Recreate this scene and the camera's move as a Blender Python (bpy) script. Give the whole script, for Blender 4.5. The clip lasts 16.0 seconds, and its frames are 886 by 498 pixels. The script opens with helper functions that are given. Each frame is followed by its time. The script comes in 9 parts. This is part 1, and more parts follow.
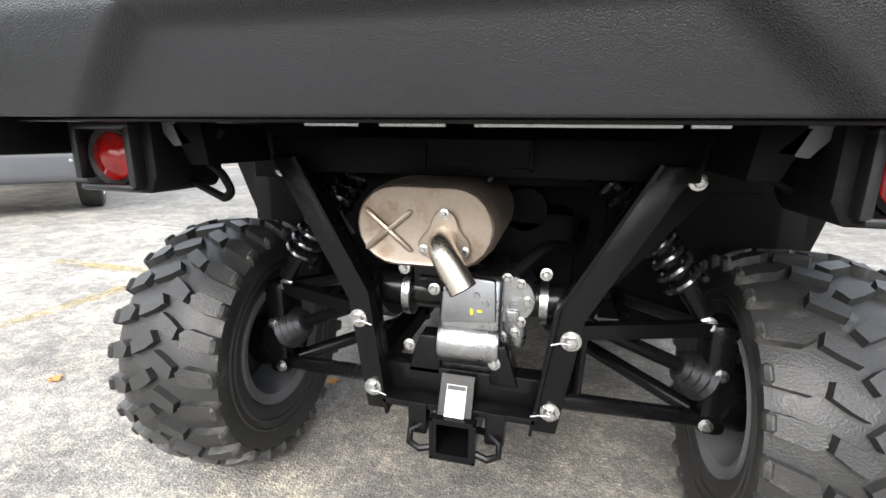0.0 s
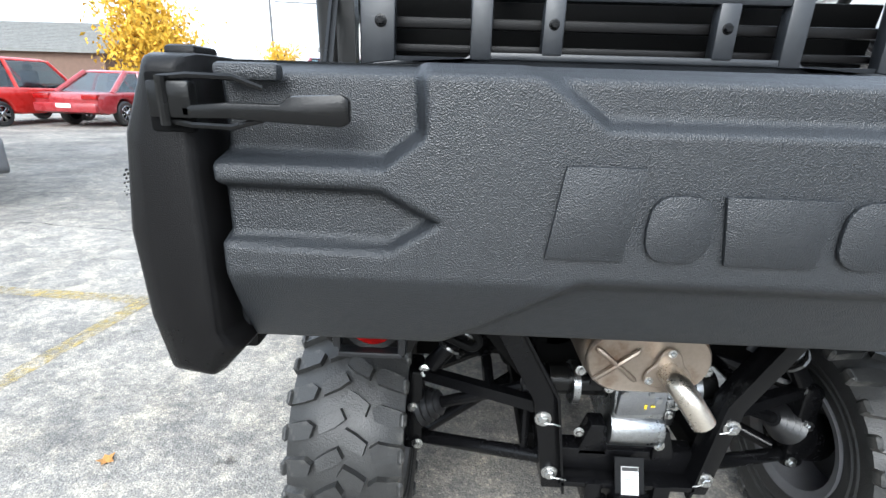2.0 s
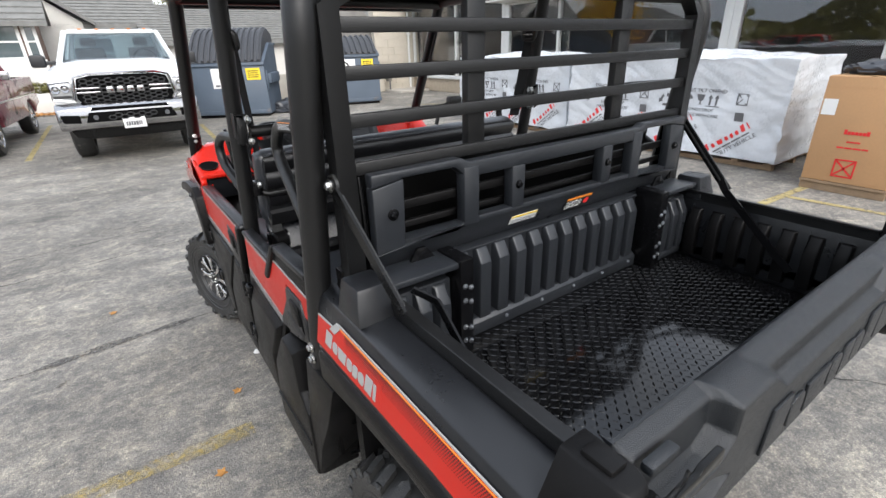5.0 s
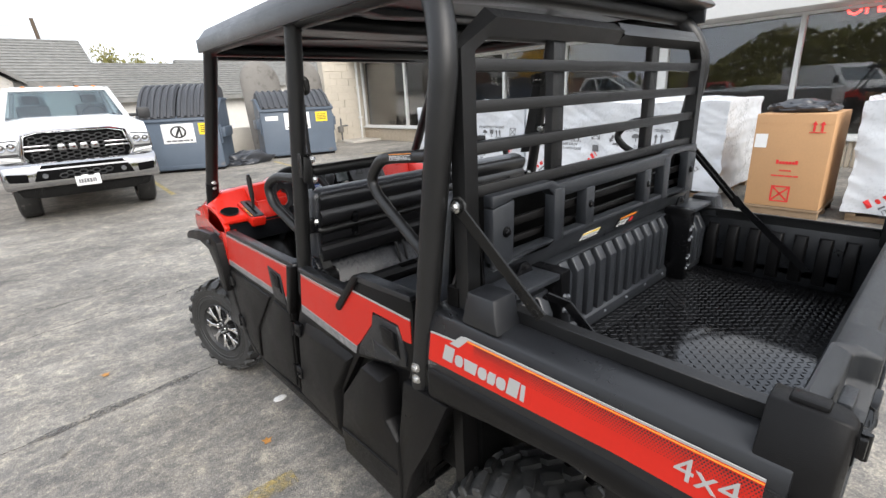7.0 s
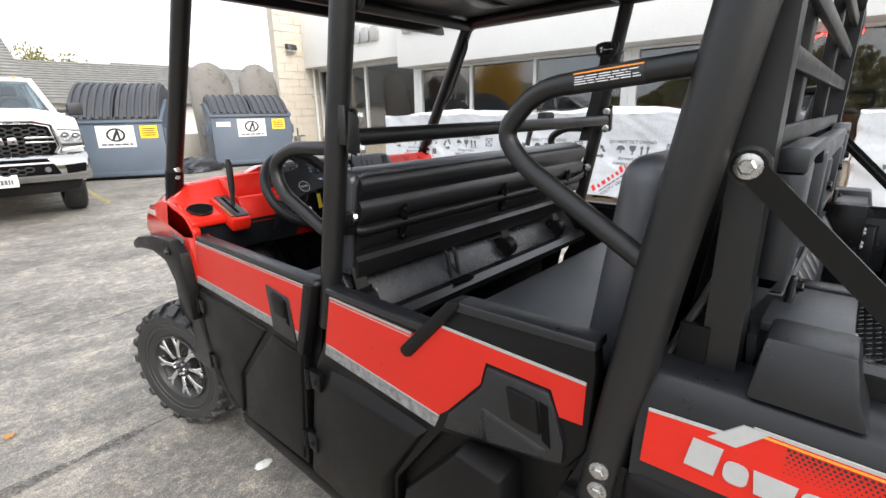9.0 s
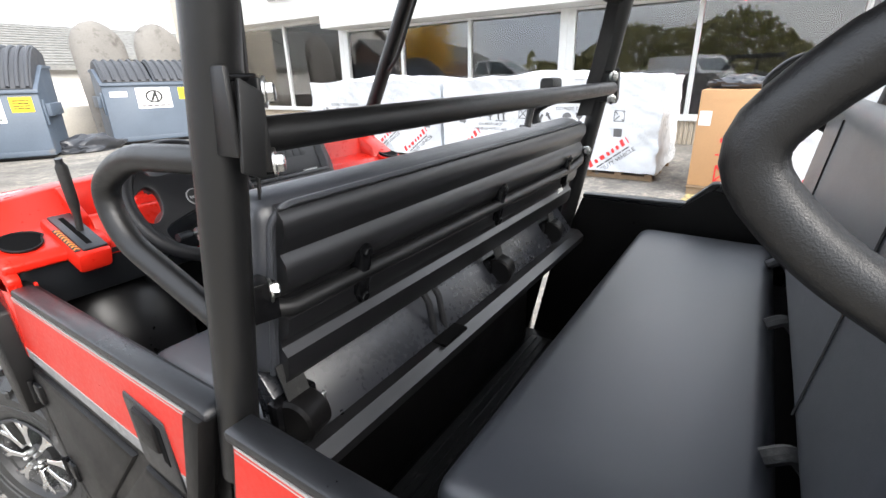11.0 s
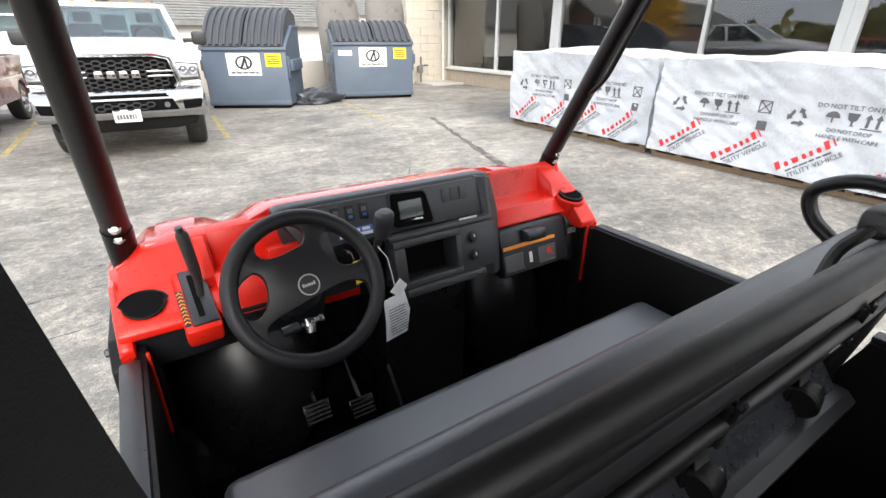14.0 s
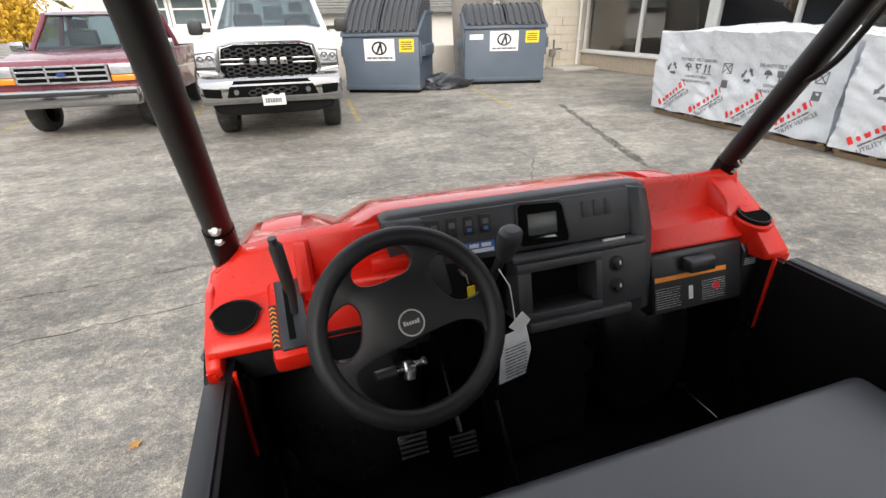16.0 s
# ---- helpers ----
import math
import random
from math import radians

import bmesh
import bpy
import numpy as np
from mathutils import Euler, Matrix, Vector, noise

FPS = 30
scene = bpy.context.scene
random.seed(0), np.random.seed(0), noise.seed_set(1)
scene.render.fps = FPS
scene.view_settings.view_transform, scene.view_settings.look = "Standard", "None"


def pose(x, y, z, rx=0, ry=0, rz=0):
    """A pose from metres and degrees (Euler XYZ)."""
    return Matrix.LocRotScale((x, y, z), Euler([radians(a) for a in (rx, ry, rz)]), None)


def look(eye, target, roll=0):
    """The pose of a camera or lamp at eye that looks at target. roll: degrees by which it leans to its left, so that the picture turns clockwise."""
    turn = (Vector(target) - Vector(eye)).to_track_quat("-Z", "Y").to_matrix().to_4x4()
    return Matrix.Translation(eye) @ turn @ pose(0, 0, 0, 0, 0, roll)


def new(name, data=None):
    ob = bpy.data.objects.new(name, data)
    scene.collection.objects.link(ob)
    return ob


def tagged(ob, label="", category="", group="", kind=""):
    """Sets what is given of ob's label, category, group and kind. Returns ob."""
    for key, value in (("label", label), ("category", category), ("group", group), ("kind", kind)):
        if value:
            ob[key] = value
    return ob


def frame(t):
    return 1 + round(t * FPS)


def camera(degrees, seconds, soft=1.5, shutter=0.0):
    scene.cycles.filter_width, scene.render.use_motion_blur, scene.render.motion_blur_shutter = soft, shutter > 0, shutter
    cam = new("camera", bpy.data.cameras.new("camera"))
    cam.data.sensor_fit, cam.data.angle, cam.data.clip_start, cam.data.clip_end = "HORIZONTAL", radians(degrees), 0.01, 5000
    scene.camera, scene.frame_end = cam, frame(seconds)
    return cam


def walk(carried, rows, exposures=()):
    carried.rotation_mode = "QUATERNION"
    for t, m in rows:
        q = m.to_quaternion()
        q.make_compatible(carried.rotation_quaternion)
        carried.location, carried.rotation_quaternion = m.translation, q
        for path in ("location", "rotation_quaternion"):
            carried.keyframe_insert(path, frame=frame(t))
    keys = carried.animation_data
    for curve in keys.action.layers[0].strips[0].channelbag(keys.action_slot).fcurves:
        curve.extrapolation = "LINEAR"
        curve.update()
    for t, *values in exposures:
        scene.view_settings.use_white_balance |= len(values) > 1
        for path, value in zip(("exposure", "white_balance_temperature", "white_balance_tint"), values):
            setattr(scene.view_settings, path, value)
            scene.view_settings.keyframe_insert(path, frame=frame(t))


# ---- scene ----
cam = camera(87.6, 16.0)
PATH = [
    (0, (0.169, -0.568, 0.901), (-0.294, 1.32, 0.429), 0.7),
    (0.5, (0.028, -0.526, 0.935), (-0.339, 1.377, 0.44), 1.8),
    (1, (-0.128, -0.551, 1.025), (-0.46, 1.355, 0.519), 2.6),
    (1.5, (-0.298, -0.585, 1.119), (-0.537, 1.313, 0.537), 3.1),
    (1.9, (-0.389, -0.618, 1.228), (-0.499, 1.268, 0.572), 1.8),
    (2, (-0.429, -0.625, 1.239), (-0.483, 1.267, 0.592), 1.7),
    (2.1, (-0.5, -0.614, 1.25), (-0.445, 1.276, 0.596), 2.3),
    (2.5, (-0.596, -0.648, 1.414), (-0.419, 1.207, 0.688), 1.4),
    (3, (-0.782, -0.603, 1.561), (-0.401, 1.199, 0.781), 0.6),
    (3.5, (-0.874, -0.55, 1.645), (-0.306, 1.181, 0.819), -0.2),
    (4, (-0.943, -0.482, 1.732), (-0.223, 1.175, 0.874), -1.5),
    (4.5, (-1.046, -0.407, 1.773), (-0.155, 1.177, 0.939), -0.8),
    (4.7, (-1.094, -0.369, 1.787), (-0.137, 1.182, 0.964), -1.2),
    (6.8, (-1.546, -0.214, 1.789), (-0.286, 1.2, 1.147), -2.5),
    (7, (-1.585, -0.152, 1.767), (-0.324, 1.268, 1.139), -2.8),
    (7.5, (-1.638, 0.046, 1.698), (-0.375, 1.475, 1.095), -3.0),
    (8, (-1.617, 0.241, 1.626), (-0.344, 1.661, 1.024), -2.9),
    (8.5, (-1.54, 0.438, 1.587), (-0.201, 1.805, 1.006), -2.4),
    (9, (-1.487, 0.595, 1.563), (-0.065, 1.882, 0.997), -0.9),
    (9.2, (-1.469, 0.663, 1.553), (-0.013, 1.916, 0.995), -0.4),
    (11.3, (-1.027, 1.117, 1.576), (0.529, 2.157, 0.871), -1.4),
    (11.5, (-0.997, 1.141, 1.601), (0.536, 2.217, 0.901), -1.8),
    (12, (-0.933, 1.209, 1.672), (0.516, 2.382, 0.949), -1.8),
    (12.5, (-0.877, 1.258, 1.729), (0.431, 2.576, 0.985), -2.6),
    (13, (-0.819, 1.286, 1.769), (0.379, 2.691, 1.002), -1.8),
    (13.5, (-0.734, 1.338, 1.79), (0.352, 2.813, 0.988), -0.9),
    (14, (-0.664, 1.409, 1.793), (0.324, 2.933, 0.955), 0.3),
    (14.5, (-0.598, 1.49, 1.784), (0.241, 3.091, 0.928), 0.1),
    (15, (-0.566, 1.564, 1.788), (0.15, 3.221, 0.927), -0.2),
    (15.5, (-0.556, 1.613, 1.775), (0.047, 3.306, 0.898), -0.7),
    (16, (-0.569, 1.671, 1.768), (-0.029, 3.381, 0.882), -1.3),
]
walk(cam, [(t, look(eye, target, roll)) for t, eye, target, roll in PATH],
     [(0, 1.84, 6400, 10), (0.5, 2.02, 6300, 9), (1, 2.12, 6150, 8), (2, 1.62, 5880, 6), (2.5, 1.56, 5950, 6), (3, 1.20, 6250, 9), (3.5, 0.96, 6300, 10), (4.5, 0.90, 6300, 10), (7, 1.07, 6500, 10), (8, 1.10, 6600, 10), (9, 1.26, 6600, 10), (11.5, 1.92, 6450, 10), (12, 1.88, 6450, 10), (13, 1.42, 6450, 10), (14, 1.48, 6550, 10), (15, 1.15, 6700, 10), (16, 0.96, 6780, 10)])

# ---- world and sun: a bright overcast day ----
world = bpy.data.worlds.new("overcast")
scene.world = world
world.use_nodes = True
wn = world.node_tree.nodes
wl = world.node_tree.links
sky = wn.new("ShaderNodeTexSky")
sky.sky_type, sky.sun_disc = "NISHITA", False
sky.sun_elevation, sky.sun_rotation = radians(38), radians(188)
sky.air_density, sky.dust_density, sky.ozone_density = 1.0, 4.0, 1.0
cloud = wn.new("ShaderNodeMix")
cloud.data_type = "RGBA"
cloud.inputs[0].default_value = 0.72
cloud.inputs[7].default_value = (9.0, 9.4, 10.1, 1)
veil = wn.new("ShaderNodeTexNoise")
veil.inputs["Scale"].default_value, veil.inputs["Detail"].default_value = 2.6, 6
tones = wn.new("ShaderNodeValToRGB")
tones.color_ramp.elements[0].position, tones.color_ramp.elements[0].color = 0.38, (8.3, 9.0, 10.2, 1)
tones.color_ramp.elements[1].position, tones.color_ramp.elements[1].color = 0.62, (10.0, 10.15, 10.3, 1)
wl.new(wn.new("ShaderNodeTexCoord").outputs["Generated"], veil.inputs["Vector"])
wl.new(veil.outputs[0], tones.inputs[0])
wl.new(tones.outputs[0], cloud.inputs[7])
wl.new(sky.outputs[0], cloud.inputs[6])
wl.new(cloud.outputs[2], wn["Background"].inputs[0])
wn["Background"].inputs[1].default_value = 0.10
sun = new("sun", bpy.data.lights.new("sun", "SUN"))
sun.data.energy, sun.data.angle, sun.data.color = 1.5, radians(40), (1.0, 0.97, 0.93)
sun.matrix_world = look((0, 0, 0), (math.sin(radians(8)) * 0.788, math.cos(radians(8)) * 0.788, -0.616))
from mathutils.bvhtree import BVHTree

# ---- mesh tools ----
def box(x0, x1, y0, y1, z0, z1, bev=0.0, seg=2):
    bm = bmesh.new()
    bmesh.ops.create_cube(bm, size=1.0, matrix=Matrix.Translation(((x0 + x1) / 2, (y0 + y1) / 2, (z0 + z1) / 2))
                          @ Matrix.Diagonal((abs(x1 - x0), abs(y1 - y0), abs(z1 - z0), 1)))
    return soften(bm, bev, seg)


def soften(bm, bev, seg=2, angle=25):
    if bev > 0:
        bm.normal_update()
        edges = [e for e in bm.edges if len(e.link_faces) == 2 and e.calc_face_angle(0) > radians(angle)]
        bmesh.ops.bevel(bm, geom=edges, offset=bev, segments=seg, profile=0.5, affect="EDGES", clamp_overlap=True)
    return bm


def lift(axis, p, h):
    return {"x": (h, p[0], p[1]), "y": (p[0], h, p[1]), "z": (p[0], p[1], h)}[axis]


def prism(poly, axis, a, b, bev=0.0, seg=2):
    """A polygon of two coordinates, drawn out along the third from a to b."""
    bm = bmesh.new()
    lo = [bm.verts.new(lift(axis, p, a)) for p in poly]
    hi = [bm.verts.new(lift(axis, p, b)) for p in poly]
    n = len(poly)
    bm.faces.new(lo)
    bm.faces.new(hi[::-1])
    for i in range(n):
        bm.faces.new((lo[i], hi[i], hi[(i + 1) % n], lo[(i + 1) % n]))
    bmesh.ops.recalc_face_normals(bm, faces=bm.faces)
    return soften(bm, bev, seg)


def loft(rings, caps=True, closed=True, bev=0.0):
    """Rings of equally many points, joined one to the next."""
    bm = bmesh.new()
    rows = [[bm.verts.new(p) for p in ring] for ring in rings]
    n = len(rows[0])
    for a, b in zip(rows, rows[1:]):
        for i in range(n if closed else n - 1):
            bm.faces.new((a[i], a[(i + 1) % n], b[(i + 1) % n], b[i]))
    if caps and closed:
        bm.faces.new(rows[0][::-1])
        bm.faces.new(rows[-1])
    bmesh.ops.recalc_face_normals(bm, faces=bm.faces)
    return soften(bm, bev)


def rounded(pts, bend, steps=5):
    """A line of points with its corners rounded."""
    pts = [Vector(p) for p in pts]
    out = [pts[0]]
    for a, b, c in zip(pts, pts[1:], pts[2:]):
        d = min(bend, (a - b).length * 0.48, (c - b).length * 0.48)
        p, q = b + (a - b).normalized() * d, b + (c - b).normalized() * d
        for i in range(steps + 1):
            s = i / steps
            out.append(p * (1 - s) ** 2 + b * 2 * s * (1 - s) + q * s * s)
    return out + [pts[-1]]


def tube(pts, r, seg=12, bend=0.0, flat=1.0):
    pts = rounded(pts, bend) if bend else [Vector(p) for p in pts]
    rings, side = [], None
    for i, p in enumerate(pts):
        d = (pts[min(i + 1, len(pts) - 1)] - pts[max(i - 1, 0)]).normalized()
        if side is None:
            side = d.orthogonal().normalized()
        side = (side - d * side.dot(d)).normalized()
        up = d.cross(side)
        rr = r[i] if isinstance(r, (list, tuple)) else r
        rings.append([p + side * math.cos(a) * rr + up * math.sin(a) * rr * flat for a in (2 * math.pi * k / seg for k in range(seg))])
    return loft(rings)


def rod(a, b, r, seg=14, r2=None):
    return tube([a, b], [r, r if r2 is None else r2], seg)


def ribbon(pts, width, thick, axis):
    """A flat bar along points; axis: the way its width points."""
    pts = [Vector(p) for p in pts]
    w = Vector(axis).normalized() * width / 2
    rings = []
    for i, p in enumerate(pts):
        d = (pts[min(i + 1, len(pts) - 1)] - pts[max(i - 1, 0)]).normalized()
        t = d.cross(w).normalized() * thick / 2
        rings.append([p + w + t, p - w + t, p - w - t, p + w - t])
    return loft(rings)


def turned(profile, m=None, seg=32, closed=False):
    """A profile of (radius, height) turned round z, then placed by m."""
    bm = bmesh.new()
    rows = []
    for r, h in profile:
        rows.append([bm.verts.new((r * math.cos(a), r * math.sin(a), h)) for a in (2 * math.pi * k / seg for k in range(seg))])
    pairs = list(zip(rows, rows[1:])) + ([(rows[-1], rows[0])] if closed else [])
    for a, b in pairs:
        for i in range(seg):
            bm.faces.new((a[i], a[(i + 1) % seg], b[(i + 1) % seg], b[i]))
    if not closed:
        bm.faces.new(rows[0][::-1])
        bm.faces.new(rows[-1])
    bmesh.ops.recalc_face_normals(bm, faces=bm.faces)
    if m is not None:
        bm.transform(m)
    return bm


def join(*bms):
    out = bmesh.new()
    me = bpy.data.meshes.new("join")
    for b in bms:
        b.to_mesh(me)
        out.from_mesh(me)
        b.free()
    bpy.data.meshes.remove(me)
    return out


def placed(bm, m):
    bm.transform(m)
    return bm


def flipped(bm):
    """The mirror image across x = 0."""
    out = bm.copy()
    out.transform(Matrix.Diagonal((-1, 1, 1, 1)))
    bmesh.ops.reverse_faces(out, faces=out.faces)
    return out


def toward(p, d, up=(0, 0, 1)):
    """The pose at p whose z axis points along d."""
    return Matrix.Translation(p) @ Vector(d).to_track_quat("Z", "Y").to_matrix().to_4x4()


def bolt(p, d, r=0.011):
    m = toward(p, d)
    head = turned([(r * 1.55, 0), (r * 1.55, r * 0.25), (r * 1.2, r * 0.35)], m, 14)
    hexa = turned([(r, r * 0.3), (r, r * 0.95), (r * 0.8, r * 1.15)], m, 6)
    return join(head, hexa)


def part(name, bm, material, parent=None, label="", smooth=True, angle=35):
    """One mesh object out of a bmesh, under a thing or a part."""
    me = bpy.data.meshes.new(name)
    bm.to_mesh(me)
    bm.free()
    me.materials.append(material)
    if smooth:
        me.polygons.foreach_set("use_smooth", [True] * len(me.polygons))
        me.set_sharp_from_angle(angle=radians(angle))
    ob = new(name, me)
    ob.parent = parent
    return tagged(ob, label)


def thing(name, label, category, m=None, group="", kind=""):
    ob = new(name)
    ob.empty_display_size = 0.2
    if m is not None:
        ob.matrix_world = m
    return tagged(ob, label, category, group, kind)


def lettered(text, size, depth=0.001):
    """Flat letters as a bmesh in the xy plane, centred."""
    cu = bpy.data.curves.new("letters", "FONT")
    cu.body, cu.size, cu.extrude, cu.align_x, cu.align_y = text, size, depth, "CENTER", "CENTER"
    cu.resolution_u = 2
    ob = bpy.data.objects.new("letters", cu)
    scene.collection.objects.link(ob)
    me = bpy.data.meshes.new_from_object(ob.evaluated_get(bpy.context.evaluated_depsgraph_get()))
    bm = bmesh.new()
    bm.from_mesh(me)
    bpy.data.objects.remove(ob)
    bpy.data.curves.remove(cu)
    bpy.data.meshes.remove(me)
    return bm


def bars(w, h, rows, fill=0.6, depth=0.001, seed=1, cols=3):
    """Unreadable writing: rows of short bars in the xy plane, centred."""
    rnd = random.Random(seed)
    out = []
    step = h / rows
    for i in range(rows):
        y = h / 2 - step * (i + 0.5)
        x = -w / 2
        while x < w / 2 - w * 0.06:
            k = min(w * rnd.uniform(0.08, 0.9 / cols), w / 2 - x)
            out.append(box(x, x + k, y - step * fill / 2, y + step * fill / 2, -depth, depth))
            x += k + w * 0.03
    return join(*out)


def mark(cap, low, widths, gap, depth, bev=0.0):
    """Eight plain emblem shapes in a row, from x = 0: slanting, rounded and tapered blocks and a bar."""
    out, x = [], 0.0
    for k, w in enumerate(widths):
        c, h = (x + w / 2, low / 2), low / 2
        ang = [2 * math.pi * i / 20 for i in range(20)]
        if k in (0, 6):
            b = prism([(x, 0), (x + w * 0.86, 0), (x + w, cap), (x + w * 0.14, cap)], "z", 0, depth, bev, 2)
        elif k in (1, 3, 5):
            b = prism([(c[0] + w / 2 * math.copysign(abs(math.cos(q)) ** 0.7, math.cos(q)), c[1] + h * math.copysign(abs(math.sin(q)) ** 0.7, math.sin(q))) for q in ang], "z", 0, depth, bev, 2)
        elif k == 2:
            b = prism([(x + w * 0.10, 0), (x + w * 0.90, 0), (x + w, low), (x, low)], "z", 0, depth, bev, 2)
        elif k == 4:
            b = prism([(x, 0), (x + w * 0.8, 0), (x + w, low * 0.3), (x + w, low), (x + w * 0.2, low), (x, low * 0.7)], "z", 0, depth, bev, 2)
        else:
            b = prism([(x, 0), (x + w, 0), (x + w, cap * 0.95), (x, cap * 0.95)], "z", 0, depth, bev, 2)
        out.append(b)
        x += w + gap
    return out


def frame_of(p, right, up):
    """A pose at p whose x runs right and whose y runs up."""
    x = Vector(right).normalized()
    y = (Vector(up) - x * Vector(up).dot(x)).normalized()
    z = x.cross(y)
    return Matrix.Translation(p) @ Matrix((x, y, z)).transposed().to_4x4()

# ---- materials ----
def material(name, color, rough=0.5, metal=0.0, var=0.15, scale=6.0, bump=0.0, bump_scale=300.0, coat=0.0, spec=0.5, cells=False,
             rough_var=0.1, dirt=None, dirt_scale=3.0, dirt_at=0.6):
    """A principled surface whose colour and gloss vary at two scales, with a fine relief."""
    ma = bpy.data.materials.new(name)
    ma.use_nodes = True
    n, l = ma.node_tree.nodes, ma.node_tree.links
    bs = n["Principled BSDF"]
    bs.inputs["Metallic"].default_value = metal
    bs.inputs["Specular IOR Level"].default_value = spec
    bs.inputs["Coat Weight"].default_value = coat
    bs.inputs["Coat Roughness"].default_value = 0.06
    co = n.new("ShaderNodeTexCoord").outputs["Object"]
    big, fine = n.new("ShaderNodeTexNoise"), n.new("ShaderNodeTexNoise")
    big.inputs["Scale"].default_value, big.inputs["Detail"].default_value = scale, 5
    fine.inputs["Scale"].default_value, fine.inputs["Detail"].default_value = scale * 14, 3
    l.new(co, big.inputs["Vector"])
    l.new(co, fine.inputs["Vector"])
    mixed = n.new("ShaderNodeMath")
    mixed.operation = "MULTIPLY_ADD"
    mixed.inputs[1].default_value = 0.45
    l.new(fine.outputs[0], mixed.inputs[0])
    half = n.new("ShaderNodeMath")
    half.operation = "MULTIPLY"
    half.inputs[1].default_value = 0.55
    l.new(big.outputs[0], half.inputs[0])
    l.new(half.outputs[0], mixed.inputs[2])
    ramp = n.new("ShaderNodeValToRGB")
    e = ramp.color_ramp.elements
    e[0].position, e[1].position = 0.3, 0.7
    e[0].color = (*[c * (1 - var) for c in color], 1)
    e[1].color = (*[min(1, c * (1 + var)) for c in color], 1)
    l.new(mixed.outputs[0], ramp.inputs[0])
    out = ramp.outputs[0]
    if dirt:
        no = n.new("ShaderNodeTexNoise")
        no.inputs["Scale"].default_value, no.inputs["Detail"].default_value, no.inputs["Roughness"].default_value = dirt_scale, 8, 0.65
        l.new(co, no.inputs["Vector"])
        cut = n.new("ShaderNodeMapRange")
        cut.inputs[1].default_value, cut.inputs[2].default_value = dirt_at, dirt_at + 0.12
        l.new(no.outputs[0], cut.inputs[0])
        mx = n.new("ShaderNodeMix")
        mx.data_type = "RGBA"
        mx.inputs[7].default_value = (*dirt, 1)
        l.new(cut.outputs[0], mx.inputs[0])
        l.new(out, mx.inputs[6])
        out = mx.outputs[2]
    l.new(out, bs.inputs["Base Color"])
    rr = n.new("ShaderNodeMapRange")
    rr.inputs[1].default_value, rr.inputs[2].default_value = 0.3, 0.7
    rr.inputs[3].default_value, rr.inputs[4].default_value = max(0.02, rough - rough_var), min(1, rough + rough_var)
    l.new(mixed.outputs[0], rr.inputs[0])
    l.new(rr.outputs[0], bs.inputs["Roughness"])
    if bump:
        if cells:
            tx = n.new("ShaderNodeTexVoronoi")
            tx.feature = "SMOOTH_F1"
            tx.inputs["Smoothness"].default_value = 0.6
        else:
            tx = n.new("ShaderNodeTexNoise")
            tx.inputs["Detail"].default_value = 2
        tx.inputs["Scale"].default_value = bump_scale
        l.new(co, tx.inputs["Vector"])
        bu = n.new("ShaderNodeBump")
        bu.inputs["Strength"].default_value, bu.inputs["Distance"].default_value = bump, 0.004
        l.new(tx.outputs[0], bu.inputs["Height"])
        l.new(bu.outputs[0], bs.inputs["Normal"])
    return ma


def clear(name, color=(1, 1, 1), rough=0.0, ior=1.45):
    ma = bpy.data.materials.new(name)
    ma.use_nodes = True
    bs = ma.node_tree.nodes["Principled BSDF"]
    bs.inputs["Base Color"].default_value = (*color, 1)
    bs.inputs["Transmission Weight"].default_value = 1.0
    bs.inputs["Roughness"].default_value = rough
    bs.inputs["IOR"].default_value = ior
    return ma


def glow(name, color, strength):
    ma = bpy.data.materials.new(name)
    ma.use_nodes = True
    bs = ma.node_tree.nodes["Principled BSDF"]
    bs.inputs["Base Color"].default_value = (*color, 1)
    bs.inputs["Emission Color"].default_value = (*color, 1)
    bs.inputs["Emission Strength"].default_value = strength
    return ma


GRAIN = material("grained black plastic", (0.0095, 0.0114, 0.0140), 0.42, bump=0.38, bump_scale=640, cells=True, var=0.12, spec=0.66)
PLASTIC = material("matt black plastic", (0.0058, 0.0055, 0.0056), 0.36, spec=0.17, bump=0.18, bump_scale=700, var=0.15, dirt=(0.020, 0.018, 0.017), dirt_at=0.69)
SATIN = material("satin blue-black plastic", (0.0095, 0.0102, 0.0120), 0.34, spec=0.50, bump=0.12, bump_scale=700, var=0.12)
SMOOTHP = material("smooth black plastic", (0.019, 0.021, 0.0245), 0.36, bump=0.1, bump_scale=600, spec=0.55)
SHEEN = material("satin blue-black panel", (0.020, 0.0215, 0.026), 0.28, spec=0.6, var=0.08, rough_var=0.04)
# the shade below the bed is put into this near-black, with grime on top
UNDER = material("grimy underside with painted shade", (0.0030, 0.0030, 0.0030), 0.55, var=0.3, spec=0.08, dirt=(0.0075, 0.007, 0.006), dirt_scale=14, dirt_at=0.68)
DASHP = material("grey-black dashboard plastic", (0.040, 0.041, 0.045), 0.46, bump=0.15, bump_scale=700, spec=0.6)
WEB = material("black belt webbing", (0.010, 0.010, 0.011), 0.7, bump=0.2, bump_scale=500)
GLOSSB = material("gloss black steel", (0.006, 0.006, 0.006), 0.22, var=0.2, spec=0.25, bump=0.05, bump_scale=300)
GREYPLATE = material("grey painted bumper", (0.09, 0.093, 0.10), 0.5, var=0.1)
CAST2 = material("dull machined cover", (0.34, 0.35, 0.37), 0.42, metal=1.0, var=0.2, scale=20, bump=0.1, bump_scale=300)
TUBE = material("black powder coat", (0.0075, 0.0075, 0.0077), 0.38, bump=0.15, bump_scale=900, var=0.1, spec=0.46)
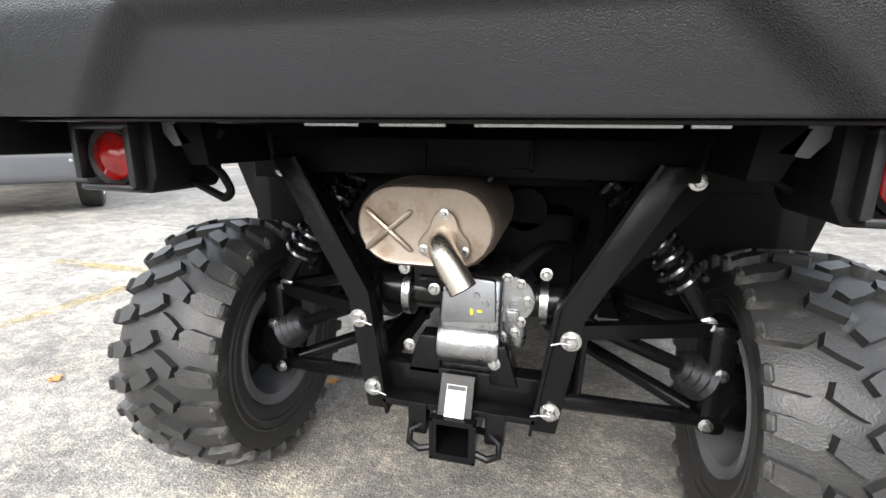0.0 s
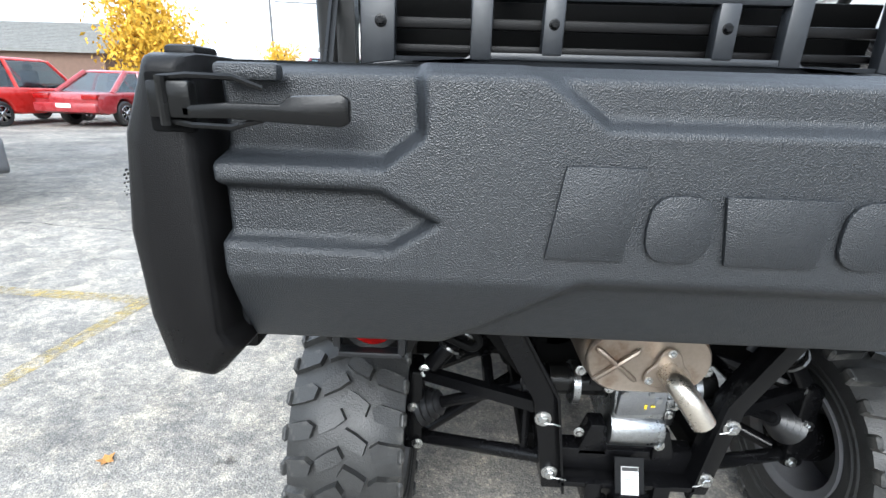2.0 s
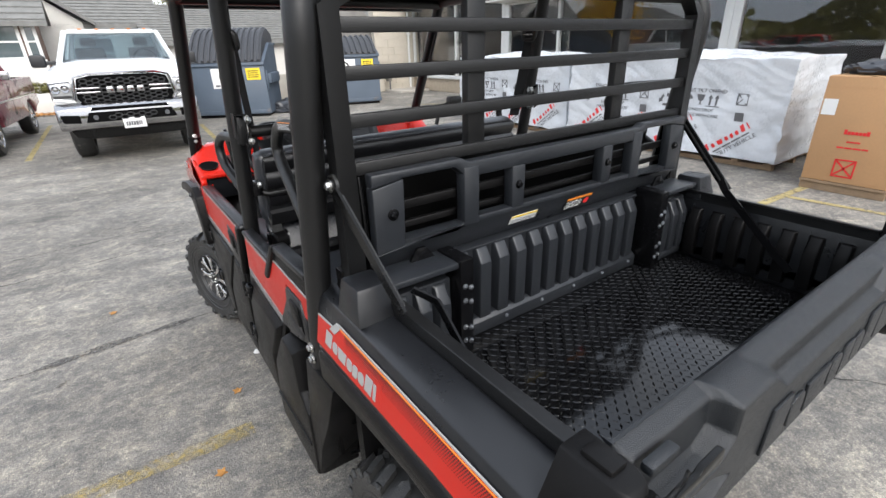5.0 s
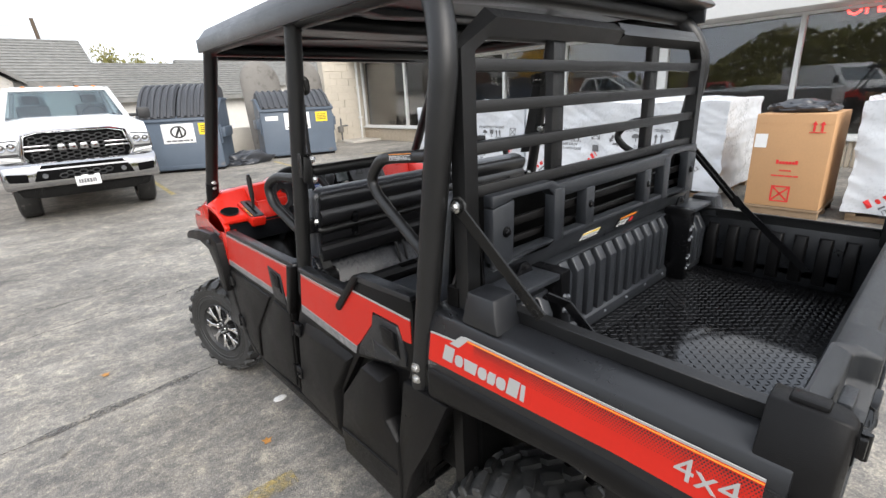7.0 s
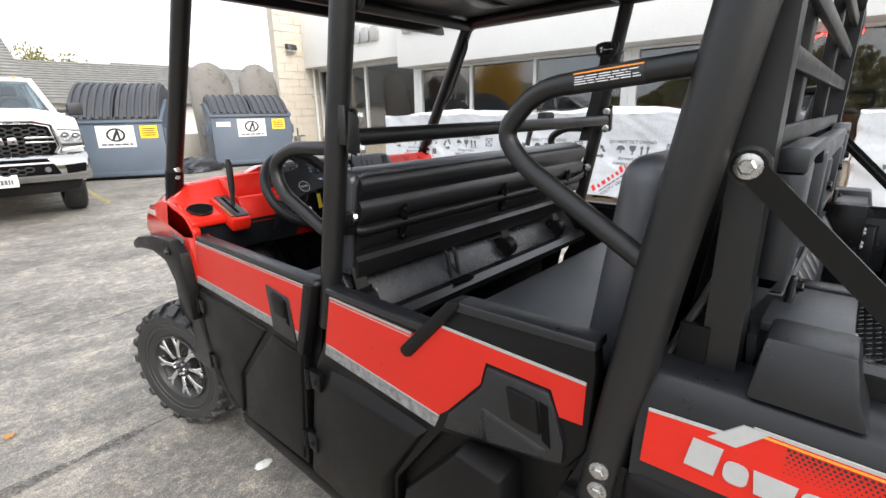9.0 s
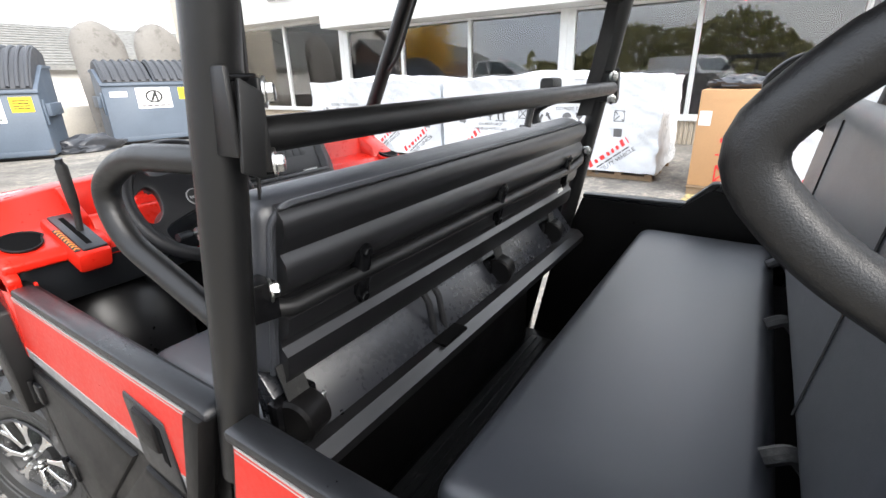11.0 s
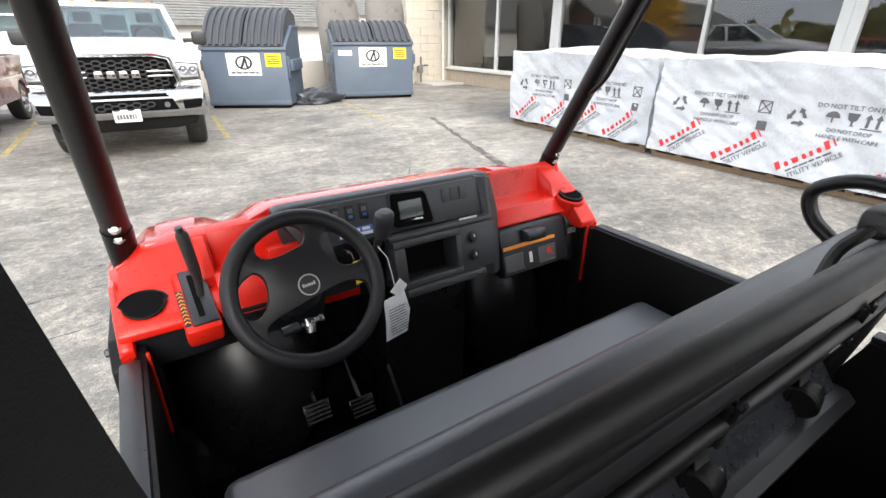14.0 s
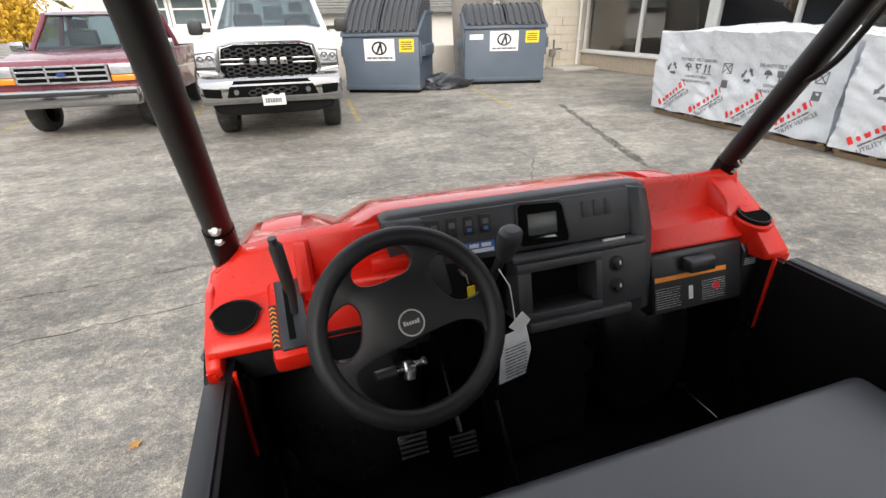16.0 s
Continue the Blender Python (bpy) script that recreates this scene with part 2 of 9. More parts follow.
STEEL = material("black painted steel", (0.004, 0.004, 0.0045), 0.22, spec=0.20, bump=0.10, bump_scale=300, var=0.2, dirt=(0.03, 0.027, 0.024), dirt_scale=16, dirt_at=0.70)
RED = material("red paint", (0.66, 0.019, 0.008), 0.20, var=0.04, coat=0.6, rough_var=0.03)
REDP = material("red moulded plastic", (0.68, 0.020, 0.009), 0.32, var=0.05, spec=0.42, bump=0.03, bump_scale=500)
DECAL = material("red graphic film", (0.54, 0.017, 0.008), 0.36, var=0.05, spec=0.35)
SILVER = material("silver print", (0.42, 0.42, 0.41), 0.4, metal=0.2, var=0.06)
CARBON = material("grey woven film", (0.22, 0.22, 0.22), 0.4, var=0.7, scale=60, metal=0.2)
RUBBER = material("tyre rubber", (0.026, 0.026, 0.0255), 0.44, bump=0.3, bump_scale=260, var=0.3, dirt=(0.10, 0.096, 0.088), dirt_scale=11, dirt_at=0.60)
VINYL = material("black seat vinyl", (0.044, 0.047, 0.055), 0.36, spec=1.0, bump=0.16, bump_scale=900, var=0.08, rough_var=0.04)
ZINC = material("zinc plated bolt", (0.50, 0.50, 0.49), 0.28, metal=1.0, var=0.2, scale=60)
CAST = material("cast aluminium", (0.36, 0.37, 0.38), 0.30, metal=1.0, var=0.2, bump=0.2, bump_scale=180, dirt=(0.09, 0.09, 0.09), dirt_scale=22, dirt_at=0.61)
EXHAUST = material("heat tinted steel", (0.30, 0.252, 0.208), 0.42, metal=0.85, var=0.16, scale=9, bump=0.06, bump_scale=500, dirt=(0.17, 0.11, 0.072), dirt_scale=7, dirt_at=0.56)
SHELLB = material("gloss black moulded shell", (0.010, 0.010, 0.011), 0.33, spec=0.8, var=0.08, rough_var=0.03)
PIPE = material("stainless pipe", (0.62, 0.57, 0.50), 0.3, metal=1.0, var=0.15, scale=20)
LENS = material("red lens", (0.26, 0.004, 0.004), 0.16, coat=0.3, var=0.5, scale=40)
MACHINED = material("machined alloy", (0.80, 0.80, 0.80), 0.22, metal=1.0, var=0.06)
BEDFLOOR = material("glossy black bed liner", (0.0045, 0.0045, 0.005), 0.11, var=0.3, rough_var=0.05, dirt=(0.05, 0.045, 0.04), dirt_scale=16, dirt_at=0.74)
WHITE = material("white label", (0.78, 0.78, 0.77), 0.45, var=0.05)
ORANGE = material("orange label", (0.85, 0.28, 0.03), 0.45, var=0.05)
YELLOW = material("yellow label", (0.85, 0.62, 0.03), 0.45, var=0.06)
BLUE = material("blue label", (0.05, 0.15, 0.50), 0.45, var=0.06)
NAVY = material("dark blue enamel", (0.02, 0.045, 0.16), 0.3, var=0.1)
BLACK = material("black print", (0.015, 0.015, 0.015), 0.5, var=0.1)
REDINK = material("red print", (0.70, 0.03, 0.03), 0.5, var=0.08)
GREYINK = material("grey print", (0.12, 0.12, 0.125), 0.55, var=0.15)
SCREEN = material("grey display", (0.032, 0.042, 0.036), 0.12, var=0.1, coat=0.4)
# painted shade for openings that are not cut; also the display glass
DARK = material("hollow shade and screen black", (0.0050, 0.0050, 0.0052), 0.9, spec=0.05)
FOOT = material("dull black footwell plastic", (0.0080, 0.0080, 0.0088), 0.32, bump=0.04, bump_scale=600, var=0.2, spec=0.5)
WHEELP = material("soft black wheel cover", (0.012, 0.012, 0.0135), 0.42, bump=0.15, bump_scale=900, var=0.1, spec=0.35)
COIL = material("gloss black spring", (0.012, 0.012, 0.012), 0.16, var=0.1, spec=1.0)
TAGPAPER = material("plastic tag sleeve", (0.70, 0.72, 0.74), 0.3, var=0.15, scale=40, bump=0.3, bump_scale=60)
CARGLASS = material("tinted glass", (0.10, 0.13, 0.14), 0.05, var=0.15, scale=2, coat=1.0, spec=0.8, rough_var=0.02)
CARWHITE = material("white car paint", (0.80, 0.80, 0.79), 0.25, var=0.03, coat=0.7, rough_var=0.03)
MAROON = material("maroon car paint", (0.155, 0.024, 0.040), 0.28, var=0.08, coat=0.7, rough_var=0.03)
CARRED = material("bright red car paint", (0.55, 0.025, 0.020), 0.28, var=0.06, coat=0.6, rough_var=0.03)
DARKRED = material("dark red car paint", (0.28, 0.025, 0.03), 0.28, var=0.06, coat=0.6, rough_var=0.03)
CHROME = material("chrome", (0.46, 0.46, 0.47), 0.09, metal=1.0, var=0.06, rough_var=0.03)
HEADLIGHT = material("headlight", (0.60, 0.62, 0.63), 0.12, metal=0.6, var=0.25, scale=14, coat=1.0)
AMBER = material("amber lens", (0.80, 0.25, 0.02), 0.2, var=0.1, coat=0.8)
TRIM = material("dark car trim", (0.02, 0.02, 0.021), 0.5, var=0.2)

ASPHALT = bpy.data.materials.new("worn asphalt")
ASPHALT.use_nodes = True


def asphalt_nodes():
    n, l = ASPHALT.node_tree.nodes, ASPHALT.node_tree.links
    bs = n["Principled BSDF"]
    co = n.new("ShaderNodeTexCoord").outputs["Object"]

    def tex(kind, scale, detail=4, rough=0.55, stretch=None):
        t = n.new(kind)
        t.inputs["Scale"].default_value = scale
        if kind == "ShaderNodeTexNoise":
            t.inputs["Detail"].default_value, t.inputs["Roughness"].default_value = detail, rough
        if stretch:
            mp = n.new("ShaderNodeMapping")
            mp.inputs["Scale"].default_value = stretch
            mp.inputs["Rotation"].default_value = (0, 0, 0.25)
            l.new(co, mp.inputs["Vector"])
            l.new(mp.outputs[0], t.inputs["Vector"])
        else:
            l.new(co, t.inputs["Vector"])
        return t.outputs[0]

    def ramp(src, p0, c0, p1, c1):
        r = n.new("ShaderNodeValToRGB")
        e = r.color_ramp.elements
        e[0].position, e[0].color, e[1].position, e[1].color = p0, (*c0, 1), p1, (*c1, 1)
        l.new(src, r.inputs[0])
        return r.outputs[0]

    def mix(fac, a, b, blend="MIX"):
        m = n.new("ShaderNodeMix")
        m.data_type, m.blend_type = "RGBA", blend
        if isinstance(fac, float):
            m.inputs[0].default_value = fac
        else:
            l.new(fac, m.inputs[0])
        l.new(a, m.inputs[6])
        l.new(b, m.inputs[7])
        return m.outputs[2]

    patches = ramp(tex("ShaderNodeTexNoise", 0.30, 7, 0.62), 0.36, (0.205, 0.200, 0.193), 0.64, (0.400, 0.386, 0.362))
    scuffs = ramp(tex("ShaderNodeTexNoise", 1.6, 11, 0.78, (0.85, 1.15, 1)), 0.40, (0.72, 0.72, 0.73), 0.60, (1.16, 1.15, 1.13))
    base = mix(1.0, patches, scuffs, "MULTIPLY")
    # pale ridges where the binder has worn away
    ridge = n.new("ShaderNodeMath")
    ridge.operation = "MULTIPLY_ADD"
    ridge.inputs[1].default_value, ridge.inputs[2].default_value = 2.0, -1.0
    l.new(tex("ShaderNodeTexNoise", 3.4, 8, 0.70, (1.0, 1.3, 1)), ridge.inputs[0])
    fold = n.new("ShaderNodeMath")
    fold.operation = "ABSOLUTE"
    l.new(ridge.outputs[0], fold.inputs[0])
    base = mix(1.0, base, ramp(fold.outputs[0], 0.0, (1.34, 1.31, 1.25), 0.10, (0.95, 0.95, 0.955)), "MULTIPLY")
    pale = ramp(tex("ShaderNodeTexNoise", 5.2, 12, 0.80), 0.52, (0.92, 0.92, 0.93), 0.60, (1.30, 1.27, 1.20))
    base = mix(1.0, base, pale, "MULTIPLY")
    flecks = ramp(tex("ShaderNodeTexNoise", 17, 10, 0.8), 0.44, (0.86, 0.86, 0.86), 0.60, (1.18, 1.17, 1.13))
    base = mix(1.0, base, flecks, "MULTIPLY")
    stones = ramp(tex("ShaderNodeTexVoronoi", 130), 0.10, (1.24, 1.22, 1.18), 0.55, (0.76, 0.755, 0.75))
    base = mix(1.0, base, stones, "MULTIPLY")
    chips = ramp(tex("ShaderNodeTexVoronoi", 46), 0.12, (1.3, 1.27, 1.2), 0.30, (0.95, 0.95, 0.95))
    base = mix(1.0, base, chips, "MULTIPLY")
    grit = ramp(tex("ShaderNodeTexNoise", 60, 5, 0.8), 0.38, (0.78, 0.78, 0.78), 0.64, (1.2, 1.19, 1.16))
    base = mix(1.0, base, grit, "MULTIPLY")
    spots = ramp(tex("ShaderNodeTexNoise", 7.0, 3, 0.5), 0.70, (1, 1, 1), 0.76, (0.50, 0.48, 0.47))
    base = mix(1.0, base, spots, "MULTIPLY")
    l.new(base, bs.inputs["Base Color"])
    bs.inputs["Specular IOR Level"].default_value = 0.22
    wet = n.new("ShaderNodeMapRange")
    wet.inputs[1].default_value, wet.inputs[2].default_value = 0.35, 0.65
    wet.inputs[3].default_value, wet.inputs[4].default_value = 0.55, 0.9
    l.new(tex("ShaderNodeTexNoise", 0.5, 5, 0.6), wet.inputs[0])
    l.new(wet.outputs[0], bs.inputs["Roughness"])
    bu = n.new("ShaderNodeBump")
    bu.inputs["Strength"].default_value, bu.inputs["Distance"].default_value = 0.7, 0.004
    l.new(tex("ShaderNodeTexVoronoi", 150), bu.inputs["Height"])
    l.new(bu.outputs[0], bs.inputs["Normal"])


asphalt_nodes()
PAINT = material("worn yellow road paint", (0.44, 0.36, 0.17), 0.85, var=0.25, scale=5, bump=0.6, bump_scale=160, spec=0.2)


def worn(ma, scale, lo, hi, most):
    """Lets what lies under a thin coat show through where it is worn off."""
    n, l = ma.node_tree.nodes, ma.node_tree.links
    mask, fine = n.new("ShaderNodeTexNoise"), n.new("ShaderNodeTexNoise")
    mask.inputs["Scale"].default_value, mask.inputs["Detail"].default_value, mask.inputs["Roughness"].default_value = scale, 9, 0.7
    fine.inputs["Scale"].default_value, fine.inputs["Detail"].default_value = scale * 9, 5
    both_ = n.new("ShaderNodeMath")
    both_.operation = "MULTIPLY_ADD"
    both_.inputs[1].default_value = 0.5
    half = n.new("ShaderNodeMath")
    half.operation = "MULTIPLY"
    half.inputs[1].default_value = 0.5
    cut = n.new("ShaderNodeMapRange")
    cut.inputs[1].default_value, cut.inputs[2].default_value = lo, hi
    cut.inputs[3].default_value, cut.inputs[4].default_value = 0.04, most
    co = n.new("ShaderNodeTexCoord").outputs["Object"]
    l.new(co, mask.inputs["Vector"])
    l.new(co, fine.inputs["Vector"])
    l.new(fine.outputs[0], half.inputs[0])
    l.new(mask.outputs[0], both_.inputs[0])
    l.new(half.outputs[0], both_.inputs[2])
    l.new(both_.outputs[0], cut.inputs[0])
    mx, tr = n.new("ShaderNodeMixShader"), n.new("ShaderNodeBsdfTransparent")
    l.new(cut.outputs[0], mx.inputs[0])
    l.new(tr.outputs[0], mx.inputs[1])
    l.new(n["Principled BSDF"].outputs[0], mx.inputs[2])
    l.new(mx.outputs[0], n["Material Output"].inputs[0])



SEAL = material("dark crack filler", (0.060, 0.056, 0.052), 0.6, var=0.3, scale=9, dirt=(0.16, 0.15, 0.14), dirt_scale=10, dirt_at=0.55)
PAINTW = material("nearly worn off yellow road paint", (0.44, 0.34, 0.13), 0.85, var=0.25, scale=5, bump=0.6, bump_scale=160, spec=0.2)
worn(PAINT, 3.0, 0.38, 0.50, 0.9)
worn(PAINTW, 3.0, 0.43, 0.60, 0.68)
worn(SEAL, 7.0, 0.38, 0.56, 0.66)
CRACK = material("crack", (0.05, 0.048, 0.045), 0.95, var=0.3)
worn(CRACK, 4.0, 0.38, 0.52, 0.85)
CONCRETE = material("pale concrete", (0.46, 0.43, 0.38), 0.85, var=0.12, scale=2, bump=0.2, bump_scale=60)
FASCIA = material("white painted fascia", (0.80, 0.79, 0.76), 0.55, var=0.04, scale=1)
STONE = material("pale block wall", (0.54, 0.49, 0.41), 0.85, var=0.10, scale=3, bump=0.4, bump_scale=40, dirt=(0.42, 0.38, 0.32), dirt_scale=2, dirt_at=0.62)
TANRIB = material("tan split brick", (0.45, 0.38, 0.29), 0.8, var=0.15, scale=8, bump=0.3, bump_scale=60)
FRAMEW = material("white window frame", (0.74, 0.74, 0.72), 0.45, var=0.05)
PANE = clear("window glass", ior=1.65)
CARPANE = clear("blue tinted car glass", (0.42, 0.52, 0.56), ior=1.42)
# near-black, so the unlit shop's dimness is put into the colour
ROOMWALL = material("shop wall painted dim", (0.045, 0.042, 0.040), 0.8, var=0.4, scale=0.8)
SHINGLE = material("grey weathered shingles", (0.20, 0.20, 0.19), 0.9, var=0.3, scale=4, bump=0.3, bump_scale=30)
SIDING = material("pale siding", (0.66, 0.64, 0.60), 0.7, var=0.06)
BROWNB = material("brown brick house", (0.16, 0.10, 0.075), 0.85, var=0.2, scale=4)
WRAP = material("white plastic wrap", (0.60, 0.62, 0.645), 0.30, var=0.06, scale=2, bump=0.6, bump_scale=9)
CARD = material("brown cardboard", (0.47, 0.27, 0.13), 0.8, var=0.07, scale=3, bump=0.1, bump_scale=120)
PALLET = material("rough pallet wood", (0.26, 0.18, 0.11), 0.85, var=0.25, scale=8, bump=0.3, bump_scale=80)
STEELBIN = material("blue grey bin paint", (0.078, 0.102, 0.136), 0.5, var=0.14, scale=2, bump=0.1, bump_scale=40, dirt=(0.13, 0.115, 0.10), dirt_scale=1.6, dirt_at=0.64)
BINLID = material("dark ribbed bin lid", (0.045, 0.048, 0.055), 0.55, var=0.15)
SHELL = material("grey fibreglass shell", (0.17, 0.16, 0.145), 0.7, var=0.2, scale=2, dirt=(0.10, 0.09, 0.08), dirt_scale=3, dirt_at=0.55)
LEAFY = material("yellow autumn leaves", (0.62, 0.38, 0.03), 0.7, var=0.4, scale=1.5)
LEAFG = material("green brown leaves", (0.20, 0.19, 0.06), 0.7, var=0.4, scale=1.5)
BARK = material("bark", (0.10, 0.075, 0.055), 0.9, var=0.3, scale=9)
BAGP = material("dark plastic bag", (0.035, 0.038, 0.045), 0.35, var=0.3, bump=0.4, bump_scale=25)
LITTER = material("white litter", (0.75, 0.74, 0.72), 0.7, var=0.08)
LEAFD = material("dry leaf", (0.42, 0.20, 0.05), 0.8, var=0.3, scale=60)

# ---- ground ----
bm = bmesh.new()
bmesh.ops.create_grid(bm, x_segments=40, y_segments=40, size=600)
tagged(part("ground", bm, ASPHALT, smooth=False), "worn grey asphalt car park with cracks and stains", "ground", kind="structure")


def stripe(pts, width, mat, name, label, z=0.004, wobble=0.0, seed=3, taper=False):
    """A thin irregular strip lying on the ground along points."""
    rnd = random.Random(seed)
    line = []
    for (x0, y0), (x1, y1) in zip(pts, pts[1:]):
        k = max(2, int(math.hypot(x1 - x0, y1 - y0) / (0.12 if wobble else 0.5)))
        line += [(x0 + (x1 - x0) * i / k, y0 + (y1 - y0) * i / k) for i in range(k)]
    line.append(pts[-1])
    bm = bmesh.new()
    rows = []
    for i, (x, y) in enumerate(line):
        a, b = line[max(i - 1, 0)], line[min(i + 1, len(line) - 1)]
        d = Vector((b[0] - a[0], b[1] - a[1], 0)).normalized()
        s = Vector((-d.y, d.x, 0))
        w = width / 2 * (rnd.uniform(0.35, 1.3) if wobble else rnd.uniform(0.93, 1.05))
        if taper and i in (0, len(line) - 1):
            w *= 0.1
        c = Vector((x, y, z)) + s * rnd.uniform(-wobble, wobble)
        rows.append((bm.verts.new(c + s * w), bm.verts.new(c - s * w)))
    for a, b in zip(rows, rows[1:]):
        bm.faces.new((a[0], a[1], b[1], b[0]))
    bmesh.ops.recalc_face_normals(bm, faces=bm.faces)
    if bm.faces[:] and bm.faces[0].normal.z < 0:
        bmesh.ops.reverse_faces(bm, faces=bm.faces)
    return tagged(part(name, bm, mat, smooth=False), label, "road marking" if mat in (PAINT, PAINTW) else "crack", kind="structure")


for k, pts in enumerate([[(-2.6, 11.4), (-2.55, 17.4)], [(-5.85, 11.0), (-6.05, 14.6)], [(0.73, 11.2), (0.9, 14.2)], [(4.2, 11.4), (4.55, 14.8)],
                         [(-8.15, 11.3), (-9.2, 14.7)], [(-3.3, 1.88), (-0.95, 1.755)], [(-2.27, 1.8), (-2.42, 0.3)], [(4.35, 1.76), (5.9, 1.69)],
                         [(5.3, 1.66), (5.42, 0.2)], [(7.2, 13.6), (8.9, 12.6), (10.4, 12.5)]]):
    stripe(pts, 0.10, PAINTW if k in (5, 6) else PAINT, "line", "worn yellow painted parking line on asphalt", 0.004 + 0.0012 * (k % 3), seed=k)
for k, (pts, w) in enumerate([([(-2.85, 3.1), (-2.36, 3.05)], 0.06), ([(-1.95, 3.07), (-1.45, 3.12), (-0.98, 3.15)], 0.085), ([(3.75, 6.4), (4.6, 9.0), (5.36, 11.3)], 0.14)]):
    stripe(pts, w, SEAL, "crack_seal", "dark filled crack in the asphalt", 0.005, 0.006, seed=20 + k, taper=True)
for k, pts in enumerate([[(-6.5, 4.35), (-3.58, 4.59), (-0.94, 4.92), (1.5, 5.2)], [(-3.2, 5.35), (-1.18, 5.5), (-0.08, 5.5), (2.0, 5.9)], [(-4.4, 3.3), (-2.85, 3.1)],
                         [(-2.36, 3.05), (-1.95, 3.07)], [(1.3, 0.8), (2.4, -0.6), (2.9, -2.0)], [(-0.98, 3.15), (0.8, 3.3), (2.6, 3.2)], [(1.4, 5.2), (2.6, 7.4), (2.4, 10.5)],
                         [(-0.8, 6.6), (1.2, 7.1), (3.2, 6.9)]]):
    stripe(pts, 0.013, CRACK, "crack", "thin crack in the asphalt", 0.003, 0.022, seed=40 + k)

# ---- the shop: facade along x = 10.9, windows, fascia ----
FX = 10.9
MULL = [18.9, 15.75, 12.85, 10.45, 8.1, 5.35, 2.5, -0.2, -3.0, -5.6, -8.2, -11.0]
POSTS = {12.85, 5.35, -3.0}
part_wall = join(box(FX, FX + 0.3, -11.0, 19.0, 0.0, 0.5), box(FX, FX + 0.3, -11.0, 19.0, 3.35, 5.6))
shop = tagged(part("wall_east", part_wall, FASCIA), "white shop facade with a tan ribbed base", "wall", kind="structure")
ribs = [box(FX - 0.05, FX - 0.002, y, y + 0.085, 0.0, 0.52, 0.012, 1) for y in [-11 + i * 0.1 for i in range(300)]]
tagged(part("rib", join(*ribs), TANRIB, shop, "tan ribbed brick base"), kind="stuff")
part("sill", box(FX - 0.12, FX + 0.06, -11, 19, 0.524, 0.60, 0.01), FRAMEW, shop, "white sill")
tagged(part("fascia", join(box(10.25, FX - 0.003, 12.95, 19.0, 3.45, 5.6, 0.02), box(10.0, FX - 0.003, -11.0, 12.944, 3.05, 5.6, 0.02)), FASCIA), "white overhanging shop fascia", "fascia", kind="structure")
for i, (a, b) in enumerate(zip(MULL, MULL[1:])):
    top = 3.447 if a > 12.86 else 3.045
    w = tagged(thing(f"window_{i + 1}", "tall dark shop window in a white metal frame", "window"), kind="structure")
    half = 0.19 if a in POSTS else 0.045
    half2 = 0.19 if b in POSTS else 0.045
    fr = join(box(FX - 0.05, FX + 0.09, b + 0.002, b + half2, 0.60, top, 0.006), box(FX - 0.05, FX + 0.09, a - half, a - 0.002, 0.60, top, 0.006),
              box(FX - 0.04, FX + 0.08, b + half2, a - half, 0.60, 0.66), box(FX - 0.04, FX + 0.08, b + half2, a - half, top - 0.06, top))
    part("window_frame", fr, FRAMEW, w)
    pane = part("pane", box(FX + 0.02, FX + 0.028, b + half2, a - half, 0.66, top - 0.06), PANE, w, smooth=False)
    pane.visible_shadow = False
# room box behind the panes: its indoor dimness is painted on
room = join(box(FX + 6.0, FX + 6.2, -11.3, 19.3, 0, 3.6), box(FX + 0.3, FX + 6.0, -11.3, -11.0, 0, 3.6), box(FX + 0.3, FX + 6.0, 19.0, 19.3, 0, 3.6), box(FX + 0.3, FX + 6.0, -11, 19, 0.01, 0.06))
tagged(part("wall_inside", room, ROOMWALL), "shop walls and floor painted dark for the indoor dimness", "wall", kind="structure")
tagged(part("ceiling", box(FX + 0.3, FX + 6.2, -11, 19, 3.6, 3.75), ROOMWALL), "shop ceiling painted dark for the indoor dimness", "ceiling", kind="structure")
NEON = glow("red neon", (1.0, 0.03, 0.02), 3.0)
sign = thing("open_sign", "lit red open sign inside the shop window", "sign", frame_of((FX + 0.2, 1.45, 3.0), (0, -1, 0), (0, 0, 1)))
part("letter", lettered("OPEN", 0.34, 0.01), NEON, sign)
part("backing", box(-0.55, 0.55, -0.2, 0.2, -0.04, -0.015, 0.01), BLACK, sign)
# silver channel shapes on the fascia, over the first windows
name_sign = thing("shop_sign", "silver raised shapes of a shop sign on the fascia", "sign", frame_of((9.97, 12.4, 4.35), (0, -1, 0), (0, 0, 1)))
for k in range(9):
    h = [0.62, 0.42, 0.55, 0.42, 0.42, 0.6, 0.42, 0.42, 0.55][k]
    part("sign_shape", prism([(-0.17, -0.3), (0.17, -0.3), (0.2, -0.3 + h * 0.5), (0.14, -0.3 + h), (-0.14, -0.3 + h), (-0.2, -0.3 + h * 0.5)], "z", -0.0, 0.09, 0.03), SILVER, name_sign).location.x = k * 0.46
for k in range(3):
    h = [0.62, 0.5, 0.5][k]
    part("sign_shape", prism([(-0.19, -0.3), (0.19, -0.3), (0.22, 0.0), (0.14, -0.3 + h), (-0.14, -0.3 + h), (-0.22, 0.0)], "z", -0.25, -0.16, 0.03), SILVER, name_sign).location.x = -2.9 + k * 0.5

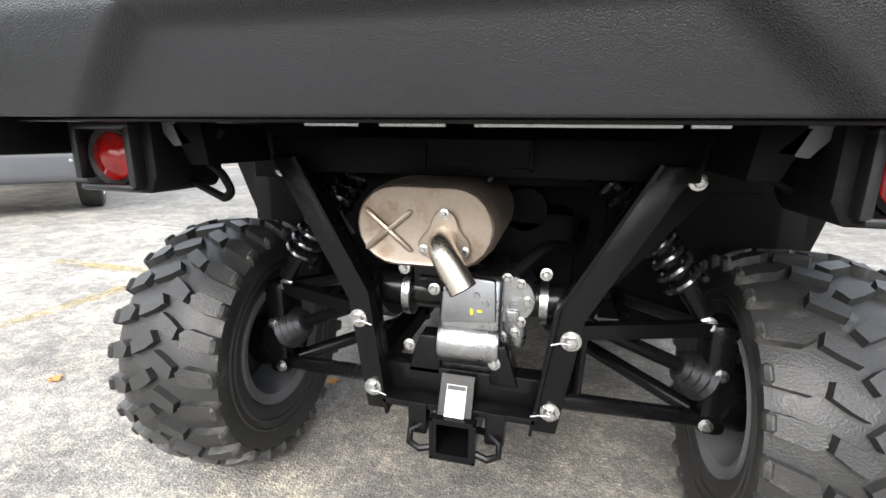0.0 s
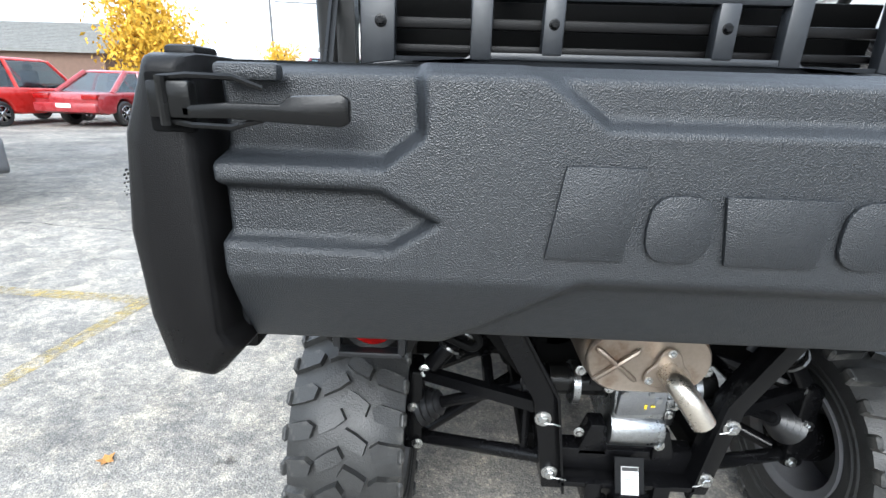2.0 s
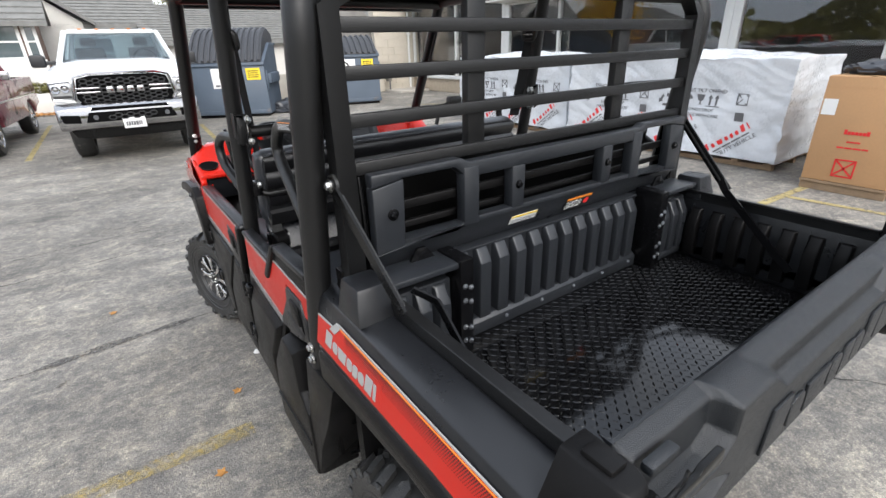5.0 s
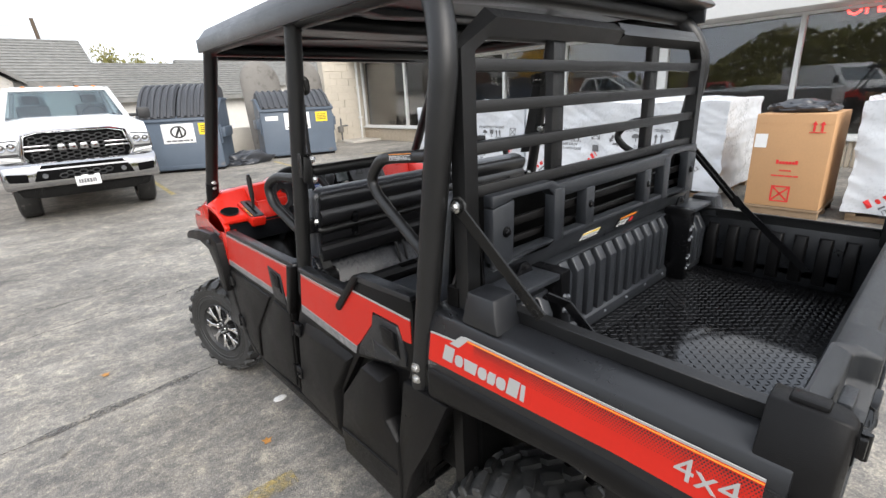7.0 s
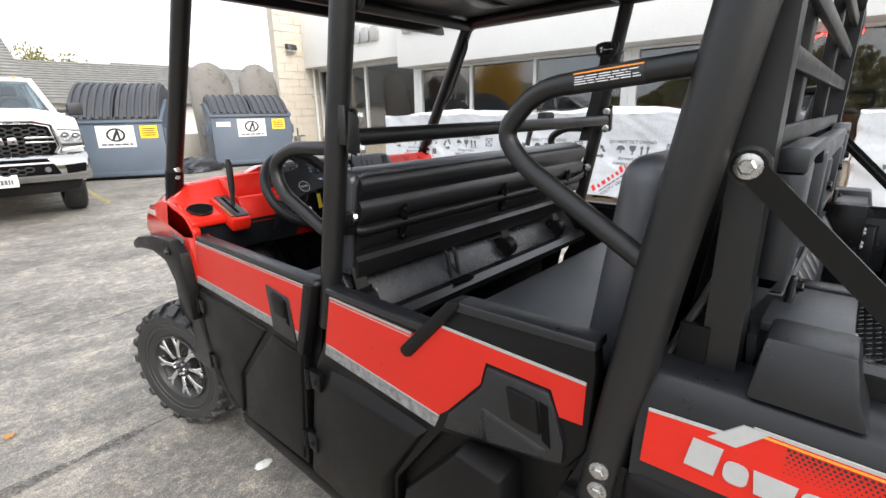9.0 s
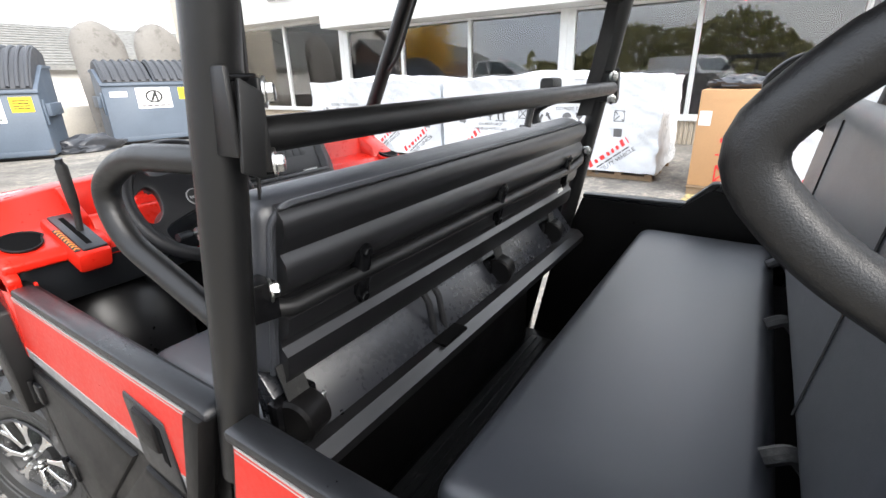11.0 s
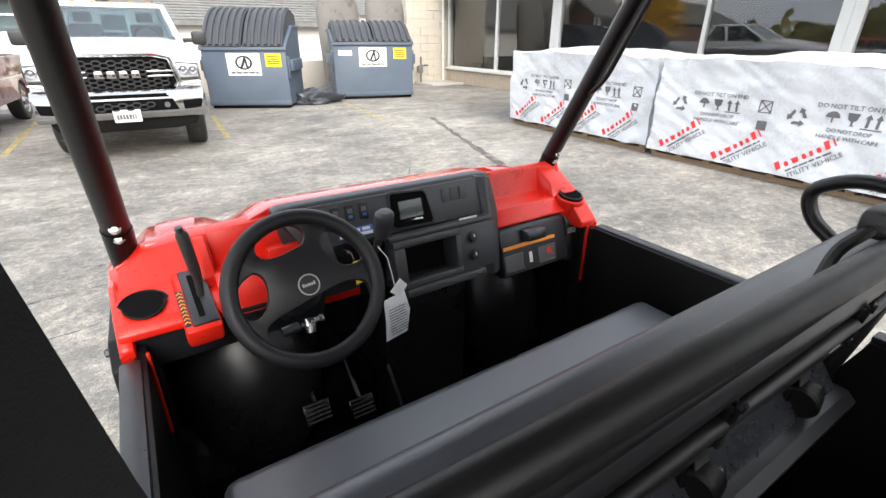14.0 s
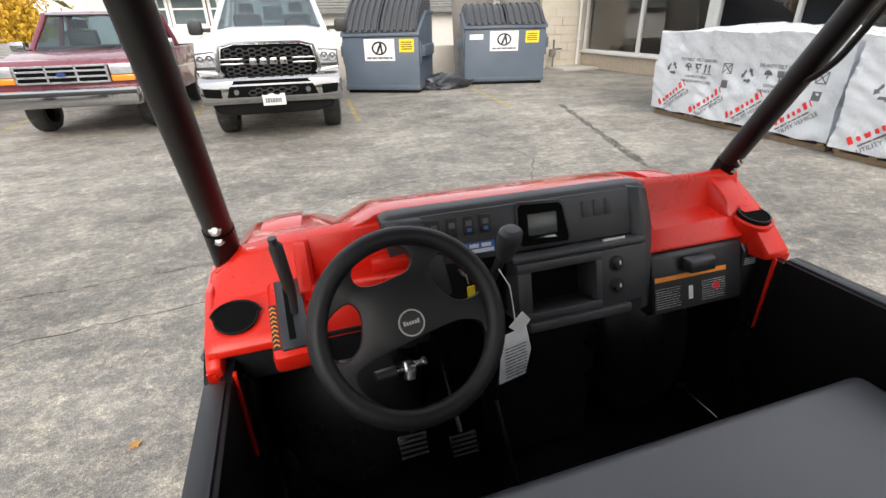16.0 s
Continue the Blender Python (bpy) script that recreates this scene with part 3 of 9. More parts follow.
# block wall at the shop's end
bw = tagged(part("wall_north", box(9.0, 30, 19.005, 19.4, 0, 6.4), STONE), "beige stone block wall with a wall lamp", "wall", kind="structure")
rnd = random.Random(5)
blk = []
for r in range(21):
    x = 9.0 + (0.3 if r % 2 else 0.0)
    z = r * 0.3
    while x < FX - 0.05:
        x2 = min(FX - 0.004, x + 0.6)
        if x2 - x > 0.05:
            d = rnd.uniform(0.006, 0.03)
            blk.append(("block", (x + 0.006, x2 - 0.006, 19.003 - d, 19.004, z + 0.006, z + 0.294)))
        x = x2 + 0.0001
for nm, a in blk:
    part(nm, box(*a, 0.006, 1), STONE, bw)
lamp = thing("wall_lamp", "grey metal wall lamp on the block wall", "lamp", Matrix.Translation((9.6, 18.95, 4.1)))
part("body", prism([(-0.28, 0.0), (0.0, 0.05), (0.0, 0.26), (-0.22, 0.2)], "x", -0.2, 0.2, 0.02), SMOOTHP, lamp)
part("lens", box(-0.17, 0.17, -0.24, -0.04, -0.03, 0.02, 0.01), WHITE, lamp)
tagged(part("pavement", box(9.3, FX - 0.12, 17.6, 19.0, -0.05, 0.09, 0.02), CONCRETE), "pale concrete pad beside the shop", "pavement", kind="structure")
meter = thing("gas_meter", "dark grey gas pipe with a meter by the wall", "pipe", Matrix.Translation((9.35, 18.55, 0.09)))
part("pipe", join(tube([(0, 0, 0), (0, 0, 0.95)], 0.035), tube([(0, 0, 0.62), (0.35, 0, 0.62), (0.35, 0.3, 0.62)], 0.03, bend=0.05)), GREYINK, meter)
part("meter_box", box(-0.14, 0.06, -0.1, 0.12, 0.35, 0.62, 0.03), SHELL, meter)
down = thing("downpipe", "pale metal downpipe at the corner of the wall", "pipe", Matrix.Translation((10.62, 18.9, 0.09)))
part("pipe", join(tube([(0, 0, 0), (0, 0, 4.9)], 0.05), box(-0.07, 0.07, -0.06, 0.08, 2.2, 2.26), box(-0.07, 0.07, -0.06, 0.08, 0.9, 0.96)), FRAMEW, down)


# ---- wrapped crates ----
def wrapped(depth, length, height, seed):
    """A pallet load under loose white film: a box of many faces, pulled in and wrinkled, with a tented top."""
    rnd = random.Random(seed)
    bm = bmesh.new()
    bmesh.ops.create_cube(bm, size=1.0)
    bmesh.ops.subdivide_edges(bm, edges=bm.edges, cuts=60, use_grid_fill=True)
    off = Vector((seed * 3.1, seed * 1.7, 0))
    for v in bm.verts:
        x, y, z = v.co
        p = Vector((x * depth, y * length, (z + 0.5) * height))
        w = noise.noise(p * 1.6 + off) * 0.05 + noise.noise(p * 4.5 + off) * 0.025 + abs(noise.noise(Vector((p.y * 2.2, p.z * 0.7, p.x * 2)) + off)) * 0.03
        w += (0.5 - abs(noise.noise(Vector((p.y * 1.5 + p.z * 1.1, p.z * 0.9 - p.y * 0.5, p.x)) * 1.3 + off))) * 0.085 + (0.5 - abs(noise.noise(Vector((p.y * 2.1 - p.z * 2.6, p.z * 0.8 + p.y * 0.4, p.x)) * 2.2 - off))) * 0.055 - 0.07 + (0.5 - abs(noise.noise(Vector((p.y * 1.2 + p.z * 3.0, p.z * 2.4 - p.y * 1.4, p.x)) * 2.6 + off * 2))) * 0.022
        w *= 0.5
        nrm = Vector((round(x * 2.01) if abs(x) > 0.49 else 0, round(y * 2.01) if abs(y) > 0.49 else 0, round(z * 2.01) if z > 0.49 else 0))
        belly = -0.05 * math.sin(math.pi * (z + 0.5)) * (1 - (2 * y) ** 2)
        p += nrm * (w + (belly if abs(nrm.z) < 0.5 else 0))
        if z > 0.49:
            p.z += 0.13 * (1 - abs(y * 2)) * (1 - abs(x) * 1.2) - 0.06 * (1 - abs(y) * 2) * (abs(x) > 0.4) + noise.noise(p * 2 + off) * 0.03
        if z < -0.49:
            p.z -= max(0, noise.noise(Vector((p.y * 2, p.x * 2, 3)) + off)) * 0.05
        v.co = p
    return bm


def symbol_cup(k=1.0):
    return join(prism([(-0.05, 0.06), (0.05, 0.06), (0.035, -0.005), (0.008, -0.02), (0.008, -0.055), (0.03, -0.062), (-0.03, -0.062), (-0.008, -0.055), (-0.008, -0.02), (-0.035, -0.005)], "z", 0, 0.004))


def symbol_arrows():
    one = [(-0.012, -0.06), (0.012, -0.06), (0.012, 0.02), (0.03, 0.02), (0, 0.065), (-0.03, 0.02), (-0.012, 0.02)]
    return [prism([(x - 0.04, y) for x, y in one], "z", 0, 0.004), prism([(x + 0.04, y) for x, y in one], "z", 0, 0.004), box(-0.085, 0.085, -0.078, -0.068, 0, 0.004)]


def symbol_umbrella():
    dome = [(0.06 * math.cos(a), 0.06 * math.sin(a)) for a in [math.pi * i / 10 for i in range(11)]]
    return join(prism(dome, "z", 0, 0.004), box(-0.006, 0.006, -0.05, 0.0, 0, 0.004))


def symbol_recycle():
    out = []
    for k in range(3):
        a = prism([(-0.045, -0.075), (0.03, -0.075), (0.03, -0.095), (0.075, -0.06), (0.03, -0.025), (0.03, -0.045), (-0.03, -0.045)], "z", 0, 0.004)
        out.append(placed(a, Matrix.Rotation(2 * math.pi * k / 3, 4, "Z")))
    return out


def symbol_cross(block=True):
    return join(box(-0.06, 0.06, 0.056, 0.066, 0, 0.004), box(-0.06, 0.06, -0.066, -0.056, 0, 0.004), box(-0.066, -0.056, -0.066, 0.066, 0, 0.004), box(0.056, 0.066, -0.066, 0.066, 0, 0.004),
                placed(box(-0.075, 0.075, -0.006, 0.006, 0, 0.004), Matrix.Rotation(0.78, 4, "Z")), placed(box(-0.075, 0.075, -0.006, 0.006, 0, 0.004), Matrix.Rotation(-0.78, 4, "Z")),
                *([box(-0.05, 0.05, -0.25, -0.15, 0, 0.004)] if block else []))


def crate(name, x, y0, y1, z1, seed, label):
    c = thing(name, label, "crate", Matrix.Translation((x, (y0 + y1) / 2, 0)), group="wrapped crates")
    L = y1 - y0
    load = placed(wrapped(1.7, L, z1 - 0.13, seed), Matrix.Translation((0.85, 0, 0.13)))
    load.faces.ensure_lookup_table()
    tree_ = BVHTree.FromBMesh(load)
    part("film", load, WRAP, c, angle=80)

    def drape(bm):
        """Lay flat print on the creased film."""
        for v in bm.verts:
            hit = tree_.ray_cast(Vector((-2, v.co.y, v.co.z)), Vector((1, 0, 0)))[0]
            if hit:
                v.co.x = hit.x - (0.006 if v.co.x < -0.1315 else 0.003)
        return bm

    def words(text, size, m, parent):
        """One line of print, each word a part, centred on m."""
        whole = lettered(text, size, 0.002)
        left = min(v.co.x for v in whole.verts)
        x = left
        for w in text.split():
            bm = lettered(w, size, 0.002)
            a = min(v.co.x for v in bm.verts)
            b = max(v.co.x for v in bm.verts)
            part("print_word", drape(placed(bm, m @ Matrix.Translation((x - a, 0, 0)))), GREYINK, parent)
            x += (b - a) + size * 0.30

    for dx in (0.1, 0.85, 1.55):
        part("runner", box(dx, dx + 0.1, -L / 2 + 0.05, L / 2 - 0.05, 0.003, 0.07), PALLET, c)
    for k in range(9):
        yy = -L / 2 + 0.05 + k * (L - 0.2) / 8
        part("slat", box(0.05, 1.68, yy, yy + 0.1, 0.073, 0.11, 0.004, 1), PALLET, c)
    # print on the face turned to the lot
    side = frame_of((-0.13, 0, 0.13), (0, -1, 0), (0, 0, 1))
    rnd = random.Random(seed)
    n = int((L - 0.3) / 0.76)
    for k in range(n):
        m = side @ Matrix.Translation((-L / 2 + 0.50 + k * (L - 0.35) / n, 0.30 - 0.03 * (k % 2), 0)) @ Matrix.Rotation(radians(38), 4, "Z")
        logo = part("print_logo", drape(placed(bars(0.56, 0.05, 1, 0.45, 0.002, seed + k), m @ Matrix.Translation((0.02, -0.085, 0.002)))), GREYINK, c, "red and grey printed logo shapes")
        for b in mark(0.102, 0.066, (0.066, 0.047, 0.080, 0.047, 0.040, 0.047, 0.062, 0.016), 0.040, 0.004):
            part("print_shape", drape(placed(b, m @ Matrix.Translation((-0.345, -0.035, 0)))), REDINK, logo)
        words("UTILITY VEHICLE", 0.086, m @ Matrix.Translation((0.03, -0.155, 0.002)), logo)
    big = Matrix.Diagonal((1.22, 1.22, 1, 1))
    for k in range(max(1, int((L - 0.6) / 1.45))):
        u = -L / 2 + 0.42 + k * 1.57
        at = lambda du, dv: side @ Matrix.Translation((u + du, 0.77 + dv, 0)) @ big
        for piece in symbol_recycle():
            part("print_arrow", drape(placed(piece, at(0.0, -0.02))), GREYINK, c)
        words("DO NOT TILT ON END", 0.062, at(0.57, 0.15), c)
        part("print_symbol", drape(placed(symbol_umbrella(), at(0.36, 0.02))), GREYINK, c)
        part("print_symbol", drape(placed(symbol_cup(), at(0.56, 0.02))), GREYINK, c)
        for piece in symbol_arrows():
            part("print_arrow", drape(placed(piece, at(0.76, 0.02))), GREYINK, c)
        words("DO NOT DROP", 0.055, at(0.57, -0.13), c)
        words("HANDLE WITH CARE", 0.055, at(0.57, -0.21), c)
        if u + 1.3 < L / 2:
            part("print_symbol", drape(placed(symbol_cross(), at(1.18, 0.06))), GREYINK, c)
    return c


crate("wrapped_crate", 6.42, 6.1, 9.62, 1.52, 1, "long crate under white printed plastic film, behind it shop windows")
crate("wrapped_crate", 6.33, 2.25, 6.02, 1.52, 2, "long crate under creased white film, ends overlapping the next")
crate("wrapped_crate", 6.02, -3.1, 0.72, 1.50, 3, "white film wrapped crate standing beside a cardboard box")

bx = thing("cardboard_box", "tall brown cardboard box with red print on a pallet", "box", Matrix.Translation((5.86, 1.34, 0)))
part("carton", box(0, 1.0, -0.42, 0.42, 0.13, 1.345, 0.012), CARD, bx)
part("flap_seam", box(0.0, 1.0, -0.02, 0.03, 1.347, 1.350), CARD, bx)
part("tape", box(-0.002, 0.0, -0.41, 0.41, 1.22, 1.222), CARD, bx)
face = frame_of((-0.004, 0, 0.13), (0, -1, 0), (0, 0, 1))
part("print_shape", placed(join(*[box(a, a + 0.03, 0.575, 0.575 + h, 0, 0.002) for a, h in [(-0.12, 0.055), (-0.085, 0.035), (-0.05, 0.035), (-0.015, 0.035), (0.02, 0.035), (0.055, 0.035), (0.09, 0.05)]]), face), REDINK, bx, "red logo shapes")
part("print_line", placed(join(bars(0.14, 0.03, 1, 0.6, 0.001, 4), placed(bars(0.3, 0.03, 1, 0.6, 0.001, 5), Matrix.Translation((0, -0.07, 0)))), face @ Matrix.Translation((0, 0.49, 0.001))), REDINK, bx)
part("print_symbol", placed(symbol_cross(False), face @ Matrix.Translation((-0.02, 0.18, 0)) @ Matrix.Diagonal((1.6, 1.6, 1, 1))), REDINK, bx)
for piece in symbol_arrows():
    part("print_arrow", placed(piece, face @ Matrix.Translation((0.26, 1.06, 0))), REDINK, bx)
part("label", placed(box(-0.07, 0.07, -0.09, 0.09, 0, 0.002), face @ Matrix.Translation((-0.33, 0.87, 0))), WHITE, bx)
for k in range(3):
    part("block", box(0.02 + k * 0.42, 0.12 + k * 0.42, -0.42, 0.42, 0.003, 0.09), PALLET, bx)
part("deck", box(0, 1.0, -0.43, 0.43, 0.094, 0.127, 0.004, 1), PALLET, bx)


def sack(w, d, h, seed):
    bm = bmesh.new()
    bmesh.ops.create_icosphere(bm, subdivisions=4, radius=1.0)
    off = Vector((seed, seed * 2.3, 0))
    for v in bm.verts:
        q = v.co.copy()
        k = 1 + noise.noise(q * 1.7 + off) * 0.3 + abs(noise.noise(q * 4 + off)) * 0.22
        v.co = Vector((q.x * w * k, q.y * d * k, max(0.0, (q.z + 0.35)) * h * k))
    return bm


tagged(part("plastic_bag", placed(sack(0.3, 0.34, 0.12, 4), Matrix.Translation((6.3, 1.36, 1.352))), BAGP), "folded dark grey plastic bag lying on a cardboard box", "bag")
tagged(part("rubbish_bag", placed(sack(0.75, 0.42, 0.28, 9), Matrix.Translation((3.85, 15.2, 0.0))), BAGP), "flattened dark rubbish bag between the bins", "rubbish")


# ---- bins ----
def bin_(x, y, turn, w, d, hf, hb, label, lid_drop):
    m = Matrix.Translation((x, y, 0)) @ Matrix.Rotation(radians(turn), 4, "Z")
    b = thing("dumpster", label, "dumpster", m, group="dumpsters")
    body = prism([(0.0, 0.08), (0.0, hf), (d * 0.55, hb), (d, hb), (d * 0.96, 0.08)], "x", -w / 2, w / 2, 0.015, 1)
    part("body", body, STEELBIN, b)
    part("rim", prism([(-0.045, hf - 0.07), (-0.045, hf + 0.015), (d * 0.55, hb + 0.02), (d + 0.03, hb + 0.02), (d + 0.03, hb - 0.05), (d * 0.5, hb - 0.06), (0.03, hf - 0.07)], "x", -w / 2 - 0.03, w / 2 + 0.03, 0.008, 1), STEELBIN, b)
    part("skid", box(-w / 2 + 0.05, w / 2 - 0.05, 0.03, d * 0.9, 0.003, 0.075, 0.01), STEEL, b)
    part("foot_strip", box(-w / 2 - 0.012, w / 2 + 0.012, -0.012, 0.03, 0.09, 0.2, 0.006), STEELBIN, b)
    for s in (-1, 1):
        cx = s * w * 0.245
        top = hb + lid_drop + 0.04
        arcp = [(-0.06 + (d + 0.06) * t, hf + 0.05 + (top - hf) * math.sin(min(1.0, t * 1.5) * math.pi / 2) ** 0.85 - max(0.0, t - 0.75) * 0.5) for t in [k / 12 for k in range(13)]]
        lid = prism([(-0.06, hf + 0.02)] + arcp + [(d, hb + 0.03), (d * 0.5, hb - 0.02)], "x", cx - w * 0.235, cx + w * 0.235, 0.012, 1)
        lo = part("lid", lid, BINLID, b, "dark ribbed plastic lid")
        for k in range(6):
            rx = cx - w * 0.20 + k * w * 0.08
            part("rib", tube([(rx, y - 0.012, z + 0.012) for y, z in arcp], 0.042, 8), BINLID, lo)
        part("pocket", join(box(s * (w / 2 + 0.005), s * (w / 2 + 0.13), 0.15, d * 0.75, hf * 0.62, hf * 0.80, 0.01), box(s * (w / 2 + 0.005), s * (w / 2 + 0.05), 0.05, 0.2, hf * 0.5, hf * 0.86, 0.01)), STEELBIN, b)
    front = frame_of((0, -0.004, 0), (1, 0, 0), (0, 0, 1))
    lab = part("label", placed(box(-0.42, 0.42, -0.27, 0.27, 0, 0.003), front @ Matrix.Translation((-0.03, hf - 0.40, 0.0))), WHITE, b, "white panel with a black emblem")
    ring = turned([(0.13, 0), (0.17, 0), (0.17, 0.004), (0.13, 0.004)], None, 24, True)
    emb = join(placed(ring, Matrix.Diagonal((1.25, 1, 1, 1))), prism([(-0.1, -0.12), (0.02, 0.14), (0.06, 0.14), (0.1, -0.12), (0.05, -0.12), (0.03, 0.02), (-0.04, -0.12)], "z", 0, 0.004))
    part("emblem", placed(emb, front @ Matrix.Translation((-0.03, hf - 0.36, 0.004))), BLACK, lab)
    part("print_line", placed(bars(0.7, 0.06, 1, 0.8, 0.002, 5, 4), front @ Matrix.Translation((-0.03, hf - 0.60, 0.005))), GREYINK, lab)
    lab2 = part("label", placed(box(-0.2, 0.2, -0.16, 0.16, 0, 0.003), front @ Matrix.Translation((0.72 if w < 2.2 else 0.8, hf - 0.3, 0))), YELLOW, b, "yellow warning label")
    part("print_line", placed(bars(0.3, 0.22, 4, 0.45, 0.002, 6, 2), front @ Matrix.Translation((0.72 if w < 2.2 else 0.8, hf - 0.3, 0.004))), BLACK, lab2)
    if w > 2.2:
        part("plate", placed(box(-0.2, 0.2, -0.07, 0.07, 0, 0.003), front @ Matrix.Translation((-0.85, hf - 0.28, 0))), WHITE, b)
    return b


bin_(2.0, 14.95, -28, 2.1, 1.9, 1.50, 2.02, "blue grey steel dumpster with closed dark ribbed lids", 0.32)
bin_(5.78, 15.25, -15, 2.4, 1.5, 1.60, 1.95, "blue grey dumpster with worn base and dark lids", 0.14)


def shell(x, y, z0, z1, w, lean, label):
    """A tall half-round shell, open towards the lot."""
    rings = []
    for s in [0, 0.2, 0.4, 0.55, 0.68, 0.76, 0.82, 0.87, 0.91, 0.945, 0.97, 0.985, 0.995, 1.0]:
        z = z0 + (z1 - z0) * s
        k = max(0.06, (1 - max(0.0, (s - 0.76) / 0.24) ** 2) ** 0.5)
        ring = []
        for side, r in ((1, 1.0), (-1, 0.94)):
            for j in range(13):
                a = math.pi * (j / 12 if side == 1 else 1 - j / 12)
                ring.append((x + math.cos(a) * w / 2 * k * r, y - math.sin(a) * w * 0.20 * r * (0.4 + 0.6 * k) + lean * s, z))
        rings.append(ring)
    tagged(part("standing_shell", loft(rings), SHELL), label, "shell", group="grey shells")


shell(5.80, 17.6, 0.0, 3.35, 1.5, 0.5, "tall grey rounded fibreglass shell standing behind the bins")
shell(7.50, 17.5, 0.0, 3.38, 1.5, 0.5, "tall grey rounded shell leaning beside another")
tagged(part("wall_low", box(-1.0, 8.95, 19.2, 19.45, 0, 0.95, 0.02), CONCRETE), "low pale concrete wall behind the bins", "wall", kind="structure")


def house(name, x0, x1, y0, y1, eave, ridge, wall, label, along="x", wins=()):
    h = thing(name, label, "house")
    part("wall", box(x0, x1, y0, y1, 0, eave), wall, h)
    ym, xm, o = (y0 + y1) / 2, (x0 + x1) / 2, 0.4
    if along == "x":
        prof = [(y0 - o, eave - 0.12), (ym, ridge), (y1 + o, eave - 0.12), (y1 + o, eave + 0.05), (ym, ridge + 0.18), (y0 - o, eave + 0.05)]
        part("roof", prism(prof, "x", x0 - o, x1 + o), SHINGLE, h, "grey weathered shingle roof")
        part("gable", prism([(y0, eave), (ym, ridge), (y1, eave)], "x", x0, x1), wall, h)
        rows = int(math.hypot(ym - y0, ridge - eave) / 0.28)
        strips = []
        for k in range(rows):
            s = (k + 0.1) / rows
            yy, zz = y0 - o + (ym - y0 + o) * s, eave + 0.05 + (ridge + 0.13 - eave) * s
            strips.append(box(x0 - o, x1 + o, yy, yy + 0.06, zz + 0.02, zz + 0.055))
        tagged(part("course", join(*strips), SHINGLE, h), kind="stuff")
    else:
        prof = [(x0 - o, eave - 0.12), (xm, ridge), (x1 + o, eave - 0.12), (x1 + o, eave + 0.05), (xm, ridge + 0.18), (x0 - o, eave + 0.05)]
        part("roof", prism(prof, "y", y0 - o, y1 + o), SHINGLE, h, "dark shingle roof")
        part("gable", prism([(x0, eave), (xm, ridge), (x1, eave)], "y", y0, y1), wall, h)
    for wx, wz, ww, wh in wins:
        f = part("window", join(box(wx - ww / 2 - 0.1, wx + ww / 2 + 0.1, y0 - 0.06, y0 + 0.02, wz - wh / 2 - 0.1, wz - wh / 2), box(wx - ww / 2 - 0.1, wx + ww / 2 + 0.1, y0 - 0.06, y0 + 0.02, wz + wh / 2, wz + wh / 2 + 0.1),
                                   box(wx - ww / 2 - 0.1, wx - ww / 2, y0 - 0.06, y0 + 0.02, wz - wh / 2, wz + wh / 2), box(wx + ww / 2, wx + ww / 2 + 0.1, y0 - 0.06, y0 + 0.02, wz - wh / 2, wz + wh / 2), box(wx - ww / 2, wx + ww / 2, y0 - 0.05, y0, wz - 0.03, wz + 0.03)), FRAMEW, h)
        part("pane", box(wx - ww / 2, wx + ww / 2, y0 - 0.02, y0 - 0.01, wz - wh / 2, wz + wh / 2), CARGLASS, f)
    return h

# ---- distance ----
house("grey_shed", 9.5, 24.0, 38.0, 46.0, 3.3, 5.2, SIDING, "long shed with a faded roof behind a lower building", "x")
house("low_building", 1.3, 8.2, 24.0, 32.0, 2.25, 3.82, SIDING, "long low pale building with a grey shingle roof", "x")
bay = house("brown_house", -4.62, -2.45, 23.0, 25.4, 2.95, 3.9, BROWNB, "brown brick house bay with white framed windows", "x", [(-4.42, 2.35, 0.22, 0.95), (-3.55, 2.35, 1.05, 1.0), (-2.66, 2.35, 0.22, 0.95)])
part("lower_wall", box(-4.70, -2.40, 22.9, 22.99, 0, 1.75, 0.02), SIDING, bay, "white panelled lower wall")
house("pale_house", -7.6, -1.0, 25.6, 34.0, 3.1, 5.6, SIDING, "pale sided house with a gable behind a brick bay", "y")
house("white_house", -1.6, 1.6, 26.0, 34.0, 3.0, 5.0, SIDING, "pale sided house between trees", "x", [(-0.6, 1.9, 0.9, 1.2)])
tagged(part("low_wall", box(-3.9, -0.2, 21.4, 21.6, -0.02, 0.66, 0.02), SIDING), "low pale garden wall at the edge of the car park", "wall", kind="structure")
tagged(part("planting_bed", box(-3.9, -0.2, 21.604, 22.85, -0.02, 0.56), BROWNB), "raised soil bed behind a low wall", "ground", kind="structure")


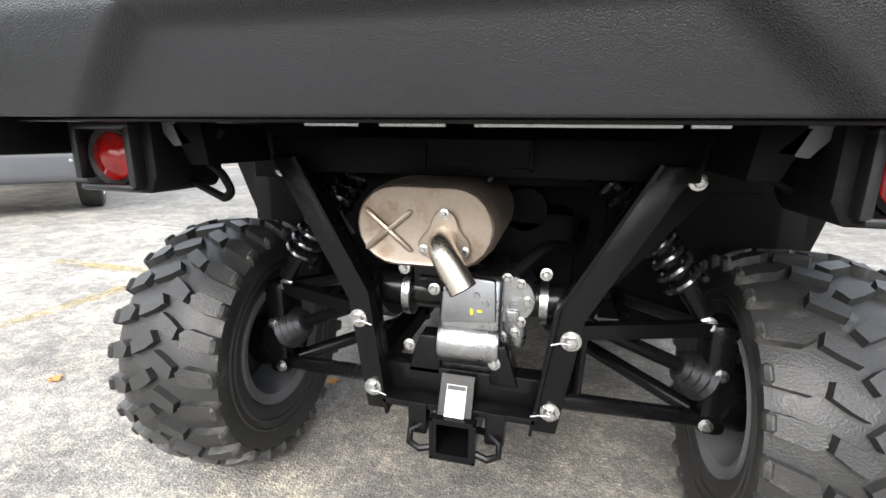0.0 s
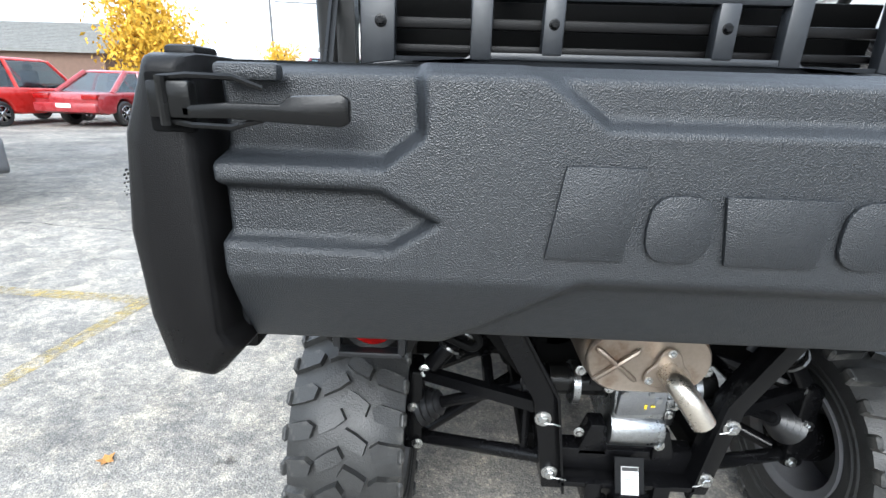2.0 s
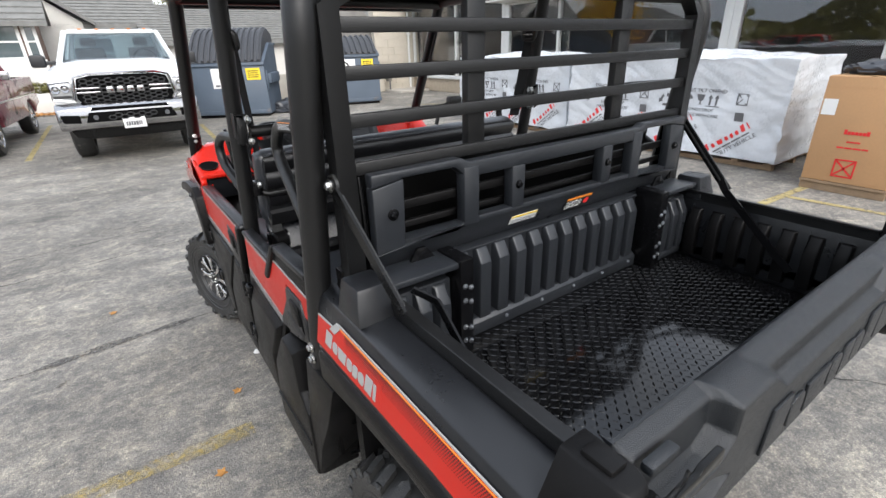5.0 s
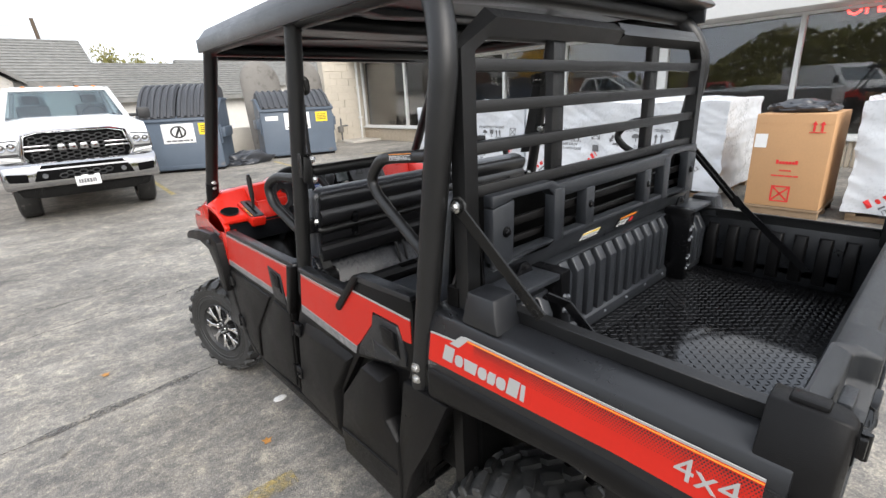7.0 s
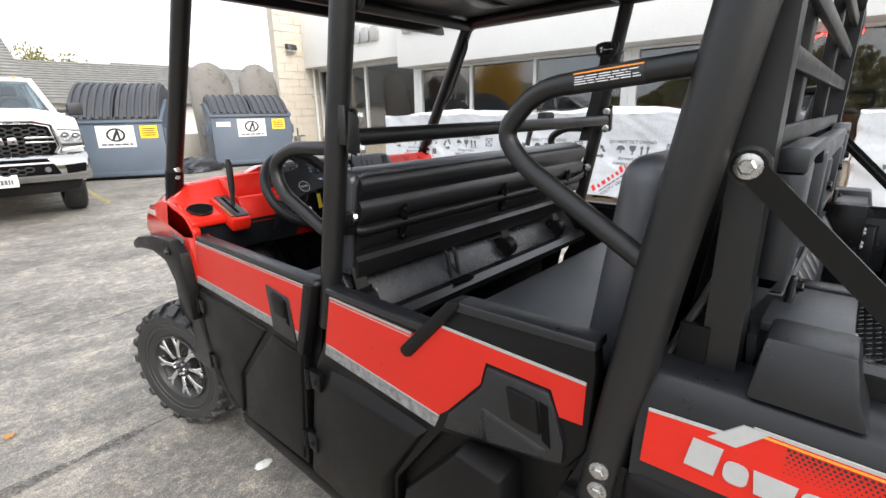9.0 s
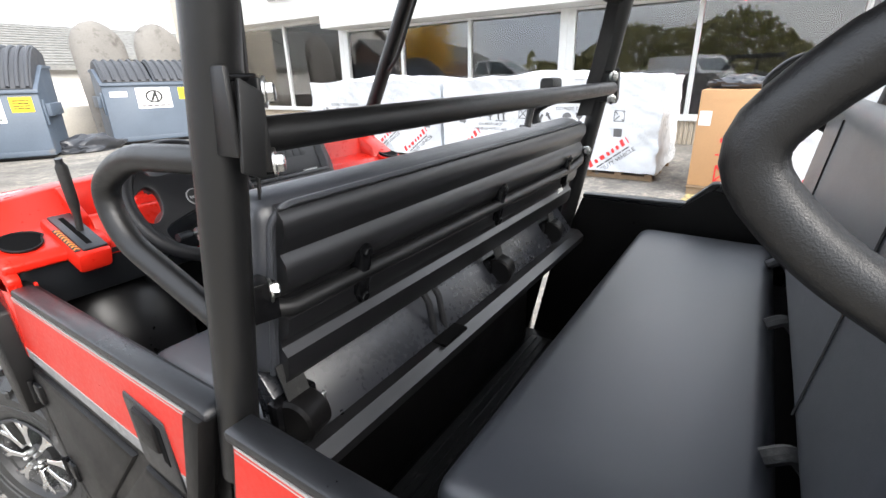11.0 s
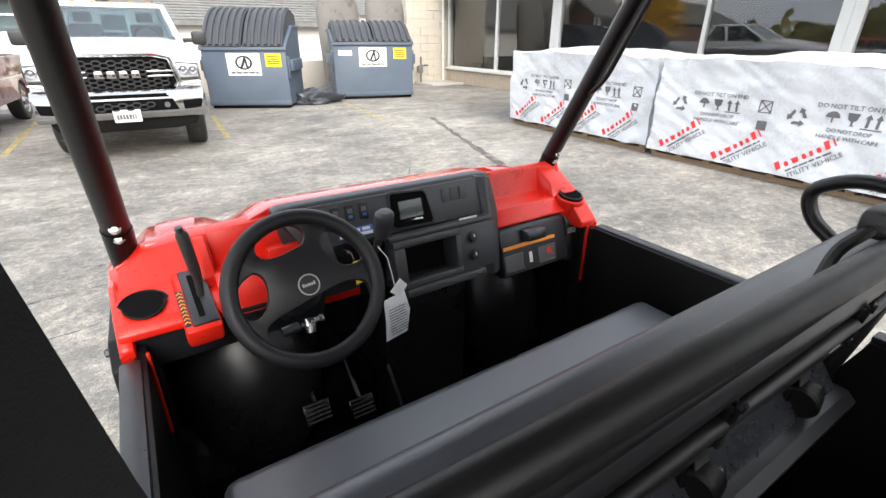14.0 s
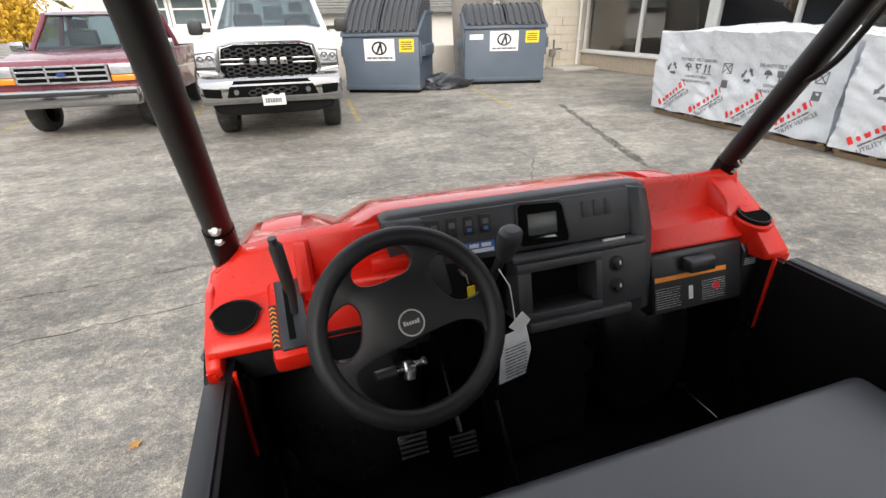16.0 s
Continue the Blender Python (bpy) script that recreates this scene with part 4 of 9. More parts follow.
def scatter(n, x0, x1, y0, y1, z0, z1, size, seed):
    """Many small leaves, each a bent four-cornered blade, denser low down."""
    rnd = random.Random(seed)
    verts, faces = [], []
    for _ in range(n):
        x, y = rnd.uniform(x0, x1), rnd.uniform(y0, y1)
        top = z0 + (z1 - z0) * (0.55 + 0.45 * noise.noise(Vector((x * 1.7, y * 1.7, seed))))
        z = z0 + (top - z0) * rnd.random() ** 0.7
        m = Matrix.Translation((x, y, z)) @ Matrix.Rotation(rnd.uniform(0, 6.3), 4, "Z") @ Matrix.Rotation(rnd.uniform(-0.9, 0.9), 4, "X")
        k, q = len(verts), size * rnd.uniform(0.6, 1.3)
        verts += [m @ Vector(p) for p in ((-q, 0, 0), (0, -q * 0.5, q * 0.15), (q, 0, 0), (0, q * 0.5, q * 0.15))]
        faces += [(k, k + 1, k + 2), (k, k + 2, k + 3)]
    me = bpy.data.meshes.new("leaves")
    me.from_pydata(verts, [], faces)
    bm = bmesh.new()
    bm.from_mesh(me)
    bpy.data.meshes.remove(me)
    return bm


tagged(part("shrubs", scatter(2600, -3.8, -0.3, 21.64, 22.6, 0.56, 1.25, 0.07, 5), LEAFG, smooth=False), "low green shrubs behind a garden wall", "shrub", kind="stuff")
tagged(part("leaf_drift", scatter(1500, -5.6, 0.4, 20.3, 21.38, 0.006, 0.10, 0.06, 8), LEAFD, smooth=False), "drift of fallen orange leaves along a low wall", "leaves", kind="stuff")
house("grey_house", -40, -26, 34, 44, 3.2, 5.4, BROWNB, "low brown house beyond the car park", "x")


def tree(name, x, y, h, spread, leaf, label, seed, clumps=420):
    t = thing(name, label, "tree", Matrix.Translation((x, y, 0)))
    rnd = random.Random(seed)
    limbs = [tube([(0, 0, 0), (0.06, 0.03, h * 0.3), (-0.05, 0.05, h * 0.55), (0.02, 0, h * 0.9)], [0.05 * h, 0.035 * h, 0.022 * h, 0.006 * h], 9)]
    tips = []
    for k in range(11):
        a, z0 = rnd.uniform(0, 6.28), h * rnd.uniform(0.25, 0.7)
        r, z1 = spread * rnd.uniform(0.5, 0.95), min(h * 0.97, z0 + h * rnd.uniform(0.12, 0.35))
        tip = (math.cos(a) * r, math.sin(a) * r, z1)
        limbs.append(tube([(0, 0, z0), (tip[0] * 0.5, tip[1] * 0.5, z0 + (z1 - z0) * 0.7), tip], [0.016 * h, 0.009 * h, 0.003 * h], 6))
        tips.append(tip)
    part("trunk", join(*limbs), BARK, t)
    verts, faces = [], []
    for k in range(clumps * 9):
        tip = tips[k % len(tips)] if k % 3 else (0, 0, h * 0.8)
        c = Vector(tip) * rnd.uniform(0.45, 1.05) + Vector((rnd.gauss(0, 1), rnd.gauss(0, 1), rnd.gauss(0, 0.8))) * spread * 0.26
        c.z = max(h * 0.26, c.z)
        q = Euler((rnd.uniform(0, 6), rnd.uniform(0, 6), rnd.uniform(0, 6))).to_matrix()
        s = 0.02 * h * rnd.uniform(0.7, 1.5)
        i = len(verts)
        verts += [tuple(c + q @ Vector(p)) for p in ((-s, 0, 0), (0, -s * 0.55, s * 0.15), (s, 0, 0), (0, s * 0.55, s * 0.15))]
        faces.append((i, i + 1, i + 2, i + 3))
    me = bpy.data.meshes.new("crown")
    me.from_pydata(verts, [], faces)
    me.materials.append(leaf)
    new("crown", me).parent = t
    return t


tree("yellow_tree", -21.5, 33, 7.6, 3.1, LEAFY, "yellow autumn maple beyond the parked cars", 3, 700)
tree("small_yellow_tree", -14.2, 36, 4.6, 1.7, LEAFY, "small yellow tree behind a red pickup", 4)
tree("bush_tree", 5.0, 42, 5.9, 1.3, LEAFG, "green yellow tree behind a low roof", 5)
tree("bush_tree", 7.3, 42, 5.7, 1.1, LEAFG, "thin green tree behind a low roof", 6)
tree("yellow_tree", -9.3, 44, 7.0, 2.6, LEAFY, "pale yellow tree behind houses", 7)
tree("bush_tree", -0.6, 38, 5.0, 2.0, LEAFG, "low green tree by a pole", 8)
# a far wood all round
rnd = random.Random(11)
verts, faces = [], []
for k in range(5200):
    a = rnd.uniform(0, 2 * math.pi)
    r = rnd.uniform(150, 190)
    c = Vector((math.cos(a) * r, math.sin(a) * r, abs(rnd.gauss(0, 2.4)) + 0.4))
    q = Euler((rnd.uniform(0, 6), rnd.uniform(0, 6), rnd.uniform(0, 6))).to_matrix()
    s = rnd.uniform(0.9, 2.4)
    i = len(verts)
    verts += [tuple(c + q @ Vector(p)) for p in ((-s, 0, 0), (0, -s, 0.3), (s, 0, 0), (0, s, 0.3))]
    faces.append((i, i + 1, i + 2, i + 3))
for k in range(26000):
    a = radians(rnd.uniform(152, 352))
    r = rnd.uniform(62, 80)
    top = 7.0 + 2.5 * math.sin(a * 9) + 1.5 * math.sin(a * 23)
    c = Vector((math.cos(a) * r, math.sin(a) * r, rnd.uniform(0.3, 1.0) * top))
    q = Euler((rnd.uniform(0, 6), rnd.uniform(0, 6), rnd.uniform(0, 6))).to_matrix()
    z = rnd.uniform(0.18, 0.55)
    i = len(verts)
    verts += [tuple(c + q @ Vector(p)) for p in ((-z, 0, 0), (0, -z, 0.2), (z, 0, 0), (0, z, 0.2))]
    faces.append((i, i + 1, i + 2, i + 3))
me = bpy.data.meshes.new("far_wood")
me.from_pydata(verts, [], faces)
me.materials.append(LEAFG)
tagged(new("far_wood", me), "distant autumn woods on the horizon", "woods", kind="stuff")
pole = thing("utility_pole", "leaning wooden utility pole beyond the low building", "pole", Matrix.Translation((0.9, 40, 0)))
part("post", tube([(0.8, 0, 0), (0.22, 0, 7.5)], [0.16, 0.11], 10), BARK, pole)
part("wire", join(*[tube([(0.22, 0, 7.4 - o), (-15, 2, 6.6 - o), (-40, 5, 8.0 - o)], 0.012, 5) for o in (0, 0.3)]), BLACK, pole)
board = thing("sign_frame", "empty dark sign frame on a tall post", "sign", Matrix.Translation((-14.2, 40, 0)))
part("post", tube([(-1.8, 0, 0), (-1.8, 0, 9.5)], 0.10, 8), GREYINK, board)
part("frame", join(tube([(-1.4, 0, 7.6), (2.9, 0, 7.5)], 0.05, 6), tube([(2.9, 0, 7.5), (2.8, 0, 9.6)], 0.08, 6)), GREYINK, board)


# ---- parked cars: each is built facing -y with its front axle at the origin's x ----
def wheel_at(parent, x, y, r, w, rim=MACHINED, spokes=6):
    s = 1 if x > 0 else -1
    m = Matrix.Translation((x, y, r)) @ Matrix.Rotation(radians(90) * s, 4, "Y")
    hub = part("wheel", turned([(0.02, -0.02), (r * 0.2, -0.02), (r * 0.2, 0.02), (0.05, 0.04)], m, 18), rim, parent)
    part("tyre", turned([(r * 0.62, -w), (r * 0.90, -w), (r * 0.985, -w * 0.8), (r, -w * 0.45), (r * 0.985, -0.1 * w), (r * 0.9, 0.0), (r * 0.63, 0.0), (r * 0.58, -w * 0.3), (r * 0.58, -w * 0.7)], m, 36, True), RUBBER, hub)
    arms = [turned([(r * 0.56, -0.09), (r * 0.63, -0.004), (r * 0.60, 0.0), (r * 0.52, -0.07)], m, 30, True)]
    for k in range(spokes):
        arms.append(placed(prism([(r * 0.15, -r * 0.075), (r * 0.58, -r * 0.11), (r * 0.58, r * 0.11), (r * 0.15, r * 0.075)], "z", -0.05, -0.005, 0.006, 1), m @ Matrix.Rotation(2 * math.pi * k / spokes, 4, "Z")))
    part("rim", join(*arms), rim, hub)
    # black disc paints the shade behind the spokes
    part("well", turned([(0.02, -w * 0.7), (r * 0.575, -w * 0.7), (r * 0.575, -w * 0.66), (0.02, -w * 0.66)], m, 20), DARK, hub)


def arch(y, r, z0):
    """Points of a wheel opening in a side view, from low y to high y."""
    out = []
    for k in range(13):
        a = math.pi * (1 - k / 12)
        out.append((y + math.cos(a) * r, max(z0, 0.36 + math.sin(a) * r)))
    return out


def cab(parent, y0, y1, y2, y3, zb, zt, wb, wt, paint):
    """Roof, pillars and glass of a car: windscreen foot y0 and head y1, roof end y2, rear foot y3."""
    hb, ht = wb / 2, wt / 2
    t = 0.05
    part("roof", loft([[(-ht, y1, zt - 0.05), (ht, y1, zt - 0.05), (ht, y2, zt - 0.05), (-ht, y2, zt - 0.05)], [(-ht, y1, zt), (ht, y1, zt), (ht, y2, zt), (-ht, y2, zt)], [(-ht * 0.9, y1 + 0.15, zt + 0.04), (ht * 0.9, y1 + 0.15, zt + 0.04), (ht * 0.9, y2 - 0.12, zt + 0.04), (-ht * 0.9, y2 - 0.12, zt + 0.04)]], bev=0.02), paint, parent)
    for s in (-1, 1):
        pil = [tube([(s * hb, y0, zb), (s * ht, y1, zt - 0.02)], 0.045, 8), tube([(s * hb, y3, zb), (s * ht, y2, zt - 0.02)], 0.07, 8), tube([(s * hb, (y0 + y3) / 2 + 0.25, zb), (s * ht, (y1 + y2) / 2 + 0.15, zt - 0.02)], 0.05, 8)]
        for q in pil:
            part("pillar", q, paint, parent)
    e = 0.02
    panes = [[(-hb, y0, zb), (hb, y0, zb), (ht, y1, zt - 0.04), (-ht, y1, zt - 0.04)], [(-hb, y3, zb), (hb, y3, zb), (ht, y2, zt - 0.04), (-ht, y2, zt - 0.04)]]
    for s in (-1, 1):
        panes.append([(s * hb, y0, zb), (s * hb, y3, zb), (s * ht, y2, zt - 0.04), (s * ht, y1, zt - 0.04)])
    for k, q in enumerate(panes):
        n = Vector(q[1]) - Vector(q[0])
        n = n.cross(Vector(q[3]) - Vector(q[0])).normalized() * 0.006
        ob = part("windscreen" if k == 0 else "rear_window" if k == 1 else "side_window", loft([[Vector(p) - n for p in q], [Vector(p) + n for p in q]]), CARPANE, parent, smooth=False)
        ob.visible_shadow = False
    part("dash", box(-hb + 0.05, hb - 0.05, y0 + 0.1, y0 + 0.5, zb - 0.06, zb + 0.06, 0.03), TRIM, parent)
    for s in (-1, 1):
        part("seat", join(box(s * 0.45 - 0.25, s * 0.45 + 0.25, y1 + 0.35, y1 + 0.5, zb - 0.3, zt - 0.28, 0.05), box(s * 0.45 - 0.13, s * 0.45 + 0.13, y1 + 0.37, y1 + 0.47, zt - 0.26, zt - 0.1, 0.04)), TRIM, parent)
    rim = turned([(0.17, -0.015), (0.2, -0.015), (0.2, 0.015), (0.17, 0.015)], toward((0.45, y0 + 0.6, zb + 0.05), (0, 0.8, 0.5)), 20, True)
    part("steering_wheel", rim, TRIM, parent)
    for s in (-1, 1):
        part("wiper", rod((s * 0.1 - 0.1, y0 - 0.02, zb + 0.01), (s * 0.1 + 0.45, y0 + 0.07, zb + 0.07), 0.01, 6), TRIM, parent)


def honeycomb(x0, x1, z0, z1, y, cell=0.11):
    """A net of hexagon bars, lying in the plane of a grille."""
    out, r = [], 0
    z = z0
    while z < z1:
        x = x0 + (cell * 0.75 if r % 2 else 0)
        while x < x1:
            pts = [(x + math.cos(a) * cell * 0.5, y, z + math.sin(a) * cell * 0.3) for a in [math.pi * k / 3 for k in range(7)]]
            if all(x0 <= p[0] <= x1 and z0 <= p[2] <= z1 for p in pts):
                out.append(tube(pts, 0.012, 4))
            x += cell * 1.5
        z += cell * 0.26
        r += 1
    return join(*out)


def white_pickup():
    m = Matrix.Translation((-0.76, 10.05, 0)) @ Matrix.Rotation(radians(-3), 4, "Z") @ Matrix.Diagonal((1.10, 1.10, 1.14, 1))
    c = thing("white_pickup", "large white pickup truck with a chrome bumper and black grille", "pickup truck", m)
    low, w = 0.48, 0.98
    side = [(0.12, 0.62), (0.10, 1.02), (0.16, 1.28), (0.30, 1.38), (1.55, 1.46), (3.75, 1.44), (3.8, 1.42), (6.1, 1.42), (6.15, 0.75), (5.6, 0.62)] + arch(4.75, 0.47, low)[::-1] + [(4.2, low), (1.5, low)] + arch(0.95, 0.47, low)[::-1]
    part("body", prism(side, "x", -w, w, 0.05, 2), CARWHITE, c)
    # flat black sheet on the filled bed, for the shade inside it
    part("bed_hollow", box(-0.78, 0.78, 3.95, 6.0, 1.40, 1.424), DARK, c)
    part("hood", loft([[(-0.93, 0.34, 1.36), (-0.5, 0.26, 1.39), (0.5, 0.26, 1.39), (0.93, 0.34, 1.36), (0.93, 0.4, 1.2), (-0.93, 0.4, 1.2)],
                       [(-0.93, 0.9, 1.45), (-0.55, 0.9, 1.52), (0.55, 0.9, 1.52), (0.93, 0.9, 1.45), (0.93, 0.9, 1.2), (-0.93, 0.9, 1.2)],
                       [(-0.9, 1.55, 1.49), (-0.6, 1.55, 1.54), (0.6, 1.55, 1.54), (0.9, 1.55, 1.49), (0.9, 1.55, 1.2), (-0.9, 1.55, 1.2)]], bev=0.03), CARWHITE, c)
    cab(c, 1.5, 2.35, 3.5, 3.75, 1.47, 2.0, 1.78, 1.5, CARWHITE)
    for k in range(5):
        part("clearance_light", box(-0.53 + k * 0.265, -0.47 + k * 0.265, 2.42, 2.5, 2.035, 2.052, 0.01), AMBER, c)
    # black block paints the shade behind the grille net
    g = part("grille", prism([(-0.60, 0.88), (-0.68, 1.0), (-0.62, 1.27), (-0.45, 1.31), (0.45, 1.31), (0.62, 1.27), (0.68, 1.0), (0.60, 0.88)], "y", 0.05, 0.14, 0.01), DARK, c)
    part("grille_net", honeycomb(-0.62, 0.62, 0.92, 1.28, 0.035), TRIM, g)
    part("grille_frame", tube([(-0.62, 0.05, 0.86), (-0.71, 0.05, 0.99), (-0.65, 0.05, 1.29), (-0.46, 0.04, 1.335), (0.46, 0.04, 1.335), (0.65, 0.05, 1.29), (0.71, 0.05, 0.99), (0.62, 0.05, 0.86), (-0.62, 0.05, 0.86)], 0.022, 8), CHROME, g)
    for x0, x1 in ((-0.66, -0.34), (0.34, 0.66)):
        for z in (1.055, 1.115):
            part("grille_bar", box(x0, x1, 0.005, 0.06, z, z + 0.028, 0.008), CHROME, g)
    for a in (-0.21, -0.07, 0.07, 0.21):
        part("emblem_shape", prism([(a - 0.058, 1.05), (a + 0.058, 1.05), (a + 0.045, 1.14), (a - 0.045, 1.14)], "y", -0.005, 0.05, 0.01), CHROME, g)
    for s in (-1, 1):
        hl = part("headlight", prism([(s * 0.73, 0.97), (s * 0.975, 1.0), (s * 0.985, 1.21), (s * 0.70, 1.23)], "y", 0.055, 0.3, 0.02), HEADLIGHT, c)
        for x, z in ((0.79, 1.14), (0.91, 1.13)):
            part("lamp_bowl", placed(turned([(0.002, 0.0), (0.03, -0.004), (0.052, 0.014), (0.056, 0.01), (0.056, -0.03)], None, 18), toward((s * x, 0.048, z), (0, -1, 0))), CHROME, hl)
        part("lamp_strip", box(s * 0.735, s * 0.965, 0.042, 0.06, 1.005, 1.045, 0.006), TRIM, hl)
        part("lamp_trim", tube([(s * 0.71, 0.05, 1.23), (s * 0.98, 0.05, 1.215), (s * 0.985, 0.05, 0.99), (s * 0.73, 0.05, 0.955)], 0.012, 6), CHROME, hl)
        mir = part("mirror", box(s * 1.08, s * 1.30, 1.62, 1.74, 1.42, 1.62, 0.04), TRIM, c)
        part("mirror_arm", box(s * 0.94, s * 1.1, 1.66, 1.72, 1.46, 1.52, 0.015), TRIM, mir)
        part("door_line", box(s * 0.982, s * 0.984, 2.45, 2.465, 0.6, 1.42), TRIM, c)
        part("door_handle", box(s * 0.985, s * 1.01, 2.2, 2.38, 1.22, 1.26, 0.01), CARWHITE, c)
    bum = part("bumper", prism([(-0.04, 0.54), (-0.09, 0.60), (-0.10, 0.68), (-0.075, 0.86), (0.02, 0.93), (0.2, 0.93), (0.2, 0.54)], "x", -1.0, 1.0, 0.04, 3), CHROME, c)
    # black blocks on the solid bumper, painting the shade of its openings
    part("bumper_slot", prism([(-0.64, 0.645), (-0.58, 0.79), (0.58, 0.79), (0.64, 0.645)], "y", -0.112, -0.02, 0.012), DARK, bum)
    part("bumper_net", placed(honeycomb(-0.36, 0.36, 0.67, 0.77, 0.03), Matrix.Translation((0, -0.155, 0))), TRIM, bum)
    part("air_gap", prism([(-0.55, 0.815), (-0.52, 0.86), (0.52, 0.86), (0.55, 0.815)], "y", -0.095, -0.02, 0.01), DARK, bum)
    for s in (-1, 1):
        # black block for the shade in the bumper's side vent
        part("fog_light", prism([(s * 0.70, 0.64), (s * 0.93, 0.66), (s * 0.95, 0.78), (s * 0.70, 0.76)], "y", -0.112, 0.06, 0.02), DARK, bum)
        part("fog_lens", placed(turned([(0.002, 0.0), (0.034, 0.004), (0.040, -0.01)], None, 16), toward((s * 0.50, -0.114, 0.715), (0, -1, 0))), GREYPLATE, bum)
    part("valance", prism([(-0.90, 0.56), (-0.84, 0.42), (-0.60, 0.38), (0.60, 0.38), (0.84, 0.42), (0.90, 0.56)], "y", 0.06, 0.25, 0.02), GLOSSB, c)
    pl = part("number_plate", box(-0.16, 0.16, -0.128, -0.112, 0.52, 0.68, 0.01), WHITE, c)
    part("print_line", placed(bars(0.25, 0.07, 1, 0.9, 0.001, 3, 6), frame_of((0, -0.13, 0.59), (1, 0, 0), (0, 0, 1))), GREYINK, pl)
    for y in (0.95, 4.75):
        for s in (-1, 1):
            wheel_at(c, s * 0.97, y, 0.41, 0.28)
    return c


def old_pickup():
    m = Matrix.Translation((-4.16, 11.60, 0)) @ Matrix.Rotation(radians(-5), 4, "Z") @ Matrix.Diagonal((1.13, 1.08, 1.09, 1))
    c = thing("maroon_pickup", "older maroon pickup truck with chrome grille and bumper", "pickup truck", m)
    low, w = 0.45, 0.98
    side = [(0.12, 0.6), (0.10, 1.12), (0.18, 1.19), (1.45, 1.26), (3.05, 1.24), (5.1, 1.24), (5.15, 0.62), (4.7, 0.55)] + arch(4.05, 0.42, low)[::-1] + [(3.5, low), (1.4, low)] + arch(0.92, 0.42, low)[::-1]
    part("body", prism(side, "x", -w, w, 0.035, 2), MAROON, c)
    # black sheet over a solid bed: its inner shade, painted
    part("bed_hollow", box(-0.8, 0.8, 3.15, 5.0, 1.22, 1.244), DARK, c)
    part("hood", loft([[(-0.9, 0.2, 1.17), (0.9, 0.2, 1.17), (0.9, 0.2, 1.05), (-0.9, 0.2, 1.05)], [(-0.9, 0.7, 1.275), (0.9, 0.7, 1.275), (0.9, 0.7, 1.05), (-0.9, 0.7, 1.05)], [(-0.88, 1.4, 1.31), (0.88, 1.4, 1.31), (0.88, 1.4, 1.05), (-0.88, 1.4, 1.05)]], bev=0.02), MAROON, c)
    cab(c, 1.4, 1.95, 2.85, 3.05, 1.29, 1.88, 1.82, 1.56, MAROON)
    part("chrome_strip", tube([(-0.91, 1.40, 1.30), (-0.79, 1.93, 1.86), (0.79, 1.93, 1.86), (0.91, 1.40, 1.30)], 0.022, 6), CHROME, c)
    # black backing paints the shade between the grille bars
    g = part("grille", box(-0.62, 0.62, 0.06, 0.12, 0.86, 1.11, 0.01), DARK, c)
    bars_ = [box(-0.63, 0.63, 0.03, 0.08, z, z + 0.03, 0.005, 1) for z in (0.85, 0.935, 1.02, 1.09)] + [box(x, x + 0.035, 0.03, 0.08, 0.85, 1.12, 0.005, 1) for x in (-0.63, -0.22, 0.18, 0.6)]
    for q in bars_:
        part("grille_bar", q, MACHINED, g)
    part("emblem", placed(turned([(0.0, 0), (0.065, 0), (0.065, 0.02), (0.01, 0.02)], None, 18), toward((0, 0.03, 0.985), (0, -1, 0)) @ Matrix.Diagonal((1, 0.5, 1, 1))), NAVY, g)
    for s in (-1, 1):
        part("headlight", box(s * 0.65, s * 0.96, 0.055, 0.16, 0.96, 1.12, 0.02), HEADLIGHT, c)
        part("indicator", box(s * 0.65, s * 0.97, 0.055, 0.18, 0.86, 0.955, 0.015), AMBER, c)
        part("mirror", join(box(s * 1.05, s * 1.27, 1.5, 1.58, 1.28, 1.44, 0.03), box(s * 0.95, s * 1.07, 1.52, 1.56, 1.3, 1.35)), CHROME, c)
        part("side_strip", box(s * 0.978, s * 0.99, 0.2, 5.0, 0.86, 0.9, 0.004), CHROME, c)
        part("door_line", box(s * 0.981, s * 0.984, 2.6, 2.615, 0.55, 1.22), TRIM, c)
    part("bumper", prism([(-0.06, 0.5), (-0.1, 0.56), (-0.1, 0.72), (-0.04, 0.78), (0.15, 0.78), (0.15, 0.5)], "x", -1.0, 1.0, 0.03, 2), CHROME, c)
    part("bumper_strip", box(-1.0, 1.0, -0.112, -0.098, 0.68, 0.74, 0.005), TRIM, c)
    for y in (0.92, 4.05):
        for s in (-1, 1):
            wheel_at(c, s * 0.95, y, 0.37, 0.24, CHROME, 8)
    return c


